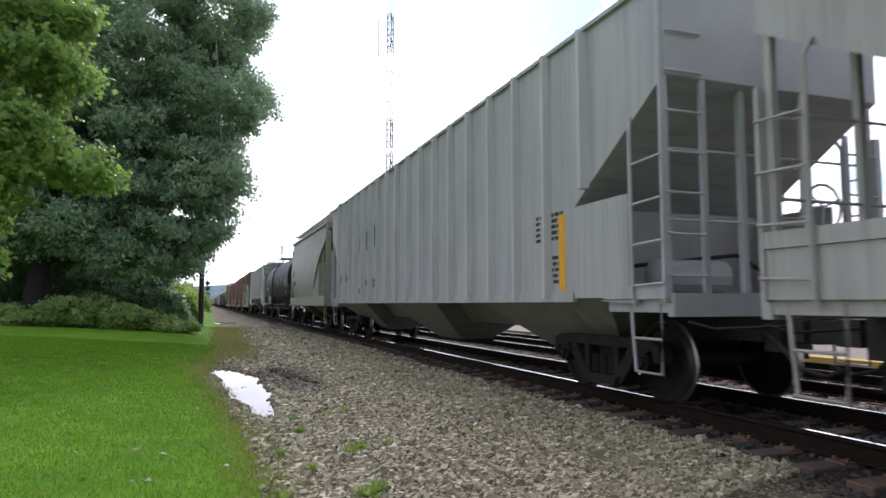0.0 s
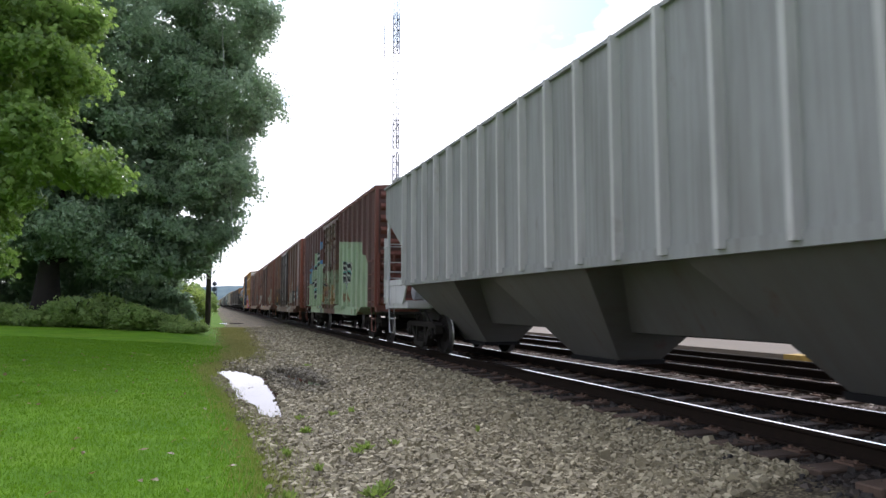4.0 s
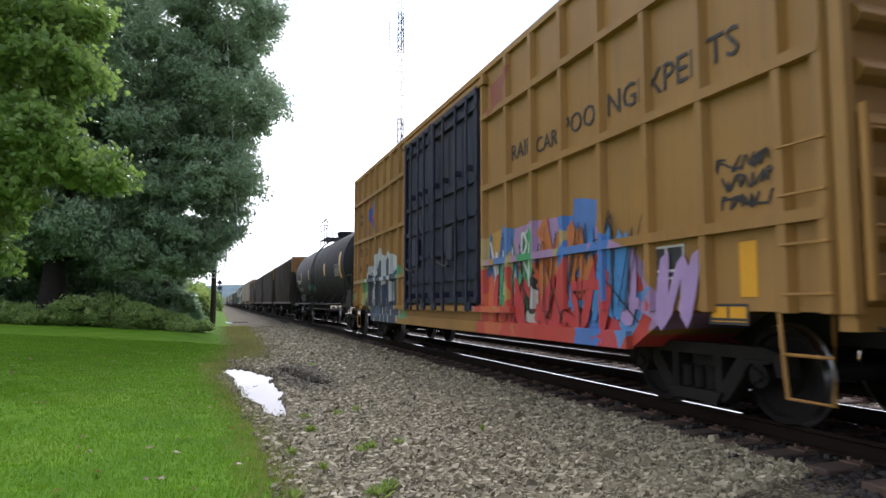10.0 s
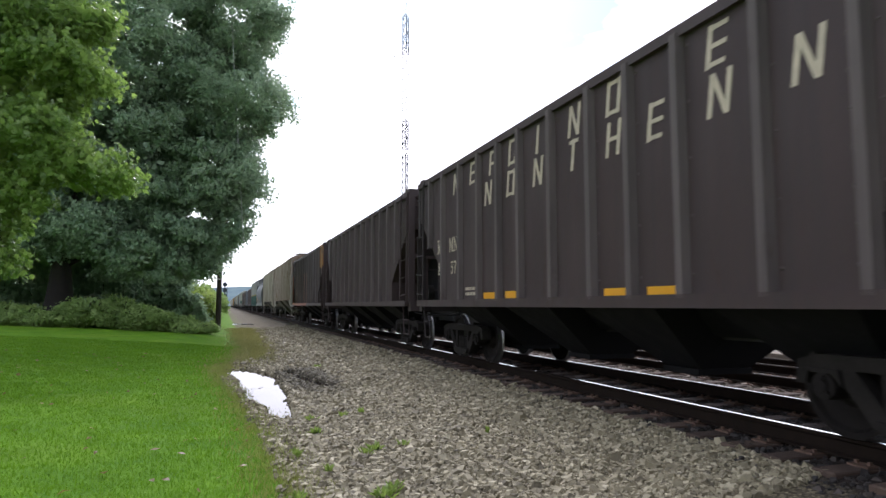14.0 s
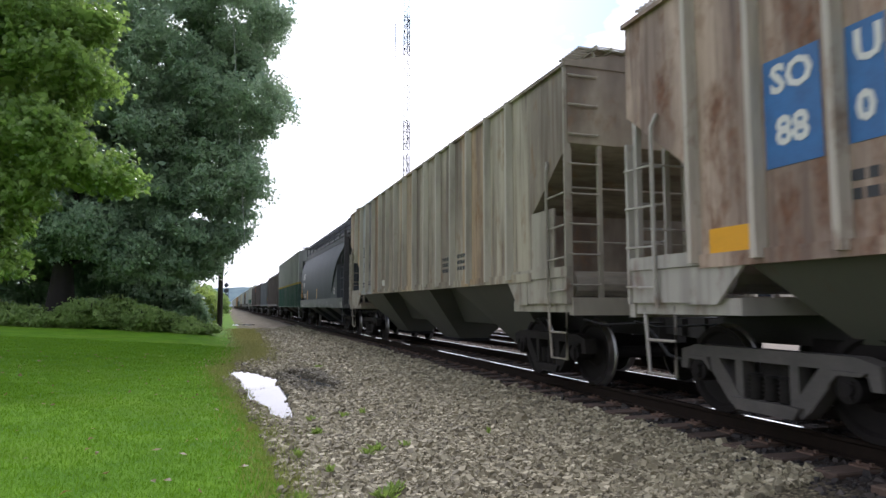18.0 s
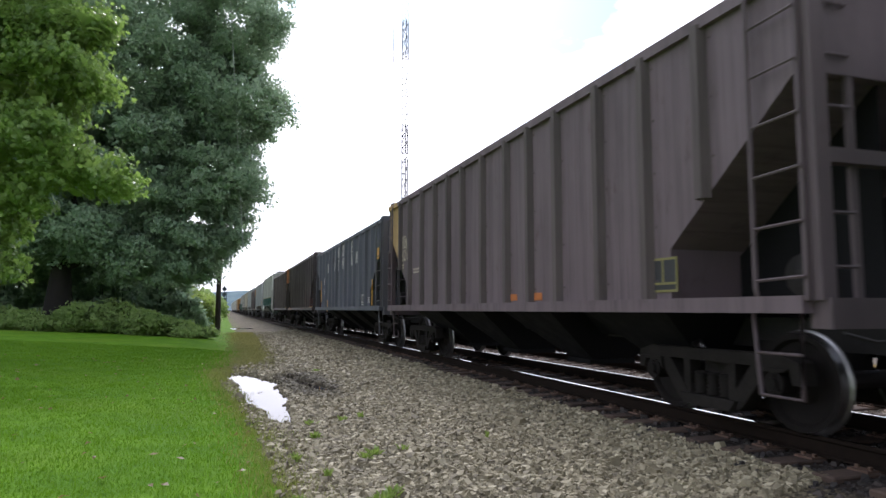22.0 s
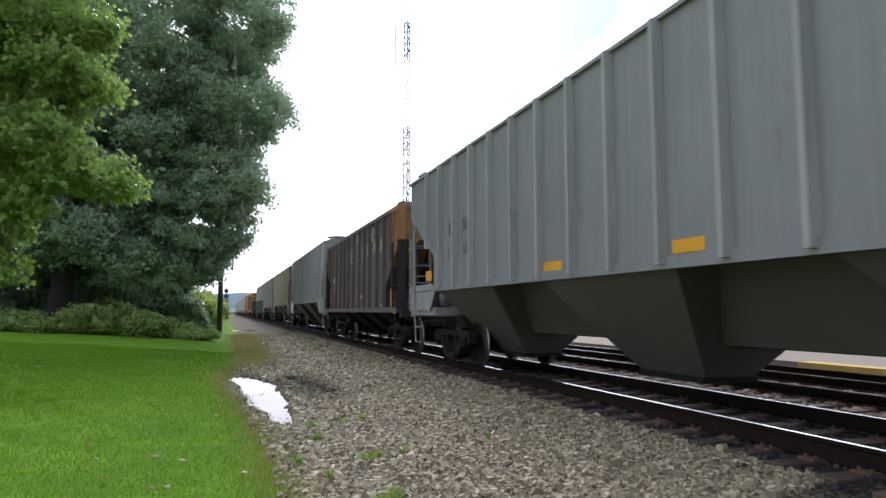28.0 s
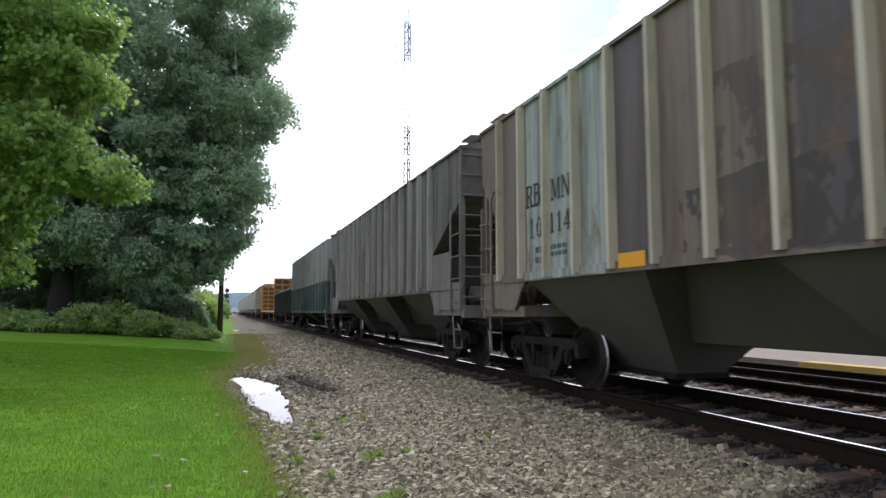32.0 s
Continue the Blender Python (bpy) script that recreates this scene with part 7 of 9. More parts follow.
OCHRE = (0.37, 0.195, 0.05)
RED, BLUE, GREEN = (0.55, 0.06, 0.05), (0.05, 0.2, 0.55), (0.05, 0.35, 0.14)
LILAC = (0.38, 0.24, 0.42)
NAVY = (0.03, 0.06, 0.11)
PALE = (0.55, 0.6, 0.6)
sk = paint("ochre_paint", OCHRE, 0.08, 0.25, (0.2, 0.12, 0.05), seed=10.0, layers=[
    ("poly", [(-2.1, 2.2), (-2.9, 2.45), (-4.2, 2.35), (-6.0, 2.45), (-6.6, 1.75), (-7.9, 1.2), (-7.2, 0.85), (-2.0, 0.8)], [LILAC, LILAC, (0.45, 0.35, 0.15), LILAC, BLUE], 1.6),
    ("poly", [(-2.2, 1.7), (-6.4, 1.75), (-7.0, 1.1), (-6.7, 0.6), (-2.0, 0.6)], [RED, RED, (0.6, 0.14, 0.06), RED, (0.55, 0.05, 0.08), BLUE, RED], 1.5),
    ("poly", [(-2.5, 2.3), (-3.0, 2.35), (-3.4, 1.2), (-2.9, 1.0)], (0.5, 0.28, 0.06)), ("poly", [(-3.0, 2.4), (-3.5, 2.3), (-3.1, 1.3), (-2.7, 1.4)], (0.08, 0.22, 0.5)), ("poly", [(-3.7, 2.2), (-4.2, 2.3), (-4.3, 0.85), (-3.8, 0.85)], [(0.5, 0.5, 0.45), GREEN, (0.5, 0.42, 0.06), INK], 3.0),
    ("poly", [(-5.3, 2.5), (-5.9, 2.4), (-5.7, 1.4), (-5.2, 1.5)], BLUE), ("poly", [(-6.2, 1.2), (-7.0, 1.3), (-6.4, 0.6)], (0.1, 0.3, 0.6)),
    ("poly", [(9.1, 1.5), (7.8, 1.9), (3.4, 2.1), (2.8, 1.3), (2.7, 0.75), (9.2, 0.7)], [(0.08, 0.35, 0.14), OCHRE, (0.3, 0.42, 0.12), (0.1, 0.4, 0.2)], 1.8),
    ("poly", [(7.83, 1.43), (7.22, 1.53), (7.09, 0.7), (7.73, 0.7)], (0.42, 0.5, 0.22)), ("poly", [(5.73, 2.52), (5.49, 2.85), (5.29, 2.73), (5.36, 2.29)], GREEN), ("poly", [(4.73, 2.52), (4.54, 2.62), (4.34, 2.49), (4.36, 2.1)], GREEN),
    ("poly", [(7.5, 2.0), (7.2, 2.25), (6.4, 2.25), (5.9, 1.94), (5.95, 0.65), (6.85, 0.6)], PALE), ("poly", [(6.2, 2.4), (5.83, 2.75), (5.2, 2.65), (4.9, 2.17), (5.0, 0.65), (6.25, 0.59)], PALE), ("poly", [(5.1, 2.38), (4.78, 2.58), (3.6, 2.3), (3.5, 0.65), (5.08, 0.62)], PALE),
    ("poly", [(7.2, 1.75), (6.9, 2.0), (6.15, 1.85), (6.2, 0.55), (6.9, 0.55)], NAVY), ("poly", [(6.0, 2.15), (5.75, 2.4), (5.42, 2.3), (5.38, 0.55), (6.05, 0.55)], NAVY), ("poly", [(5.32, 1.6), (4.95, 1.65), (4.95, 0.55), (5.32, 0.55)], NAVY), ("poly", [(5.0, 2.3), (4.85, 2.42), (4.62, 2.3), (4.48, 0.55), (4.9, 0.55)], NAVY), ("poly", [(4.3, 1.9), (3.6, 2.1), (3.6, 0.55), (4.42, 0.55)], NAVY),
    ("poly", [(6.75, 1.5), (6.5, 1.6), (6.4, 1.2), (6.65, 1.1)], PALE), ("poly", [(5.62, 1.7), (5.42, 1.75), (5.4, 1.15), (5.6, 1.1)], PALE), ("poly", [(4.45, 1.75), (4.1, 1.7), (4.05, 1.2), (4.4, 1.15)], PALE), ("poly", [(6.3, 0.95), (5.7, 1.2), (5.75, 0.75), (6.3, 0.7)], (0.05, 0.14, 0.24)),
    ("poly", [(7.53, 4.33), (7.3, 4.35), (6.66, 3.71), (6.87, 3.64)], RED), ("poly", [(6.86, 3.85), (6.33, 3.66), (6.34, 3.45), (6.86, 3.6)], RED), ("poly", [(7.55, 3.33), (7.33, 3.26), (6.3, 4.2), (6.55, 4.27)], (0.06, 0.12, 0.42)), ("poly", [(6.95, 3.75), (6.74, 3.72), (6.38, 3.34), (6.54, 3.25)], (0.06, 0.12, 0.42)),
    ("poly", [(-2.5, 4.9), (-3.4, 5.0), (-3.2, 4.5), (-2.6, 4.3)], (0.3, 0.08, 0.05))])
dk = paint("black_door_paint", (0.02, 0.024, 0.05), 0.05, 0.2, seed=10.5)
c9 = place(box_car(9, 18.6, sk, paint("ochre_end", (0.42, 0.22, 0.05), 0.1, 0.2, seed=11.0), "tall ochre-yellow box car with black doors and bright graffiti", 5.27, 0.64, ((-2.15, 0.55), (0.6, 2.65)), 7, 2.2, dk, (1.82, 3.12, 4.38), post_ys=(-9.15, -8.75, -7.82, -6.96, -6.05, -5.11, -4.2, -3.3, -2.3, 2.8, 3.45, 4.3, 5.16, 6.07, 6.9, 7.71, 8.6, 9.15)), -80.1, -61.5)

part("end_plate", Box(-1.45, 1.45, -9.44, -9.4, 4.72, 5.2), WHITE, c9, "white painted warning panel")
sk = paint("tank_black_b", (0.018, 0.018, 0.022), 0.03, 0.2, (0.04, 0.04, 0.042), 0.62, seed=12.0, gloss=0.2)
c10 = place(tank_car(10, 17.1, sk, "black tank car with yellow marks and a railed platform", -0.33), -60.0, -42.9)


def coal_skin(name, tone, seed, patches=()):
    return paint(name, tone, 0.25, 0.35, (0.035, 0.03, 0.03), 0.62, patches, (0.085, 0.05, 0.04), seed, 0.35)


DARK = (0.056, 0.037, 0.035)
TAN = (0.42, 0.22, 0.085)
STRAW = (0.55, 0.36, 0.13)
ORANGE = (0.33, 0.10, 0.05)
c11 = place(open_hopper(11, 13.6, coal_skin("coal_black_a", DARK, 13.0, [(-6.9, -6.0, 2.9, 4.0, TAN, 0.06), (6.3, 6.9, 1.2, 1.6, STRAW)]), "coal-black ribbed open hopper car with a tan end", end_mat=coal_skin("coal_end_a", (0.036, 0.028, 0.027), 13.5, [(-7.1, -6.5, 3.1, 4.1, TAN, 0.05)])), -41.2, -27.6)
c12 = place(open_hopper(12, 13.3, coal_skin("coal_black_b", DARK, 14.0, [(-6.75, -5.6, 2.7, 4.0, TAN, 0.08)]), "coal-black ribbed open hopper car with slanted pale letters", end_mat=coal_skin("coal_end_b", (0.036, 0.028, 0.027), 14.5, [(-7, -6.4, 3.1, 4.1, TAN, 0.05)])), -26.2, -12.9)
c13 = place(open_hopper(13, 13.8, coal_skin("coal_black_c", DARK, 15.0), "coal-black ribbed open hopper car with a dull steel end"), -11.9, 1.9)
c14 = place(open_hopper(14, 13.8, coal_skin("coal_black_d", DARK, 16.0, [(-1.0, 6.6, 1.1, 2.95, ORANGE, 0.15), (-6.9, -6.0, 2.9, 4.0, TAN, 0.06)]), "coal-black open hopper car patched with orange primer"), 3.1, 16.9)

sk = paint("rusty_tan_paint", (0.47, 0.35, 0.265), 0.62, 0.74, (0.10, 0.062, 0.05), 0.6, [], (0.20, 0.095, 0.055), 17.0)
c15 = place(covered_hopper(15, 16.2, sk, paint("rusty_tan_ribs", (0.50, 0.44, 0.37), 0.45, 0.35, seed=17.3, rust_color=(0.24, 0.14, 0.09)), paint("shaded_olive_belly", (0.10, 0.105, 0.08), 0.2, 0.4, seed=17.5), paint("whitish_end", (0.42, 0.39, 0.34), 0.35, 0.4, seed=17.7), "rust-streaked tan covered hopper car with blue number panels", 4.38, 1.56, 18, 1.2, 3.3, 2.4, 3, 1.5, 0.11, True, 6.95, 0.0, simple("grey_truck_steel", (0.075, 0.068, 0.06), 0.75, 0, 0.4, 4), (0.95, 2.5, 3.3)), 18.1, 34.3)
sk = paint("cream_paint", (0.43, 0.385, 0.285), 0.4, 0.74, (0.085, 0.055, 0.04), 0.55, [(5.95, 8.3, 1.5, 4.5, (0.41, 0.30, 0.18), 0.04), (4.2, 5.95, 1.5, 4.5, (0.36, 0.385, 0.37), 0.03), (3.3, 4.2, 1.5, 4.5, (0.41, 0.27, 0.15), 0.04), (-0.4, 0.9, 1.5, 4.5, (0.41, 0.31, 0.19), 0.08), (-5.2, -4.0, 1.5, 4.5, (0.40, 0.28, 0.16), 0.06)], (0.27, 0.15, 0.07), 18.0)
c16 = place(covered_hopper(16, 16.4, sk, paint("cream_ribs", (0.50, 0.465, 0.37), 0.15, 0.35, seed=18.3), paint("shaded_belly_b", (0.085, 0.09, 0.075), 0.15, 0.3, seed=18.5), paint("cream_end", (0.36, 0.33, 0.26), 0.4, 0.5, seed=18.6), "cream covered hopper car with rusty streaks and a repainted panel", 4.45, 1.56, 15, 1.9, 3.35, 2.3, 3, 1.5, 0.11, True, 6.6, 0.27, TRUCK, (1.1, 2.5, 3.35)), 35.7, 52.1)
sk = paint("slate_paint", (0.056, 0.067, 0.074), 0.02, 0.1, (0.09, 0.09, 0.09), 0.6, [], seed=19.0, gloss=0.25)
sl = paint("slate_sill", (0.09, 0.094, 0.092), 0.03, 0.2, (0.05, 0.05, 0.05), 0.5, [("flake", -7.6, 7.6, 0.85, 1.3, (0.45, 0.45, 0.42), 0.60, 4.0)], seed=19.5)
c17 = place(curved_hopper(17, 15.2, sk, sl, paint("slate_belly", (0.02, 0.032, 0.034), 0.05, 0.2), paint("slate_end", (0.04, 0.045, 0.052), 0.05, 0.2), "dark slate covered hopper car with curved sides and a chipped sill", 4.12, 3), 53.4, 68.6)
PINE = (0.03, 0.105, 0.085)
sk = paint("white_green_paint", (0.40, 0.405, 0.39), 0.05, 0.3, (0.2, 0.2, 0.2), 0.5, [(-9, 9, 0.9, 2.52, PINE), (-9, 9, 2.5, 2.62, (0.45, 0.32, 0.04))], seed=20.0)
c18 = place(covered_hopper(18, 16.1, sk, sk, STEEL, sk, "white over green covered hopper car with a yellow line", 4.52, 1.1, 16, 1.0, 3.5, 1.6, 3, 1.8, 0.16, False, 7.285, 0.195), 69.9, 86.0)
c19 = place(open_hopper(19, 13.9, coal_skin("maroon_black", (0.17, 0.13, 0.14), 21.0, [(6.0, 6.95, 2.3, 4.0, STRAW, 0.03)]), "dark maroon ribbed open hopper car", end_mat=coal_skin("maroon_end", (0.13, 0.10, 0.105), 21.5)), 87.1, 101.0)
c20 = place(open_hopper(20, 14.2, coal_skin("blue_black", (0.11, 0.12, 0.142), 22.0), "blue-black ribbed open hopper car with white letters", 3.75, rib_mat=coal_skin("blue_black_ribs", (0.15, 0.16, 0.185), 22.4), end_mat=coal_skin("blue_black_end", (0.13, 0.13, 0.14), 22.7)), 101.9, 116.1)
c21 = place(open_hopper(21, 13.5, coal_skin("coal_black_e", (0.095, 0.066, 0.062), 23.0, [(5.75, 6.9, 1.9, 4.0, STRAW, 0.04), (3.6, 6.4, 1.1, 2.5, (0.20, 0.07, 0.045), 0.08), (-5.0, -1.5, 1.2, 2.3, (0.13, 0.045, 0.035), 0.15)]), "coal-black open hopper car with a maroon number patch", end_mat=coal_skin("coal_end_e", (0.05, 0.04, 0.04), 23.5, [(6.55, 7.2, 2.9, 4.1, STRAW, 0.03)])), 117.2, 130.7)
c22 = place(open_hopper(22, 13.6, coal_skin("coal_black_f", (0.108, 0.082, 0.082), 24.0, [(-6.9, -5.8, 2.5, 4.0, TAN, 0.08)]), "coal-black open hopper car with a tan end", end_mat=coal_skin("coal_end_f", (0.036, 0.028, 0.027), 24.5, [(-7.1, -6.4, 3.0, 4.1, (0.45, 0.17, 0.07), 0.05)])), 131.8, 145.4)
sk = paint("pale_green_paint", (0.47, 0.48, 0.43), 0.08, 0.3, (0.15, 0.14, 0.11), 0.5, [(-9, 9, 1.0, 2.3, PINE), (-9, 9, 2.28, 2.36, (0.5, 0.47, 0.3))], seed=25.0)
c23 = place(covered_hopper(23, 15.8, sk, sk, paint("pine_belly", (0.02, 0.055, 0.045), 0.1, 0.3), paint("pale_end_g", (0.48, 0.48, 0.45), 0.1, 0.3), "pale covered hopper car with a green lower half", 4.4, 1.6, 14), 146.7, 162.5)
GREYG = (0.25, 0.265, 0.265)
sk = paint("grey_paint_g", GREYG, 0.06, 0.3, (0.17, 0.17, 0.17), 0.5, seed=26.0)
c24 = place(covered_hopper(24, 17.1, sk, paint("grey_ribs_g", (0.37, 0.385, 0.38), 0.03, 0.15, seed=26.3), paint("shaded_olive_belly_g", (0.085, 0.09, 0.075), 0.08, 0.3), paint("pale_end_h", (0.36, 0.37, 0.36), 0.12, 0.3, seed=26.6), "grey covered hopper car with pale end ladders", 4.28, 1.64, 15, 1.9, 3.4, 2.35, 3, 1.85, 0.11, True, 6.6, 0.4), 163.7, 180.8)
c25 = place(open_hopper(25, 13.1, coal_skin("coal_black_g", (0.135, 0.108, 0.115), 27.0, [(-6.6, -5.6, 2.2, 4.0, (0.36, 0.20, 0.10), 0.08), (5.8, 6.6, 2.6, 4.0, ORANGE, 0.1)]), "coal-black open hopper car with a tan and orange end", end_mat=coal_skin("coal_end_g", (0.036, 0.028, 0.027), 27.5, [(-7, -6, 3.0, 4.1, TAN, 0.05), (6, 7, 2.9, 4.1, ORANGE, 0.1)])), 181.9, 195.0)
sk = paint("sage_paint", (0.255, 0.29, 0.28), 0.03, 0.18, (0.2, 0.2, 0.2), 0.5, seed=28.0)
c26 = place(covered_hopper(26, 16.1, sk, paint("sage_ribs", (0.39, 0.415, 0.405), 0.02, 0.1), paint("shaded_olive_belly_h", (0.08, 0.083, 0.068), 0.05, 0.25), paint("pale_end_i", (0.42, 0.43, 0.42), 0.1, 0.3, seed=28.5), "clean grey-green covered hopper car with dark letters", 4.4, 1.66, 17, 1.9, 3.4, 2.35, 3, 1.85, 0.11, False, 6.43, 0.0, TRUCK, (1.0, 2.5, 3.35)), 196.1, 212.2)
SOOT = (0.05, 0.044, 0.042)
sk = paint("dirty_brown_paint", (0.185, 0.15, 0.122), 0.5, 0.6, (0.055, 0.045, 0.04), 0.6, [(3.95, 6.2, 1.6, 4.4, (0.34, 0.39, 0.37), 0.03), (3.02, 3.95, 1.6, 4.4, (0.10, 0.085, 0.092), 0.03), (0.55, 1.1, 1.6, 4.4, (0.09, 0.078, 0.08), 0.06), (-1.6, 0.5, 1.6, 4.4, (0.26, 0.19, 0.135), 0.08), (-4.6, -3.3, 1.6, 4.4, (0.10, 0.08, 0.075), 0.06), ("flake", -7.0, 3.0, 1.6, 2.35, SOOT, 0.50, 1.5), ("flake", -7.0, 2.2, 1.6, 3.4, (0.085, 0.07, 0.058), 0.56, 1.8)], (0.20, 0.125, 0.08), 29.0)
c27 = place(covered_hopper(27, 16.1, sk, paint("dirty_cream_ribs", (0.52, 0.47, 0.36), 0.25, 0.4, seed=29.3), paint("shaded_belly_c", (0.085, 0.085, 0.075), 0.2, 0.4), paint("dirty_end", (0.20, 0.17, 0.14), 0.5, 0.5, seed=29.6), "soot-brown covered hopper car with pale ribs and a pale blue panel", 4.35, 1.65, 18, 0.95, 3.4, 2.3, 3, 1.45, 0.11, True, 7.15), 213.3, 229.4)
sk = paint("dirty_grey_paint", (0.17, 0.158, 0.148), 0.4, 0.75, (0.045, 0.04, 0.037), 0.6, [], (0.11, 0.08, 0.065), 30.0)
c28 = place(covered_hopper(28, 16.9, sk, paint("dirty_ribs_b", (0.42, 0.40, 0.365), 0.3, 0.5, seed=30.3), paint("shaded_belly_d", (0.05, 0.05, 0.045), 0.2, 0.4), paint("dirty_end_b", (0.2, 0.19, 0.18), 0.4, 0.5, seed=30.6), "soot-grey covered hopper car with pale ribs", 4.38, 1.6, 16, 2.0, 3.4, 2.35, 3), 230.5, 247.4)
sk = paint("white_green_paint_b", (0.40, 0.40, 0.38), 0.1, 0.4, (0.15, 0.15, 0.14), 0.5, [(-9, 9, 0.9, 2.52, (0.03, 0.075, 0.065))], seed=31.0)
c29 = place(covered_hopper(29, 16.9, sk, sk, STEEL, sk, "white over dark green covered hopper car", 4.4, 1.1, 15, 1.0, 3.5, 1.6, 3, 1.8, 0.16, False), 248.8, 265.7)
place(gondola(30, 15.5, coal_skin("coal_black_h", (0.03, 0.03, 0.032), 32.0), "low black gondola car"), 267.0, 282.5)
place(centerbeam_car(31, 22.0, paint("yellow_beam_paint", (0.5, 0.27, 0.06), 0.15, 0.3, seed=33.0), "yellow centerbeam flat car with slatted bulkheads"), 284.0, 306.0)
sk = paint("far_tan_paint", (0.40, 0.30, 0.22), 0.3, 0.4, seed=34.0)
place(covered_hopper(32, 17.0, sk, sk, STEEL, sk, "tan covered hopper car far down the train", 4.4, 1.5, 15), 307.5, 324.5)
sk = paint("far_white_paint", (0.55, 0.54, 0.51), 0.1, 0.3, seed=35.0)
proto = place(covered_hopper(33, 17.0, sk, sk, paint("far_belly", (0.25, 0.25, 0.22), 0.1, 0.3), sk, "off-white covered hopper car far down the train", 4.4, 1.5, 15), 326.0, 343.0)
s0 = 344.5
for k in range(7):
    place(copy_thing(proto, Matrix.Identity(4)), s0, s0 + 17.0)
    s0 += 18.5

# ---------------------------------------------------------------- small marks
OCHRESTRIP = simple("dusty_reflector", (0.36, 0.19, 0.06), 0.6, 0, 0.2, 5)
GREYINK = simple("faded_grey_ink", (0.30, 0.30, 0.30), 0.6, 0, 0.2, 9)
DKPATCH = simple("dark_ink", (0.035, 0.035, 0.038), 0.6, 0, 0.25, 9)
TANPATCH = simple("tan_patch", (0.36, 0.36, 0.29), 0.6, 0, 0.1, 9)
BRPATCH = simple("brown_patch", (0.13, 0.055, 0.045), 0.6, 0, 0.15, 9)
SLATE = simple("slate_patch", (0.04, 0.044, 0.05), 0.5, 0, 0.15, 9)
PANELBLUE = simple("panel_blue", (0.03, 0.13, 0.32), 0.55, 0, 0.25, 5)
GREENGREY = simple("green_ink", (0.045, 0.10, 0.09), 0.6, 0, 0.2, 9)
OLIVE = simple("olive_ink", (0.22, 0.20, 0.07), 0.6, 0, 0.2, 9)
ORANGEP = simple("orange_reflector", (0.50, 0.16, 0.04), 0.5, 0, 0.15, 9)
REDSIGN = simple("red_placard", (0.5, 0.05, 0.05), 0.5, 0, 0.1, 9)

FADED = simple("faded_olive_spray", (0.055, 0.062, 0.03), 0.7, 0, 0.5, 3)
SPRAYBLUE = simple("spray_blue", (0.06, 0.24, 0.52), 0.5, 0, 0.15, 4)
SPRAYTEAL = simple("spray_teal", (0.04, 0.20, 0.19), 0.6, 0, 0.35, 4)
SPRAYGREEN = simple("spray_green", (0.06, 0.36, 0.15), 0.5, 0, 0.15, 4)
SPRAYLILAC = simple("spray_lilac", (0.42, 0.28, 0.50), 0.5, 0, 0.15, 4)


def outline_letter_set(car):
    """Hollow black capitals sprayed panel by panel."""
    for y, z, s, r, t in ((2.78, 3.05, 0.62, 0.0, 0.028), (3.75, 3.0, 0.55, 0.1, 0.03), (4.68, 2.9, 0.5, 0.0, 0.022), (5.62, 2.88, 0.42, 0.0, 0.014), (6.6, 2.85, 0.4, 0.0, 0.012), (7.6, 2.85, 0.36, 0.0, 0.010)):
        bm = bmesh.new()
        for q in ([(-0.32, -0.5), (-0.38, 0.42), (-0.1, 0.52), (0.3, 0.4), (0.36, -0.38), (0.05, -0.52), (-0.32, -0.5)], [(-0.14, -0.28), (-0.2, 0.25), (0.14, 0.22), (0.16, -0.2), (-0.14, -0.28)], [(-0.38, 0.42), (-0.2, 0.25)], [(0.3, 0.4), (0.14, 0.22)]):
            tube(bm, [(0, y - a * s * 0.8, z + b * s) for a, b in q], t, 4)
        for v in bm.verts:
            v.co.x = v.co.x * 0.1 - 1.524
        part("sprayed_letter", bm, BLACK if t > 0.02 else GREYINK, car)


def tank_word(car, text, y, angle, h, r=1.54, zc=2.66):
    c = bpy.data.curves.new("lettering", "FONT")
    c.body, c.size, c.align_x, c.align_y, c.extrude, c.resolution_u = text, h * 1.4, "CENTER", "CENTER", 0.004, 2
    c.materials.append(WHITE)
    o = new("lettering", c)
    o.parent = car
    a = radians(angle)
    o.matrix_basis = Matrix.Translation((-(r + 0.012) * math.cos(a), y, zc + (r + 0.012) * math.sin(a))) @ Matrix.Rotation(a, 4, "Y") @ SIDE
    return o


# ---------------------------------------------------------------- lettering, reflectors and marks on the cars
SLAB_CARS += [c11, c12, c14, c16, c17, c18, c19, c20, c21, c24, c25, c26, c27]
word(c1, '122', 7.67, 1.95, 0.25, 1.52, BLACK, 1.0, 0.006)
word(c1, '380', 6.67, 1.96, 0.24, 1.52, BLACK, 1.0, 0.006)
bars(c1, 7.44, 7.95, 1.46, 1.71, 3, 1.52, GREYINK)
bars(c1, 6.42, 6.93, 1.37, 1.69, 3, 1.52, GREYINK)
plate(c1, 3.62, 4.1, 1.64, 1.86, 1.52, GREYINK, "faded_panel", 0.002), plate(c1, 2.68, 3.2, 1.57, 1.86, 1.52, GREYINK, "faded_panel", 0.002)
bars(c1, 3.66, 4.05, 1.66, 1.82, 3, 1.522, DKPATCH)
bars(c1, 2.73, 3.13, 1.59, 1.82, 3, 1.522, DKPATCH)
bars(c1, 5.51, 5.94, 1.49, 1.69, 3, 1.52, GREYINK)
panel_sign(c1, 4.82, 1.50, 0.33, 0.29, 1.52, WHITE, BLACK)
outline_letter_set(c1)
reflectors(c1, 1.52, [(4.39, 1.46, 0.11, 0.50)], YELLOW)
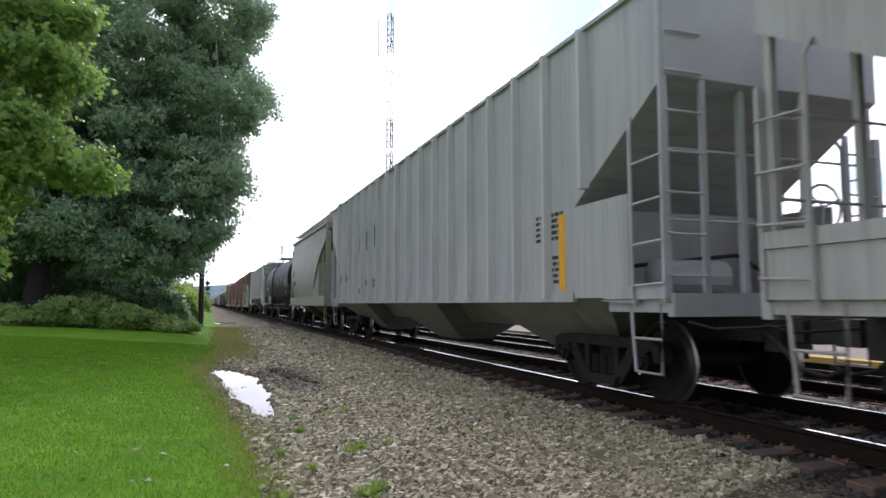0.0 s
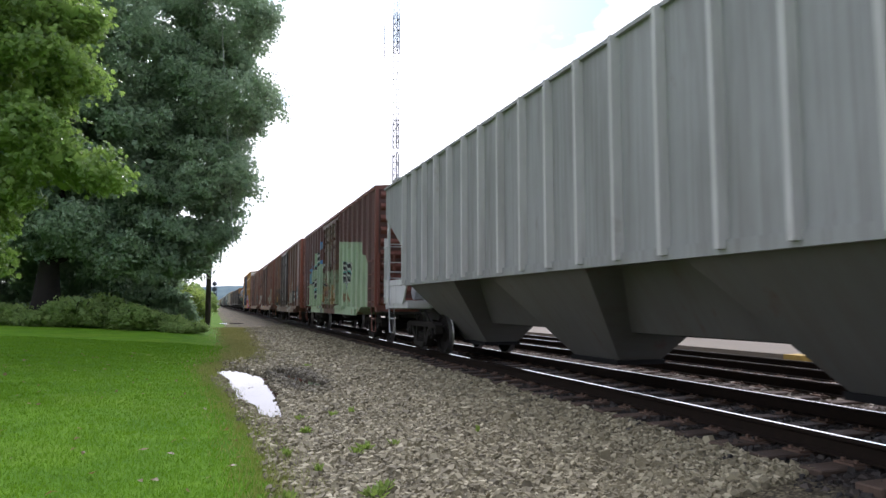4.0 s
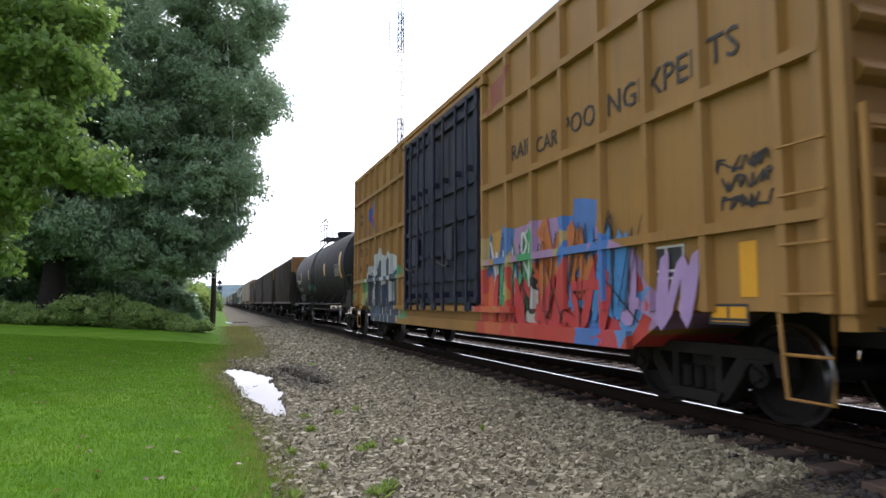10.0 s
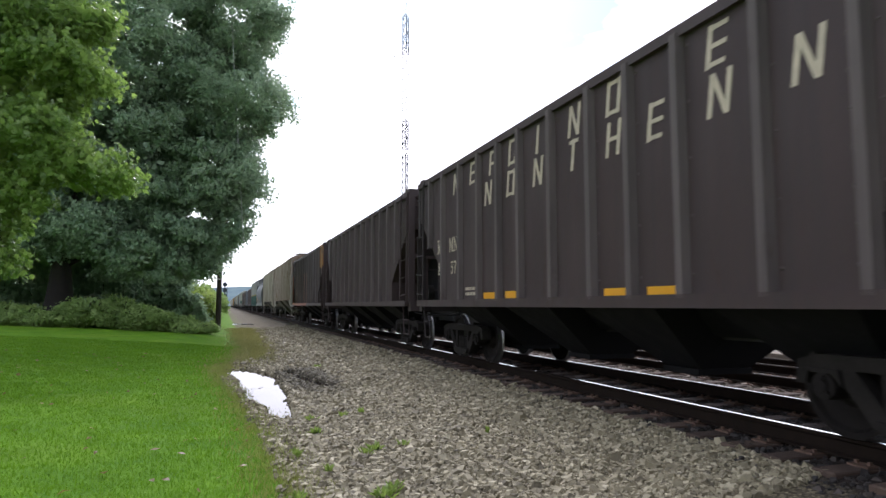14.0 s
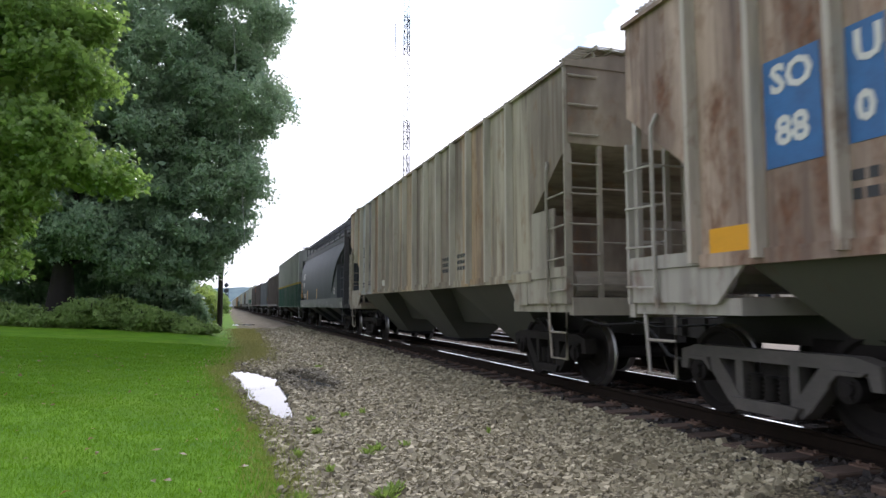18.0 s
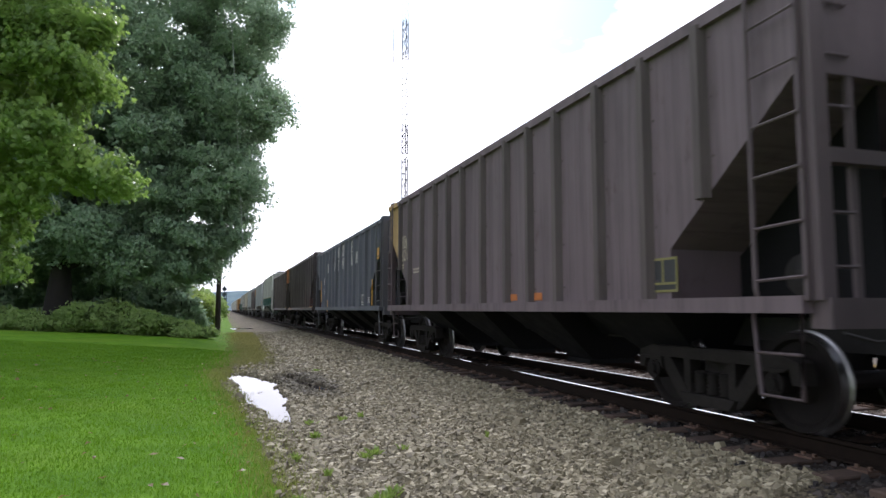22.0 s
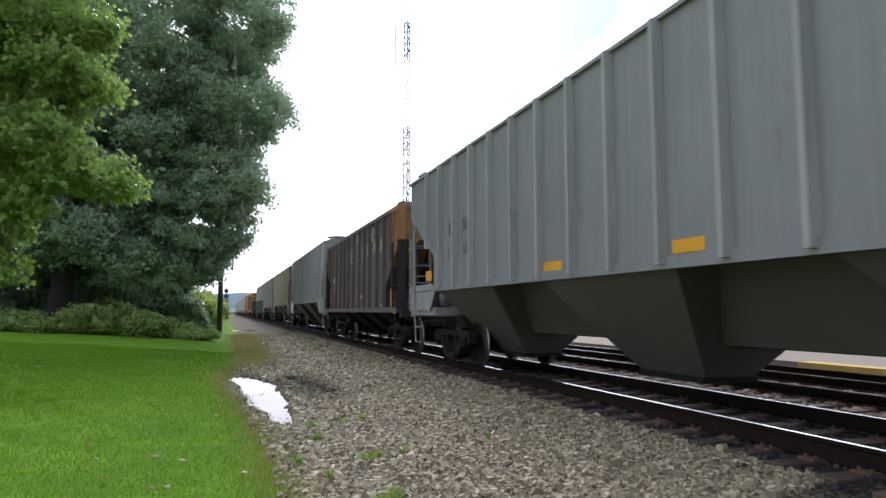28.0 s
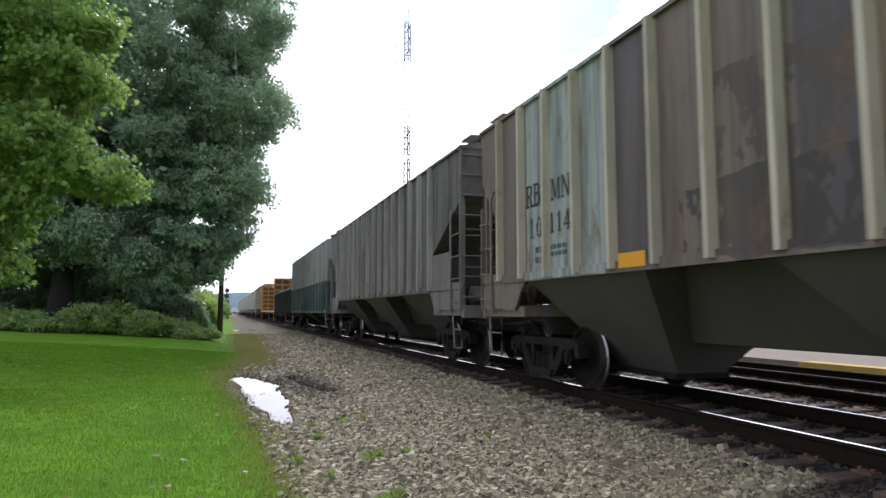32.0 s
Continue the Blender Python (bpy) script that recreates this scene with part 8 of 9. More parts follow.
reflectors(c1, 1.52, [(-7.39, 1.80, 0.16, 1.00)], YELLOW)
bars(c1, -7.42, -6.67, 1.96, 2.36, 5, 1.52, BLACK)
bars(c1, -7.31, -6.88, 1.38, 1.78, 5, 1.52, BLACK)
word(c2, 'TILX', 3.82, 2.66, 0.26, 1.6, BLACK, 1.0, 0.004)
word(c2, '334281', 3.60, 2.15, 0.26, 1.6, BLACK, 1.0, 0.004)
bars(c2, 3.18, 3.85, 1.62, 1.83, 2, 1.6, GREYINK)
panel_sign(c2, 2.47, 2.41, 0.29, 0.26, 1.6, GREYINK, TANPATCH)
word(c5, 'SNC', 6.65, 2.20, 0.22, 1.5, WHITE)
word(c5, '21', 6.68, 1.73, 0.23, 1.5, WHITE)
word(c5, '06', 5.95, 1.73, 0.24, 1.5, WHITE)
word(c5, '2', 5.18, 1.72, 0.23, 1.5, WHITE)
bars(c5, 6.53, 6.87, 1.24, 1.45, 2, 1.5, WHITE)
bars(c5, 5.79, 6.15, 1.27, 1.46, 2, 1.5, WHITE)
bars(c5, 6.54, 6.89, 0.86, 0.97, 2, 1.5, WHITE)
reflectors(c5, 1.5, [(4.91, 1.43, 0.10, 0.48)], YELLOW)
panel_sign(c6, -6.24, 1.61, 0.46, 0.33, 1.5, WHITE, DKPATCH)
reflectors(c6, 1.5, [(-7.28, 1.68, 0.18, 1.02), (7.8, 1.65, 0.12, 1.02)], YELLOW)
plate(c6, 3.26, 3.46, 0.69, 0.92, 1.585, CREAM, 'arrow_stem')
bars(c6, 6.16, 6.5, 0.98, 1.17, 2, 1.5, WHITE)
word(c5, 'C', 3.47, 1.81, 0.16, 1.512, CREAM)
word(c5, 'BOX', 1.86, 1.17, 0.12, 1.505, GREYINK)
bars(c5, 5.17, 5.85, 0.71, 0.79, 1, 1.585, GREYINK)
reflectors(c5, 1.5, [(7.24, 1.63, 0.14, 0.92)], OCHRESTRIP)
panel_sign(c5, 3.47, 1.84, 0.28, 0.29, 1.503, CREAM, BRPATCH)
reflectors(c6, 1.59, [(4.73, 1.44, 0.15, 0.49), (1.95, 1.44, 0.12, 0.50)], YELLOW)
word(c6, 'CIC', 5.59, 3.40, 0.34, 1.5, CREAM)
word(c6, '17', 6.58, 2.51, 0.41, 1.5, CREAM)
word(c6, '14', 5.51, 2.51, 0.36, 1.5, CREAM)
word(c6, '84', 4.31, 2.53, 0.32, 1.5, CREAM)
bars(c6, 6.21, 6.96, 1.45, 1.69, 2, 1.5, WHITE)
bars(c6, 4.63, 5.36, 0.84, 0.92, 2, 1.5, WHITE)
word(c7, 'CIC', 5.68, 3.43, 0.33, 1.5, WHITE, 1.3)
word(c7, '17', 6.75, 2.60, 0.29, 1.5, WHITE, 1.3)
word(c7, '80', 5.63, 2.58, 0.26, 1.5, WHITE, 1.3)
word(c7, '11', 4.46, 2.58, 0.24, 1.5, WHITE, 1.3)
reflectors(c7, 1.5, [(4.57, 1.24, 0.47, 0.12), (2.15, 1.23, 0.55, 0.14)], YELLOW)
reflectors(c7, 1.6, [(0.56, 0.96, 0.49, 0.12), (-0.71, 0.96, 0.45, 0.12)], YELLOW)
reflectors(c7, 1.5, [(-6.32, 1.29, 0.68, 0.27)], YELLOW)
panel_sign(c7, 3.23, 2.50, 0.30, 0.31, 1.5, CREAM, BRPATCH)
word(c7, '50-K', 2.14, 1.36, 0.10, 1.5, CREAM)
bars(c7, 6.66, 7.04, 1.61, 1.94, 3, 1.5, CREAM)
bars(c7, 5.51, 5.92, 1.52, 1.92, 3, 1.5, CREAM)
word(c8, 'CIC', 5.41, 3.31, 0.30, 1.5, CREAM)
word(c8, '17', 6.43, 2.55, 0.35, 1.5, CREAM)
word(c8, '02', 5.45, 2.53, 0.30, 1.5, CREAM)
word(c8, '08', 4.25, 2.54, 0.30, 1.5, CREAM)
reflectors(c8, 1.5, [(-2.63, 1.42, 0.14, 0.49), (-4.92, 1.42, 0.11, 0.49), (2.22, 1.34, 0.18, 0.49)], YELLOW)
panel_sign(c8, -6.15, 1.94, 0.50, 0.36, 1.5, WHITE, DKPATCH)
[word(c8, text, -0.3, 4.12 - 0.14 * k, 0.10, 1.6, CREAM) for k, text in enumerate(("CLOSE AND LOCK DOORS", "BEFORE MOVING CAR"))]
word(c9, 'RAIL', -3.77, 3.50, 0.26, 1.5, DKPATCH)
word(c9, 'CAR', -4.59, 3.43, 0.24, 1.5, DKPATCH)
word(c9, 'POOL', -5.48, 3.49, 0.28, 1.5, DKPATCH)
word(c9, 'INGE', -6.42, 3.49, 0.29, 1.5, DKPATCH)
word(c9, 'XPER', -7.32, 3.49, 0.30, 1.5, DKPATCH)
word(c9, 'TS', -8.02, 3.51, 0.29, 1.5, DKPATCH)
reflectors(c9, 1.5, [(-8.31, 1.43, 0.20, 0.49)], YELLOW)
reflectors(c9, 1.5, [(8.61, 1.41, 0.21, 0.49), (6.42, 1.41, 0.12, 0.50)], YELLOW)
panel_sign(c9, -8.05, 1.03, 0.49, 0.19, 1.5, DKPATCH, YELLOW)
panel_sign(c9, -7.19, 1.55, 0.57, 0.35, 1.5, WHITE, DKPATCH)
panel_sign(c9, 8.38, 1.00, 0.49, 0.18, 1.5, DKPATCH, YELLOW)
word(c9, 'next', 8.32, 3.98, 0.19, 1.5, DKPATCH)
word(c9, 'load', 8.33, 3.74, 0.19, 1.5, DKPATCH)
word(c9, 'TB', 8.39, 2.74, 0.28, 1.5, DKPATCH)
word(c9, 'OX', 7.49, 2.72, 0.27, 1.5, DKPATCH)
word(c9, '64', 8.38, 2.21, 0.24, 1.5, DKPATCH)
word(c9, '24', 7.51, 2.22, 0.25, 1.5, DKPATCH)
word(c9, '10', 6.47, 2.26, 0.28, 1.5, DKPATCH)
word(c11, 'RB', 5.13, 2.36, 0.25, 1.52, CREAM, 1.05)
word(c11, 'MN', 4.22, 2.37, 0.24, 1.52, CREAM, 1.05)
word(c11, '81', 5.03, 1.92, 0.23, 1.52, CREAM, 1.05)
word(c11, '70', 4.22, 1.90, 0.22, 1.52, CREAM, 1.05)
bars(c11, 2.97, 3.59, 1.31, 1.53, 2, 1.52, CREAM)
bars(c11, 4.86, 5.31, 1.34, 1.56, 2, 1.52, CREAM)
reflectors(c11, 1.52, [(2.26, 1.29, 0.44, 0.11), (1.45, 1.29, 0.45, 0.10), (-1.51, 1.29, 0.46, 0.12), (-2.36, 1.30, 0.46, 0.12)], YELLOW)
word(c12, 'RB', 4.98, 2.37, 0.24, 1.52, CREAM, 1.05)
word(c12, 'MN', 4.25, 2.36, 0.23, 1.52, CREAM, 1.05)
word(c12, '81', 4.94, 1.90, 0.22, 1.52, CREAM, 1.05)
word(c12, '57', 4.21, 1.89, 0.21, 1.52, CREAM, 1.05)
bars(c12, 2.93, 3.53, 1.29, 1.48, 2, 1.52, CREAM)
reflectors(c12, 1.52, [(2.34, 1.29, 0.52, 0.12), (1.43, 1.29, 0.44, 0.13), (-1.56, 1.27, 0.48, 0.12), (-2.43, 1.27, 0.48, 0.12)], YELLOW)
slanted_letters(c12, [(4.07, 3.57, 'N'), (3.12, 3.61, 'E'), (2.15, 3.61, 'A'), (1.32, 3.61, 'O'), (0.42, 3.59, 'I'), (-0.67, 3.59, 'N'), (-1.61, 3.62, 'O'), (-3.38, 3.60, 'E'), (2.37, 3.10, 'N'), (1.40, 3.11, 'O'), (0.42, 3.11, 'N'), (-0.62, 3.13, 'T'), (-1.59, 3.12, 'H'), (-2.42, 3.12, 'E'), (-3.38, 3.12, 'N'), (-4.38, 3.12, 'N')], 1.52, CREAM, 0.42)
word(c14, 'RB', 4.81, 2.41, 0.28, 1.52, CREAM, 1.05)
word(c14, 'MN', 3.96, 2.42, 0.25, 1.52, CREAM, 1.05)
word(c14, '81', 4.78, 1.91, 0.25, 1.52, CREAM, 1.05)
word(c14, '83', 4.04, 1.90, 0.23, 1.52, CREAM, 1.05)
bars(c14, 2.73, 3.34, 1.26, 1.47, 2, 1.52, CREAM)
bars(c14, 4.77, 5.16, 1.25, 1.54, 2, 1.52, CREAM)
slanted_letters(c14, [(3.93, 3.58, 'N'), (2.95, 3.61, 'E'), (1.95, 3.58, 'A'), (1.10, 3.58, 'O'), (2.00, 3.13, 'N'), (1.15, 3.16, 'O')], 1.52, CREAM, 0.42)
reflectors(c14, 1.52, [(6.45, 1.20, 0.38, 0.11), (6.00, 1.19, 0.37, 0.11)], YELLOW)
reflectors(c14, 1.52, [(6.28, 1.19, 0.47, 0.12), (5.84, 1.19, 0.33, 0.11)], YELLOW)
reflectors(c15, 1.52, [(5.76, 2.75, 0.57, 0.93), (5.09, 2.77, 0.32, 0.89)], PANELBLUE)
word(c15, 'SO', 5.75, 3.02, 0.24, 1.52, WHITE, 1.0, 0.012)
word(c15, '88', 5.76, 2.57, 0.24, 1.52, WHITE, 1.0, 0.012)
word(c15, 'U', 5.06, 3.02, 0.24, 1.52, WHITE, 1.0, 0.012)
word(c15, '0', 5.10, 2.57, 0.22, 1.52, WHITE, 1.0, 0.012)
bars(c15, 4.99, 5.25, 1.87, 2.15, 2, 1.52, DKPATCH)
reflectors(c15, 1.52, [(6.52, 1.73, 0.52, 0.25)], YELLOW)
reflectors(c15, 1.52, [(-6.57, 1.73, 0.58, 0.27)], YELLOW)
panel_sign(c15, -5.06, 2.05, 0.43, 0.24, 1.52, WHITE, DKPATCH)
word(c16, 'RB', 5.53, 2.89, 0.27, 1.52, DKPATCH, 1.05)
word(c16, 'MN', 4.56, 2.91, 0.25, 1.52, DKPATCH, 1.05)
word(c16, '10', 5.47, 2.38, 0.25, 1.52, DKPATCH, 1.05)
word(c16, '001', 4.59, 2.40, 0.23, 1.52, DKPATCH, 1.05)
bars(c16, 4.36, 4.95, 1.76, 1.93, 2, 1.52, DKPATCH)
bars(c16, 5.34, 5.79, 1.71, 1.90, 2, 1.52, DKPATCH)
reflectors(c16, 1.52, [(5.20, 1.91, 0.15, 0.56), (1.37, 1.92, 0.11, 0.52)], YELLOW)
reflectors(c16, 1.52, [(2.69, 1.79, 0.55, 0.17)], WHITE)
bars(c16, -3.26, -2.73, 1.79, 2.15, 3, 1.52, DKPATCH)
bars(c16, -4.23, -3.68, 1.80, 2.16, 3, 1.52, DKPATCH)
word(c17, 'RBMN', 5.20, 2.74, 0.26, 1.6, WHITE, 1.1, 0.004)
word(c17, '9957', 5.34, 2.27, 0.24, 1.6, WHITE, 1.1, 0.004)
bars(c17, 4.38, 5.56, 1.56, 1.80, 2, 1.6, CREAM)
reflectors(c17, 1.6, [(3.81, 1.71, 0.16, 0.44), (-0.07, 1.72, 0.10, 0.48), (6.50, 1.97, 0.16, 0.93)], YELLOW)
panel_sign(c17, -5.64, 1.75, 0.29, 0.27, 1.6, WHITE, SLATE)
slanted_letters(c18, [(5.02, 3.92, 'N'), (4.07, 3.82, 'E'), (3.02, 3.77, 'A'), (2.16, 3.79, 'O'), (1.15, 3.75, 'I'), (0.18, 3.81, 'N'), (-0.74, 3.79, 'O'), (-2.68, 3.81, 'E'), (4.14, 3.14, 'N'), (3.08, 3.10, 'O'), (2.17, 3.09, 'N'), (1.23, 3.05, 'T'), (0.29, 3.05, 'H'), (-0.67, 3.06, 'E'), (-1.64, 3.06, 'N'), (-2.65, 3.09, 'N')], 1.52, GREENGREY, 0.42)
reflectors(c18, 1.52, [(4.72, 1.52, 0.27, 0.44), (1.82, 1.51, 0.17, 0.47), (-1.04, 1.51, 0.16, 0.51), (-4.02, 1.50, 0.14, 0.50)], YELLOW)
word(c18, 'RB', 5.36, 2.71, 0.17, 1.52, WHITE)
word(c18, 'MN', 4.71, 2.71, 0.15, 1.52, WHITE)
word(c18, '99', 5.37, 2.26, 0.19, 1.52, WHITE)
word(c18, '13', 4.68, 2.23, 0.17, 1.52, WHITE)
word(c19, 'RB', 5.64, 2.85, 0.25, 1.52, CREAM, 1.05)
word(c19, 'MN', 4.97, 2.77, 0.23, 1.52, CREAM, 1.05)
word(c19, '82', 5.62, 2.51, 0.23, 1.52, CREAM, 1.05)
word(c19, '68', 4.96, 2.49, 0.21, 1.52, CREAM, 1.05)
bars(c19, 5.48, 5.92, 2.16, 2.30, 2, 1.52, CREAM)
bars(c19, 4.04, 4.57, 1.99, 2.13, 2, 1.52, CREAM)
reflectors(c19, 1.52, [(-1.22, 1.32, 0.39, 0.10), (-2.07, 1.32, 0.41, 0.11)], ORANGEP)
panel_sign(c19, -5.07, 1.49, 0.47, 0.36, 1.52, OLIVE, DKPATCH)
slanted_letters(c20, [(5.89, 3.30, 'N'), (4.94, 3.35, 'E'), (3.85, 3.38, 'A'), (2.84, 3.38, 'O'), (1.69, 3.38, 'I'), (0.79, 3.41, 'N'), (-0.07, 3.41, 'O'), (-2.02, 3.40, 'E'), (3.69, 2.94, 'N'), (2.79, 2.96, 'O'), (1.77, 2.93, 'N'), (0.79, 2.90, 'T'), (-0.07, 2.92, 'H'), (-1.03, 2.91, 'E'), (-2.02, 2.92, 'N'), (-3.04, 2.94, 'N')], 1.52, WHITE, 0.42)
word(c20, 'RB', 4.79, 2.40, 0.23, 1.52, WHITE, 1.05)
word(c20, 'MN', 3.84, 2.39, 0.21, 1.52, WHITE, 1.05)
word(c20, '75', 4.72, 1.93, 0.21, 1.52, WHITE, 1.05)
word(c20, '16', 3.88, 1.91, 0.20, 1.52, WHITE, 1.05)
panel_sign(c20, -4.23, 1.45, 0.51, 0.35, 1.52, WHITE, SLATE)
bars(c20, -5.32, -5.03, 1.33, 1.53, 3, 1.52, WHITE)
reflectors(c20, 1.52, [(-5.66, 1.75, 0.09, 0.98), (-6.44, 2.81, 0.31, 0.35)], YELLOW)
reflectors(c20, 1.52, [(5.58, 1.97, 0.16, 0.97)], YELLOW)
bars(c20, 4.95, 5.38, 1.30, 1.56, 3, 1.52, WHITE)
reflectors(c20, 1.52, [(3.66, 1.29, 0.23, 0.50)], YELLOW)
word(c21, 'RB', 4.70, 2.39, 0.22, 1.52, CREAM, 1.05)
word(c21, 'MN', 3.93, 2.36, 0.20, 1.52, CREAM, 1.05)
word(c21, '81', 4.65, 1.90, 0.20, 1.52, CREAM, 1.05)
word(c21, '85', 3.97, 1.91, 0.18, 1.52, CREAM, 1.05)
bars(c21, 4.52, 5.00, 1.26, 1.51, 2, 1.52, CREAM)
reflectors(c21, 1.52, [(6.40, 1.20, 0.49, 0.12), (5.78, 1.21, 0.41, 0.12)], YELLOW)
bars(c21, 5.89, 6.33, 3.05, 3.45, 3, 1.52, DKPATCH)
reflectors(c21, 1.52, [(-0.93, 1.29, 0.31, 0.13), (-1.74, 1.29, 0.42, 0.13), (-5.67, 1.21, 0.50, 0.13), (-6.28, 1.21, 0.54, 0.12)], YELLOW)
reflectors(c22, 1.52, [(-5.69, 1.19, 0.41, 0.13), (-6.32, 1.19, 0.48, 0.14)], YELLOW)
word(c24, 'RB', 5.42, 2.82, 0.21, 1.52, DKPATCH, 1.05)
word(c24, 'MN', 4.55, 2.83, 0.20, 1.52, DKPATCH, 1.05)
word(c24, '100', 5.32, 2.34, 0.19, 1.52, DKPATCH, 1.05)
word(c24, '60', 4.55, 2.34, 0.18, 1.52, DKPATCH, 1.05)
reflectors(c24, 1.52, [(-1.86, 1.79, 0.49, 0.14), (1.05, 1.76, 0.58, 0.14), (7.01, 1.93, 0.44, 0.23)], YELLOW)
reflectors(c24, 1.52, [(-6.03, 1.89, 0.48, 0.32)], YELLOW)
panel_sign(c24, -4.51, 1.97, 0.39, 0.29, 1.52, GREYINK, DKPATCH)
slanted_letters(c25, [(4.11, 3.63, 'E'), (3.09, 3.57, 'A'), (2.20, 3.55, 'O'), (-0.58, 3.62, 'N'), (-2.96, 3.56, 'O'), (1.35, 3.08, 'N'), (0.44, 3.13, 'O'), (-0.61, 3.14, 'T'), (-1.55, 3.13, 'H'), (-2.40, 3.12, 'E'), (-3.39, 3.14, 'N'), (-4.36, 3.10, 'N')], 1.52, CREAM, 0.42)
reflectors(c25, 1.52, [(5.24, 1.51, 0.49, 0.48), (1.41, 1.61, 0.32, 0.12), (-1.52, 1.62, 0.53, 0.12), (-5.60, 1.51, 0.18, 0.50), (-6.21, 1.15, 0.37, 0.11)], YELLOW)
reflectors(c25, 1.52, [(-4.43, 1.32, 0.23, 0.08)], WHITE)
word(c25, 'RB', 4.79, 2.43, 0.21, 1.52, WHITE)
word(c25, 'MN', 4.25, 2.43, 0.19, 1.52, WHITE)
word(c25, '81', 4.76, 2.07, 0.19, 1.52, WHITE)
word(c25, '84', 4.25, 2.05, 0.18, 1.52, WHITE)
slanted_letters(c26, [(4.49, 3.91, 'N'), (3.22, 3.97, 'E'), (2.11, 3.97, 'A'), (1.25, 4.01, 'O'), (0.23, 4.00, 'I'), (-0.69, 3.97, 'N'), (-2.60, 3.98, 'O'), (2.96, 3.40, 'N'), (2.15, 3.45, 'O'), (1.25, 3.47, 'N'), (0.13, 3.48, 'T'), (-0.66, 3.50, 'H'), (-1.69, 3.51, 'E'), (-2.55, 3.48, 'N'), (-3.30, 3.48, 'N')], 1.52, DKPATCH, 0.42)
word(c26, 'RB', 5.26, 2.87, 0.27, 1.52, DKPATCH, 1.05)
word(c26, 'MN', 4.48, 2.88, 0.24, 1.52, DKPATCH, 1.05)
word(c26, '10', 5.23, 2.38, 0.25, 1.52, DKPATCH, 1.05)
word(c26, '144', 4.52, 2.40, 0.22, 1.52, DKPATCH, 1.05)
bars(c26, 5.07, 5.50, 1.91, 2.11, 2, 1.52, DKPATCH)
bars(c26, 4.34, 4.78, 1.84, 2.05, 2, 1.52, DKPATCH)
bars(c26, 5.81, 6.09, 1.86, 2.00, 2, 1.52, DKPATCH)
reflectors(c26, 1.52, [(6.50, 2.16, 0.12, 0.99)], YELLOW)
reflectors(c26, 1.52, [(-2.68, 1.94, 0.22, 0.56), (0.97, 1.86, 0.39, 0.48)], YELLOW)
panel_sign(c26, -6.55, 2.11, 0.43, 0.30, 1.52, WHITE, GREYINK)
panel_sign(c26, 5.29, 1.73, 0.29, 0.18, 1.52, WHITE, DKPATCH)
word(c27, 'RB', 5.96, 2.87, 0.28, 1.52, DKPATCH, 1.05)
word(c27, 'MN', 5.12, 2.85, 0.25, 1.52, DKPATCH, 1.05)
word(c27, '10', 5.88, 2.37, 0.25, 1.52, DKPATCH, 1.05)
word(c27, '114', 5.15, 2.38, 0.23, 1.52, DKPATCH, 1.05)
bars(c27, 5.74, 5.92, 1.80, 2.10, 2, 1.52, GREENGREY)
bars(c27, 4.94, 5.48, 1.88, 2.08, 2, 1.52, GREENGREY)
reflectors(c27, 1.56, [(3.40, 1.71, 0.52, 0.17)], YELLOW), reflectors(c27, 1.52, [(7.32, 2.05, 0.12, 0.90)], YELLOW)
reflectors(c27, 1.52, [(-6.02, 2.13, 0.19, 0.86), (-2.60, 1.68, 0.44, 0.12)], YELLOW)
panel_sign(c27, -3.36, 2.01, 0.40, 0.35, 1.52, GREYINK, DKPATCH)
on_tank(c3, -3.65, -3.52, -15, 4, OLIVE, 'reflector')
on_tank(c3, -6.76, -6.59, -23, -0, OLIVE, 'reflector')
on_tank(c3, -1.22, -1.13, -15, 3, YELLOW, 'reflector')
on_tank(c3, -6.21, -6.01, -43, -27, REDSIGN, 'placard')
on_tank(c3, 4.93, 5.03, -10, -1, OLIVE, 'reflector')
on_tank(c10, 5.24, 5.39, -12, 6, YELLOW, 'reflector')
on_tank(c10, 2.14, 2.30, -12, 7, YELLOW, 'reflector')
on_tank(c10, -7.20, -6.86, -21, 16, YELLOW, 'reflector')
on_tank(c10, -3.32, -3.03, -12, 7, YELLOW, 'reflector')
on_tank(c3, -6.14, -5.00, -3, -2, GREYINK, 'stencil_line')
on_tank(c3, -6.13, -5.00, -6, -5, GREYINK, 'stencil_line')
on_tank(c3, -6.11, -4.99, -8, -7, GREYINK, 'stencil_line')
on_tank(c3, -6.09, -4.98, -11, -10, GREYINK, 'stencil_line')
on_tank(c3, -6.07, -4.96, -13, -12, GREYINK, 'stencil_line')
on_tank(c3, -6.05, -4.94, -16, -15, GREYINK, 'stencil_line')
on_tank(c3, -6.02, -4.91, -18, -17, GREYINK, 'stencil_line')
on_tank(c10, -6.89, -5.77, -1, 0, GREYINK, 'stencil_line')
on_tank(c10, -6.87, -5.77, -4, -3, GREYINK, 'stencil_line')
on_tank(c10, -6.85, -5.76, -8, -6, GREYINK, 'stencil_line')
on_tank(c10, -6.81, -5.73, -11, -9, GREYINK, 'stencil_line')
on_tank(c10, -6.76, -5.69, -14, -12, GREYINK, 'stencil_line')
on_tank(c10, -6.70, -5.63, -17, -15, GREYINK, 'stencil_line')
on_tank(c3, 6.01, 7.00, -24, -21, GREYINK, 'stencil_line')
on_tank(c3, 6.16, 7.16, -30, -27, GREYINK, 'stencil_line')
on_tank(c10, 5.90, 7.37, -28, -26, GREYINK, 'stencil_line')
on_tank(c10, 6.02, 7.51, -32, -30, GREYINK, 'stencil_line')
on_tank(c3, -4.65, -4.09, -31, -29, GREYINK, 'stencil_line')
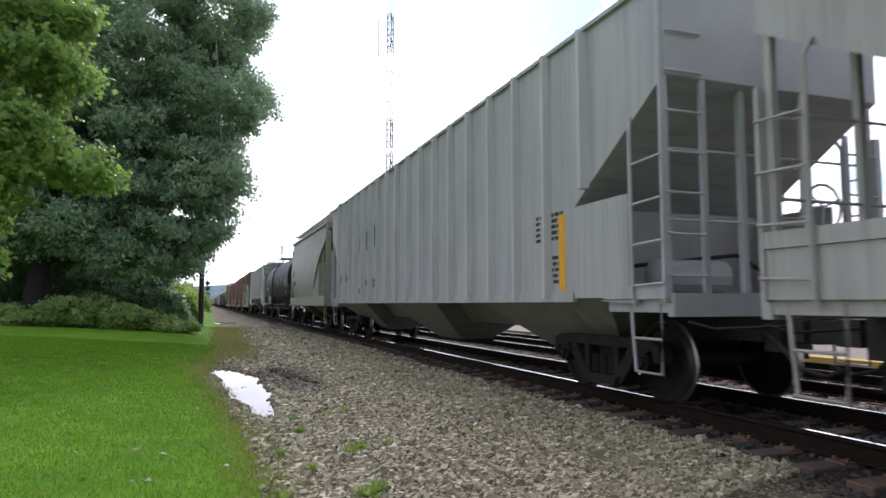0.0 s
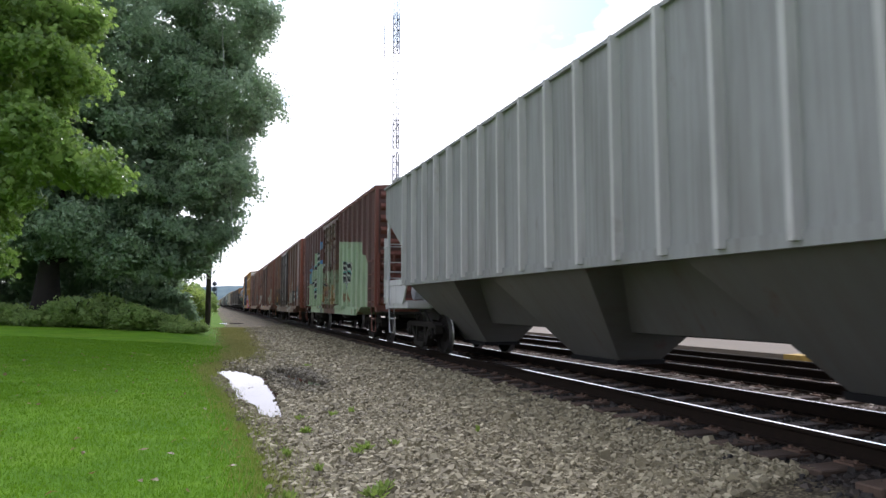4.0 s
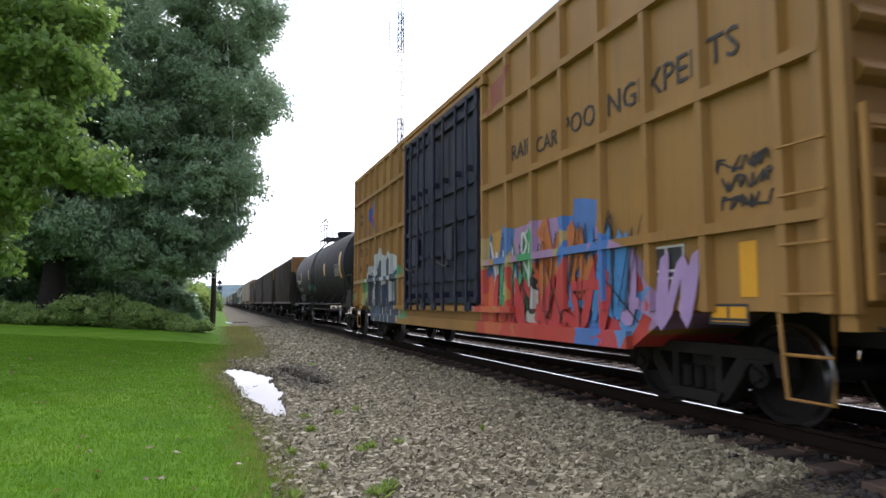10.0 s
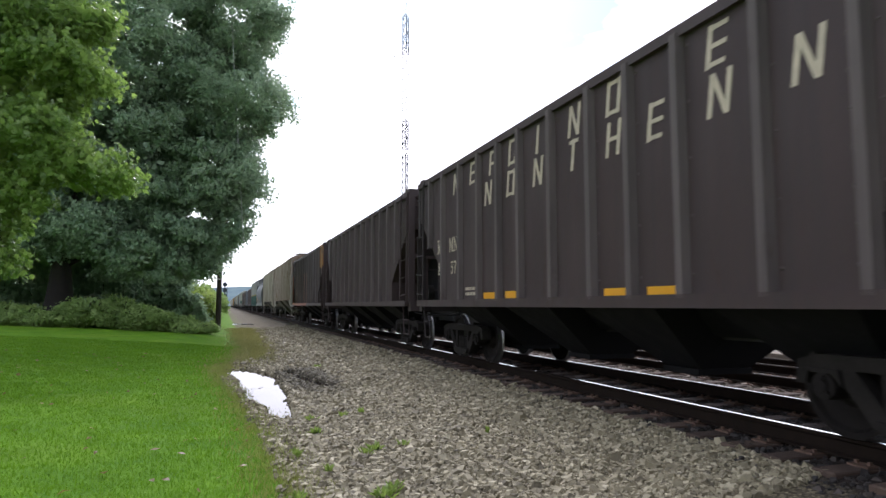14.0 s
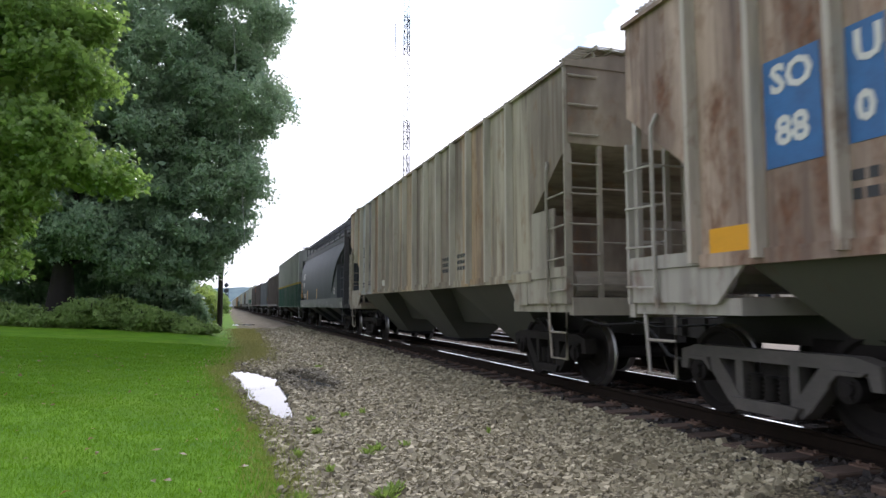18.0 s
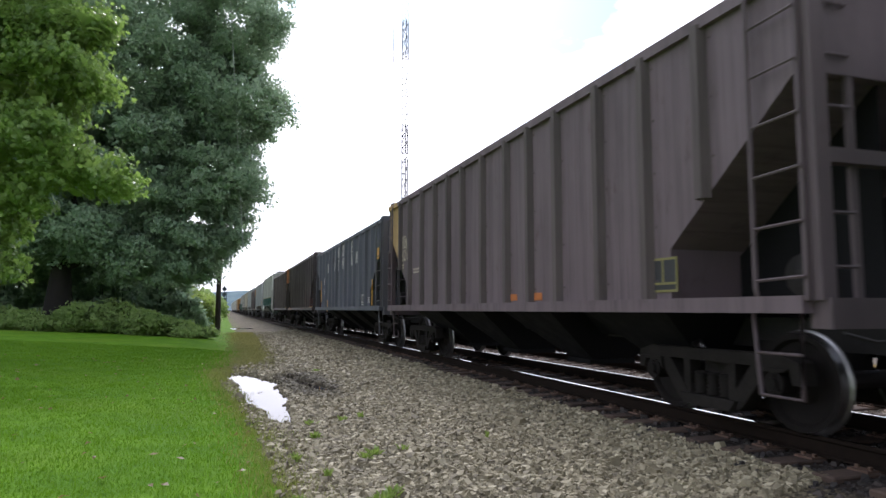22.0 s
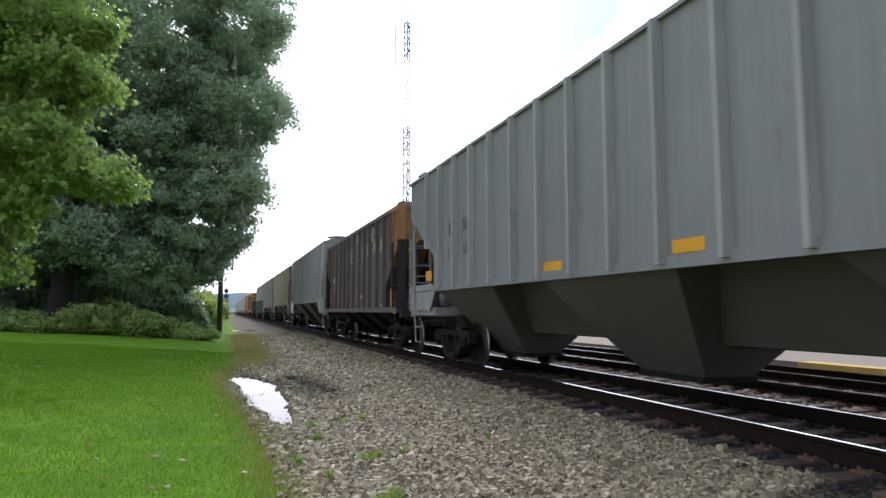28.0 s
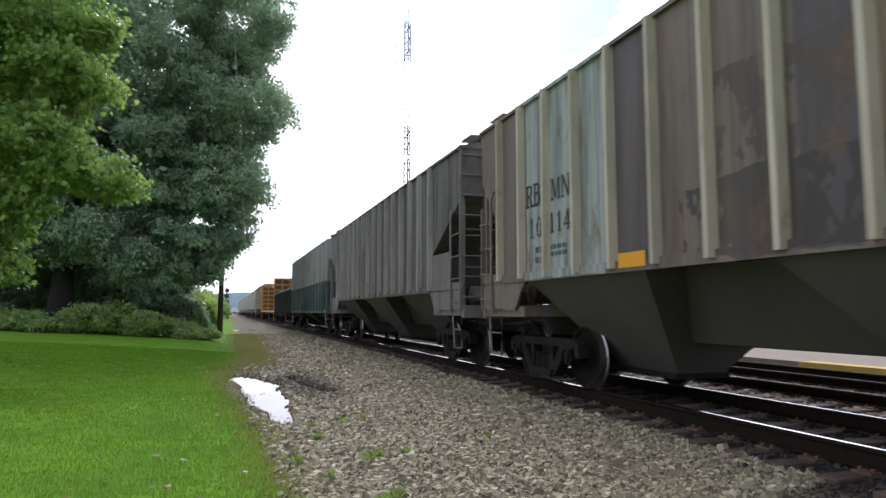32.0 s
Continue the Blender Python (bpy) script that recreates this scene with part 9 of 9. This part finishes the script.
on_tank(c3, -4.58, -4.01, -34, -32, GREYINK, 'stencil_line')
on_tank(c3, -4.50, -3.93, -37, -36, GREYINK, 'stencil_line')
tank_word(c10, 'TILX 290803', 6.47, -13, 0.22)
tank_word(c3, 'TAEX 174', 6.20, -16, 0.2)

tag(c8, -2.2, -2.65, 1.92, 2.26, 3, 3, CREAM, 0.025), tag(c8, -3.05, -3.75, 1.88, 2.36, 4, 5, CREAM, 0.03), tag(c8, -4.15, -4.9, 1.92, 2.45, 3, 8, CREAM, 0.032)
tag(c8, 5.7, 5.0, 1.8, 2.3, 3, 9, CREAM, 0.03), tag(c8, 4.6, 3.8, 1.75, 2.25, 4, 12, CREAM, 0.03), tag(c8, 2.1, 1.75, 2.6, 3.1, 2, 13, CREAM, 0.04)
tag(c7, 0.55, 0.15, 1.55, 1.9, 4, 21, CREAM, 0.02, flat_side(1.6)), tag(c7, -0.4, -0.9, 1.68, 1.93, 4, 23, OLIVE, 0.02, flat_side(1.6)), tag(c7, -0.38, -0.82, 1.3, 1.48, 4, 25, OLIVE, 0.02, flat_side(1.6)), tag(c7, 0.8, 0.5, 3.7, 4.1, 2, 27, CREAM, 0.02, flat_side(1.6))
[word(c7, text, -0.1, 4.02 - 0.14 * k, 0.10, 1.6, CREAM) for k, text in enumerate(("CLOSE AND LOCK", "DOORS BEFORE", "MOVING CAR"))], bars(c7, -1.1, -0.45, 2.64, 2.74, 1, 1.6, WHITE)
stroke(c6, [(6.76, 1.9), (6.78, 2.15), (6.6, 2.36), (6.1, 2.4), (5.85, 2.2), (5.62, 2.13), (5.45, 2.28), (5.2, 2.33), (4.6, 2.2), (4.42, 2.24), (4.15, 2.36), (3.8, 2.3), (3.27, 2.33), (2.83, 2.16)], 0.022, CREAM)
bars(c6, 1.75, 2.08, 3.2, 3.34, 1, 1.505, WHITE), bars(c6, 1.79, 2.12, 2.92, 3.05, 1, 1.505, WHITE), tag(c6, 2.2, 1.95, 2.6, 2.82, 2, 31, WHITE, 0.05)
plate(c6, 2.8, 3.48, 1.68, 2.04, 1.5, DKPATCH, "dark_patch"), bars(c6, 3.1, 3.4, 1.78, 1.96, 2, 1.507, GREYINK), tag(c6, 3.5, 3.15, 0.95, 1.1, 2, 33, WHITE, 0.03)
tag(c6, -4.6, -5.4, 1.65, 1.85, 6, 35, WHITE, 0.035), tag(c6, -4.6, -5.35, 1.3, 1.52, 6, 37, WHITE, 0.035), tag(c6, 1.3, 0.3, 1.25, 1.7, 5, 39, WHITE, 0.03, flat_side(1.57))
for row, sd in ((2.32, 41), (2.14, 42), (1.96, 43)):
    tag(c9, -7.98, -8.66, row, row + 0.15, 5, sd, BLACK, 0.022)
for m, ya, yb, za, zb, n, sd, th in ((PANELBLUE, -2.3, -3.6, 1.5, 2.35, 3, 51, 0.09), (WHITE, -2.5, -4.3, 1.1, 2.2, 5, 52, 0.05), (SPRAYGREEN, -3.0, -4.2, 0.9, 1.9, 3, 53, 0.10), (ORANGEP, -4.2, -5.8, 1.2, 2.3, 4, 54, 0.11), (SPRAYBLUE, -4.6, -6.6, 0.9, 2.2, 5, 55, 0.10), (SPRAYLILAC, -5.6, -7.6, 0.9, 1.7, 4, 56, 0.12), (REDSIGN, -2.4, -6.4, 0.75, 1.6, 7, 57, 0.13), (BLACK, -2.6, -6.8, 0.8, 2.2, 9, 58, 0.02)):
    tag(c9, ya, yb, za, zb, n, sd, m, th, flat_side(1.504 + 0.003 * (sd - 50)))
tag(c9, 7.7, 7.2, 0.85, 1.35, 4, 61, BLACK, 0.03), tag(c9, 6.9, 4.0, 0.9, 2.1, 7, 62, BLACK, 0.025)
for z_, sd in ((3.75, 71), (3.3, 72), (2.95, 73)):
    tag(c5, 6.0, 4.7, z_, z_ + 0.3, 5, sd, GREYINK, 0.03)
stroke(c5, [(6.12, 2.9), (6.15, 3.3), (6.05, 3.7), (6.12, 4.3)], 0.04, OLIVE), tag(c5, 5.4, 4.6, 2.3, 2.9, 3, 75, SPRAYBLUE, 0.06), tag(c5, 5.65, 5.25, 2.35, 2.6, 2, 76, OLIVE, 0.03, flat_side(1.512))
stroke(c5, [(5.95, 0.75), (5.66, 1.3), (5.58, 1.9), (5.4, 1.98), (5.19, 2.15), (4.85, 2.2), (4.47, 3.2), (3.9, 3.45), (3.12, 3.48), (2.59, 2.85), (3.17, 2.79), (3.72, 2.7), (4.14, 2.61), (4.75, 2.15)], 0.035, BLACK)
stroke(c5, [(2.59, 2.85), (2.0, 2.86), (1.57, 2.9), (1.34, 2.59), (1.3, 2.02)], 0.035, BLACK), stroke(c5, [(4.81, 2.13), (3.2, 2.35), (3.61, 1.2), (4.2, 1.66), (4.81, 2.13)], 0.035, BLACK), stroke(c5, [(4.87, 0.7), (4.7, 1.3), (4.55, 1.85)], 0.03, BLACK), stroke(c5, [(6.08, 2.14), (5.7, 2.08), (5.4, 1.97)], 0.035, BLACK)
stroke(c5, [(4.9, 3.6), (4.78, 3.2), (4.95, 2.95)], 0.035, OLIVE), stroke(c5, [(6.08, 4.25), (5.6, 4.4), (5.2, 4.3), (4.9, 3.9)], 0.035, OLIVE)
tag(c10, 3.5, 0.5, 1.68, 2.06, 15, 81, SPRAYTEAL, 0.03, round_side), tag(c10, 3.35, 0.6, 1.62, 2.0, 12, 82, SPRAYTEAL, 0.022, round_side), tag(c10, 3.2, 0.9, 1.75, 2.1, 9, 86, SPRAYTEAL, 0.04, round_side), tag(c3, 2.4, 0.7, 1.95, 2.4, 9, 83, FADED, 0.05, round_side), tag(c3, 2.3, 0.8, 2.0, 2.45, 7, 84, FADED, 0.04, round_side)



def motions():
    """The train rolls past; every wheelset turns while it runs by the lawn."""
    times = [0.0, 4.0, 8.0, 12.0, 16.0, 20.0, 24.0, 28.0, 32.0]
    for car, middle in ORDER:
        walk(car, [(t, pose(TRACK, middle - gone(t), 0)) for t in times])
    for w, index, along_car, dy in WHEELS:
        middle = ORDER[index][1]
        near = [k / FPS for k in range(0, 32 * FPS + 1) if 1.5 < middle + along_car - gone(k / FPS) < 24.0]
        rows = [(0.0, near[0] if near else 0.0)] if not near or near[0] > 0 else []
        rows += [(t, t) for t in near]
        if not near or near[-1] < 32.0:
            rows.append((32.0, near[-1] if near else 0.0))
        if len(near) > 1:
            walk(w, [(t, pose(0, dy, R_WHEEL, math.degrees(gone(s) / R_WHEEL) % 360)) for t, s in rows])


motions()
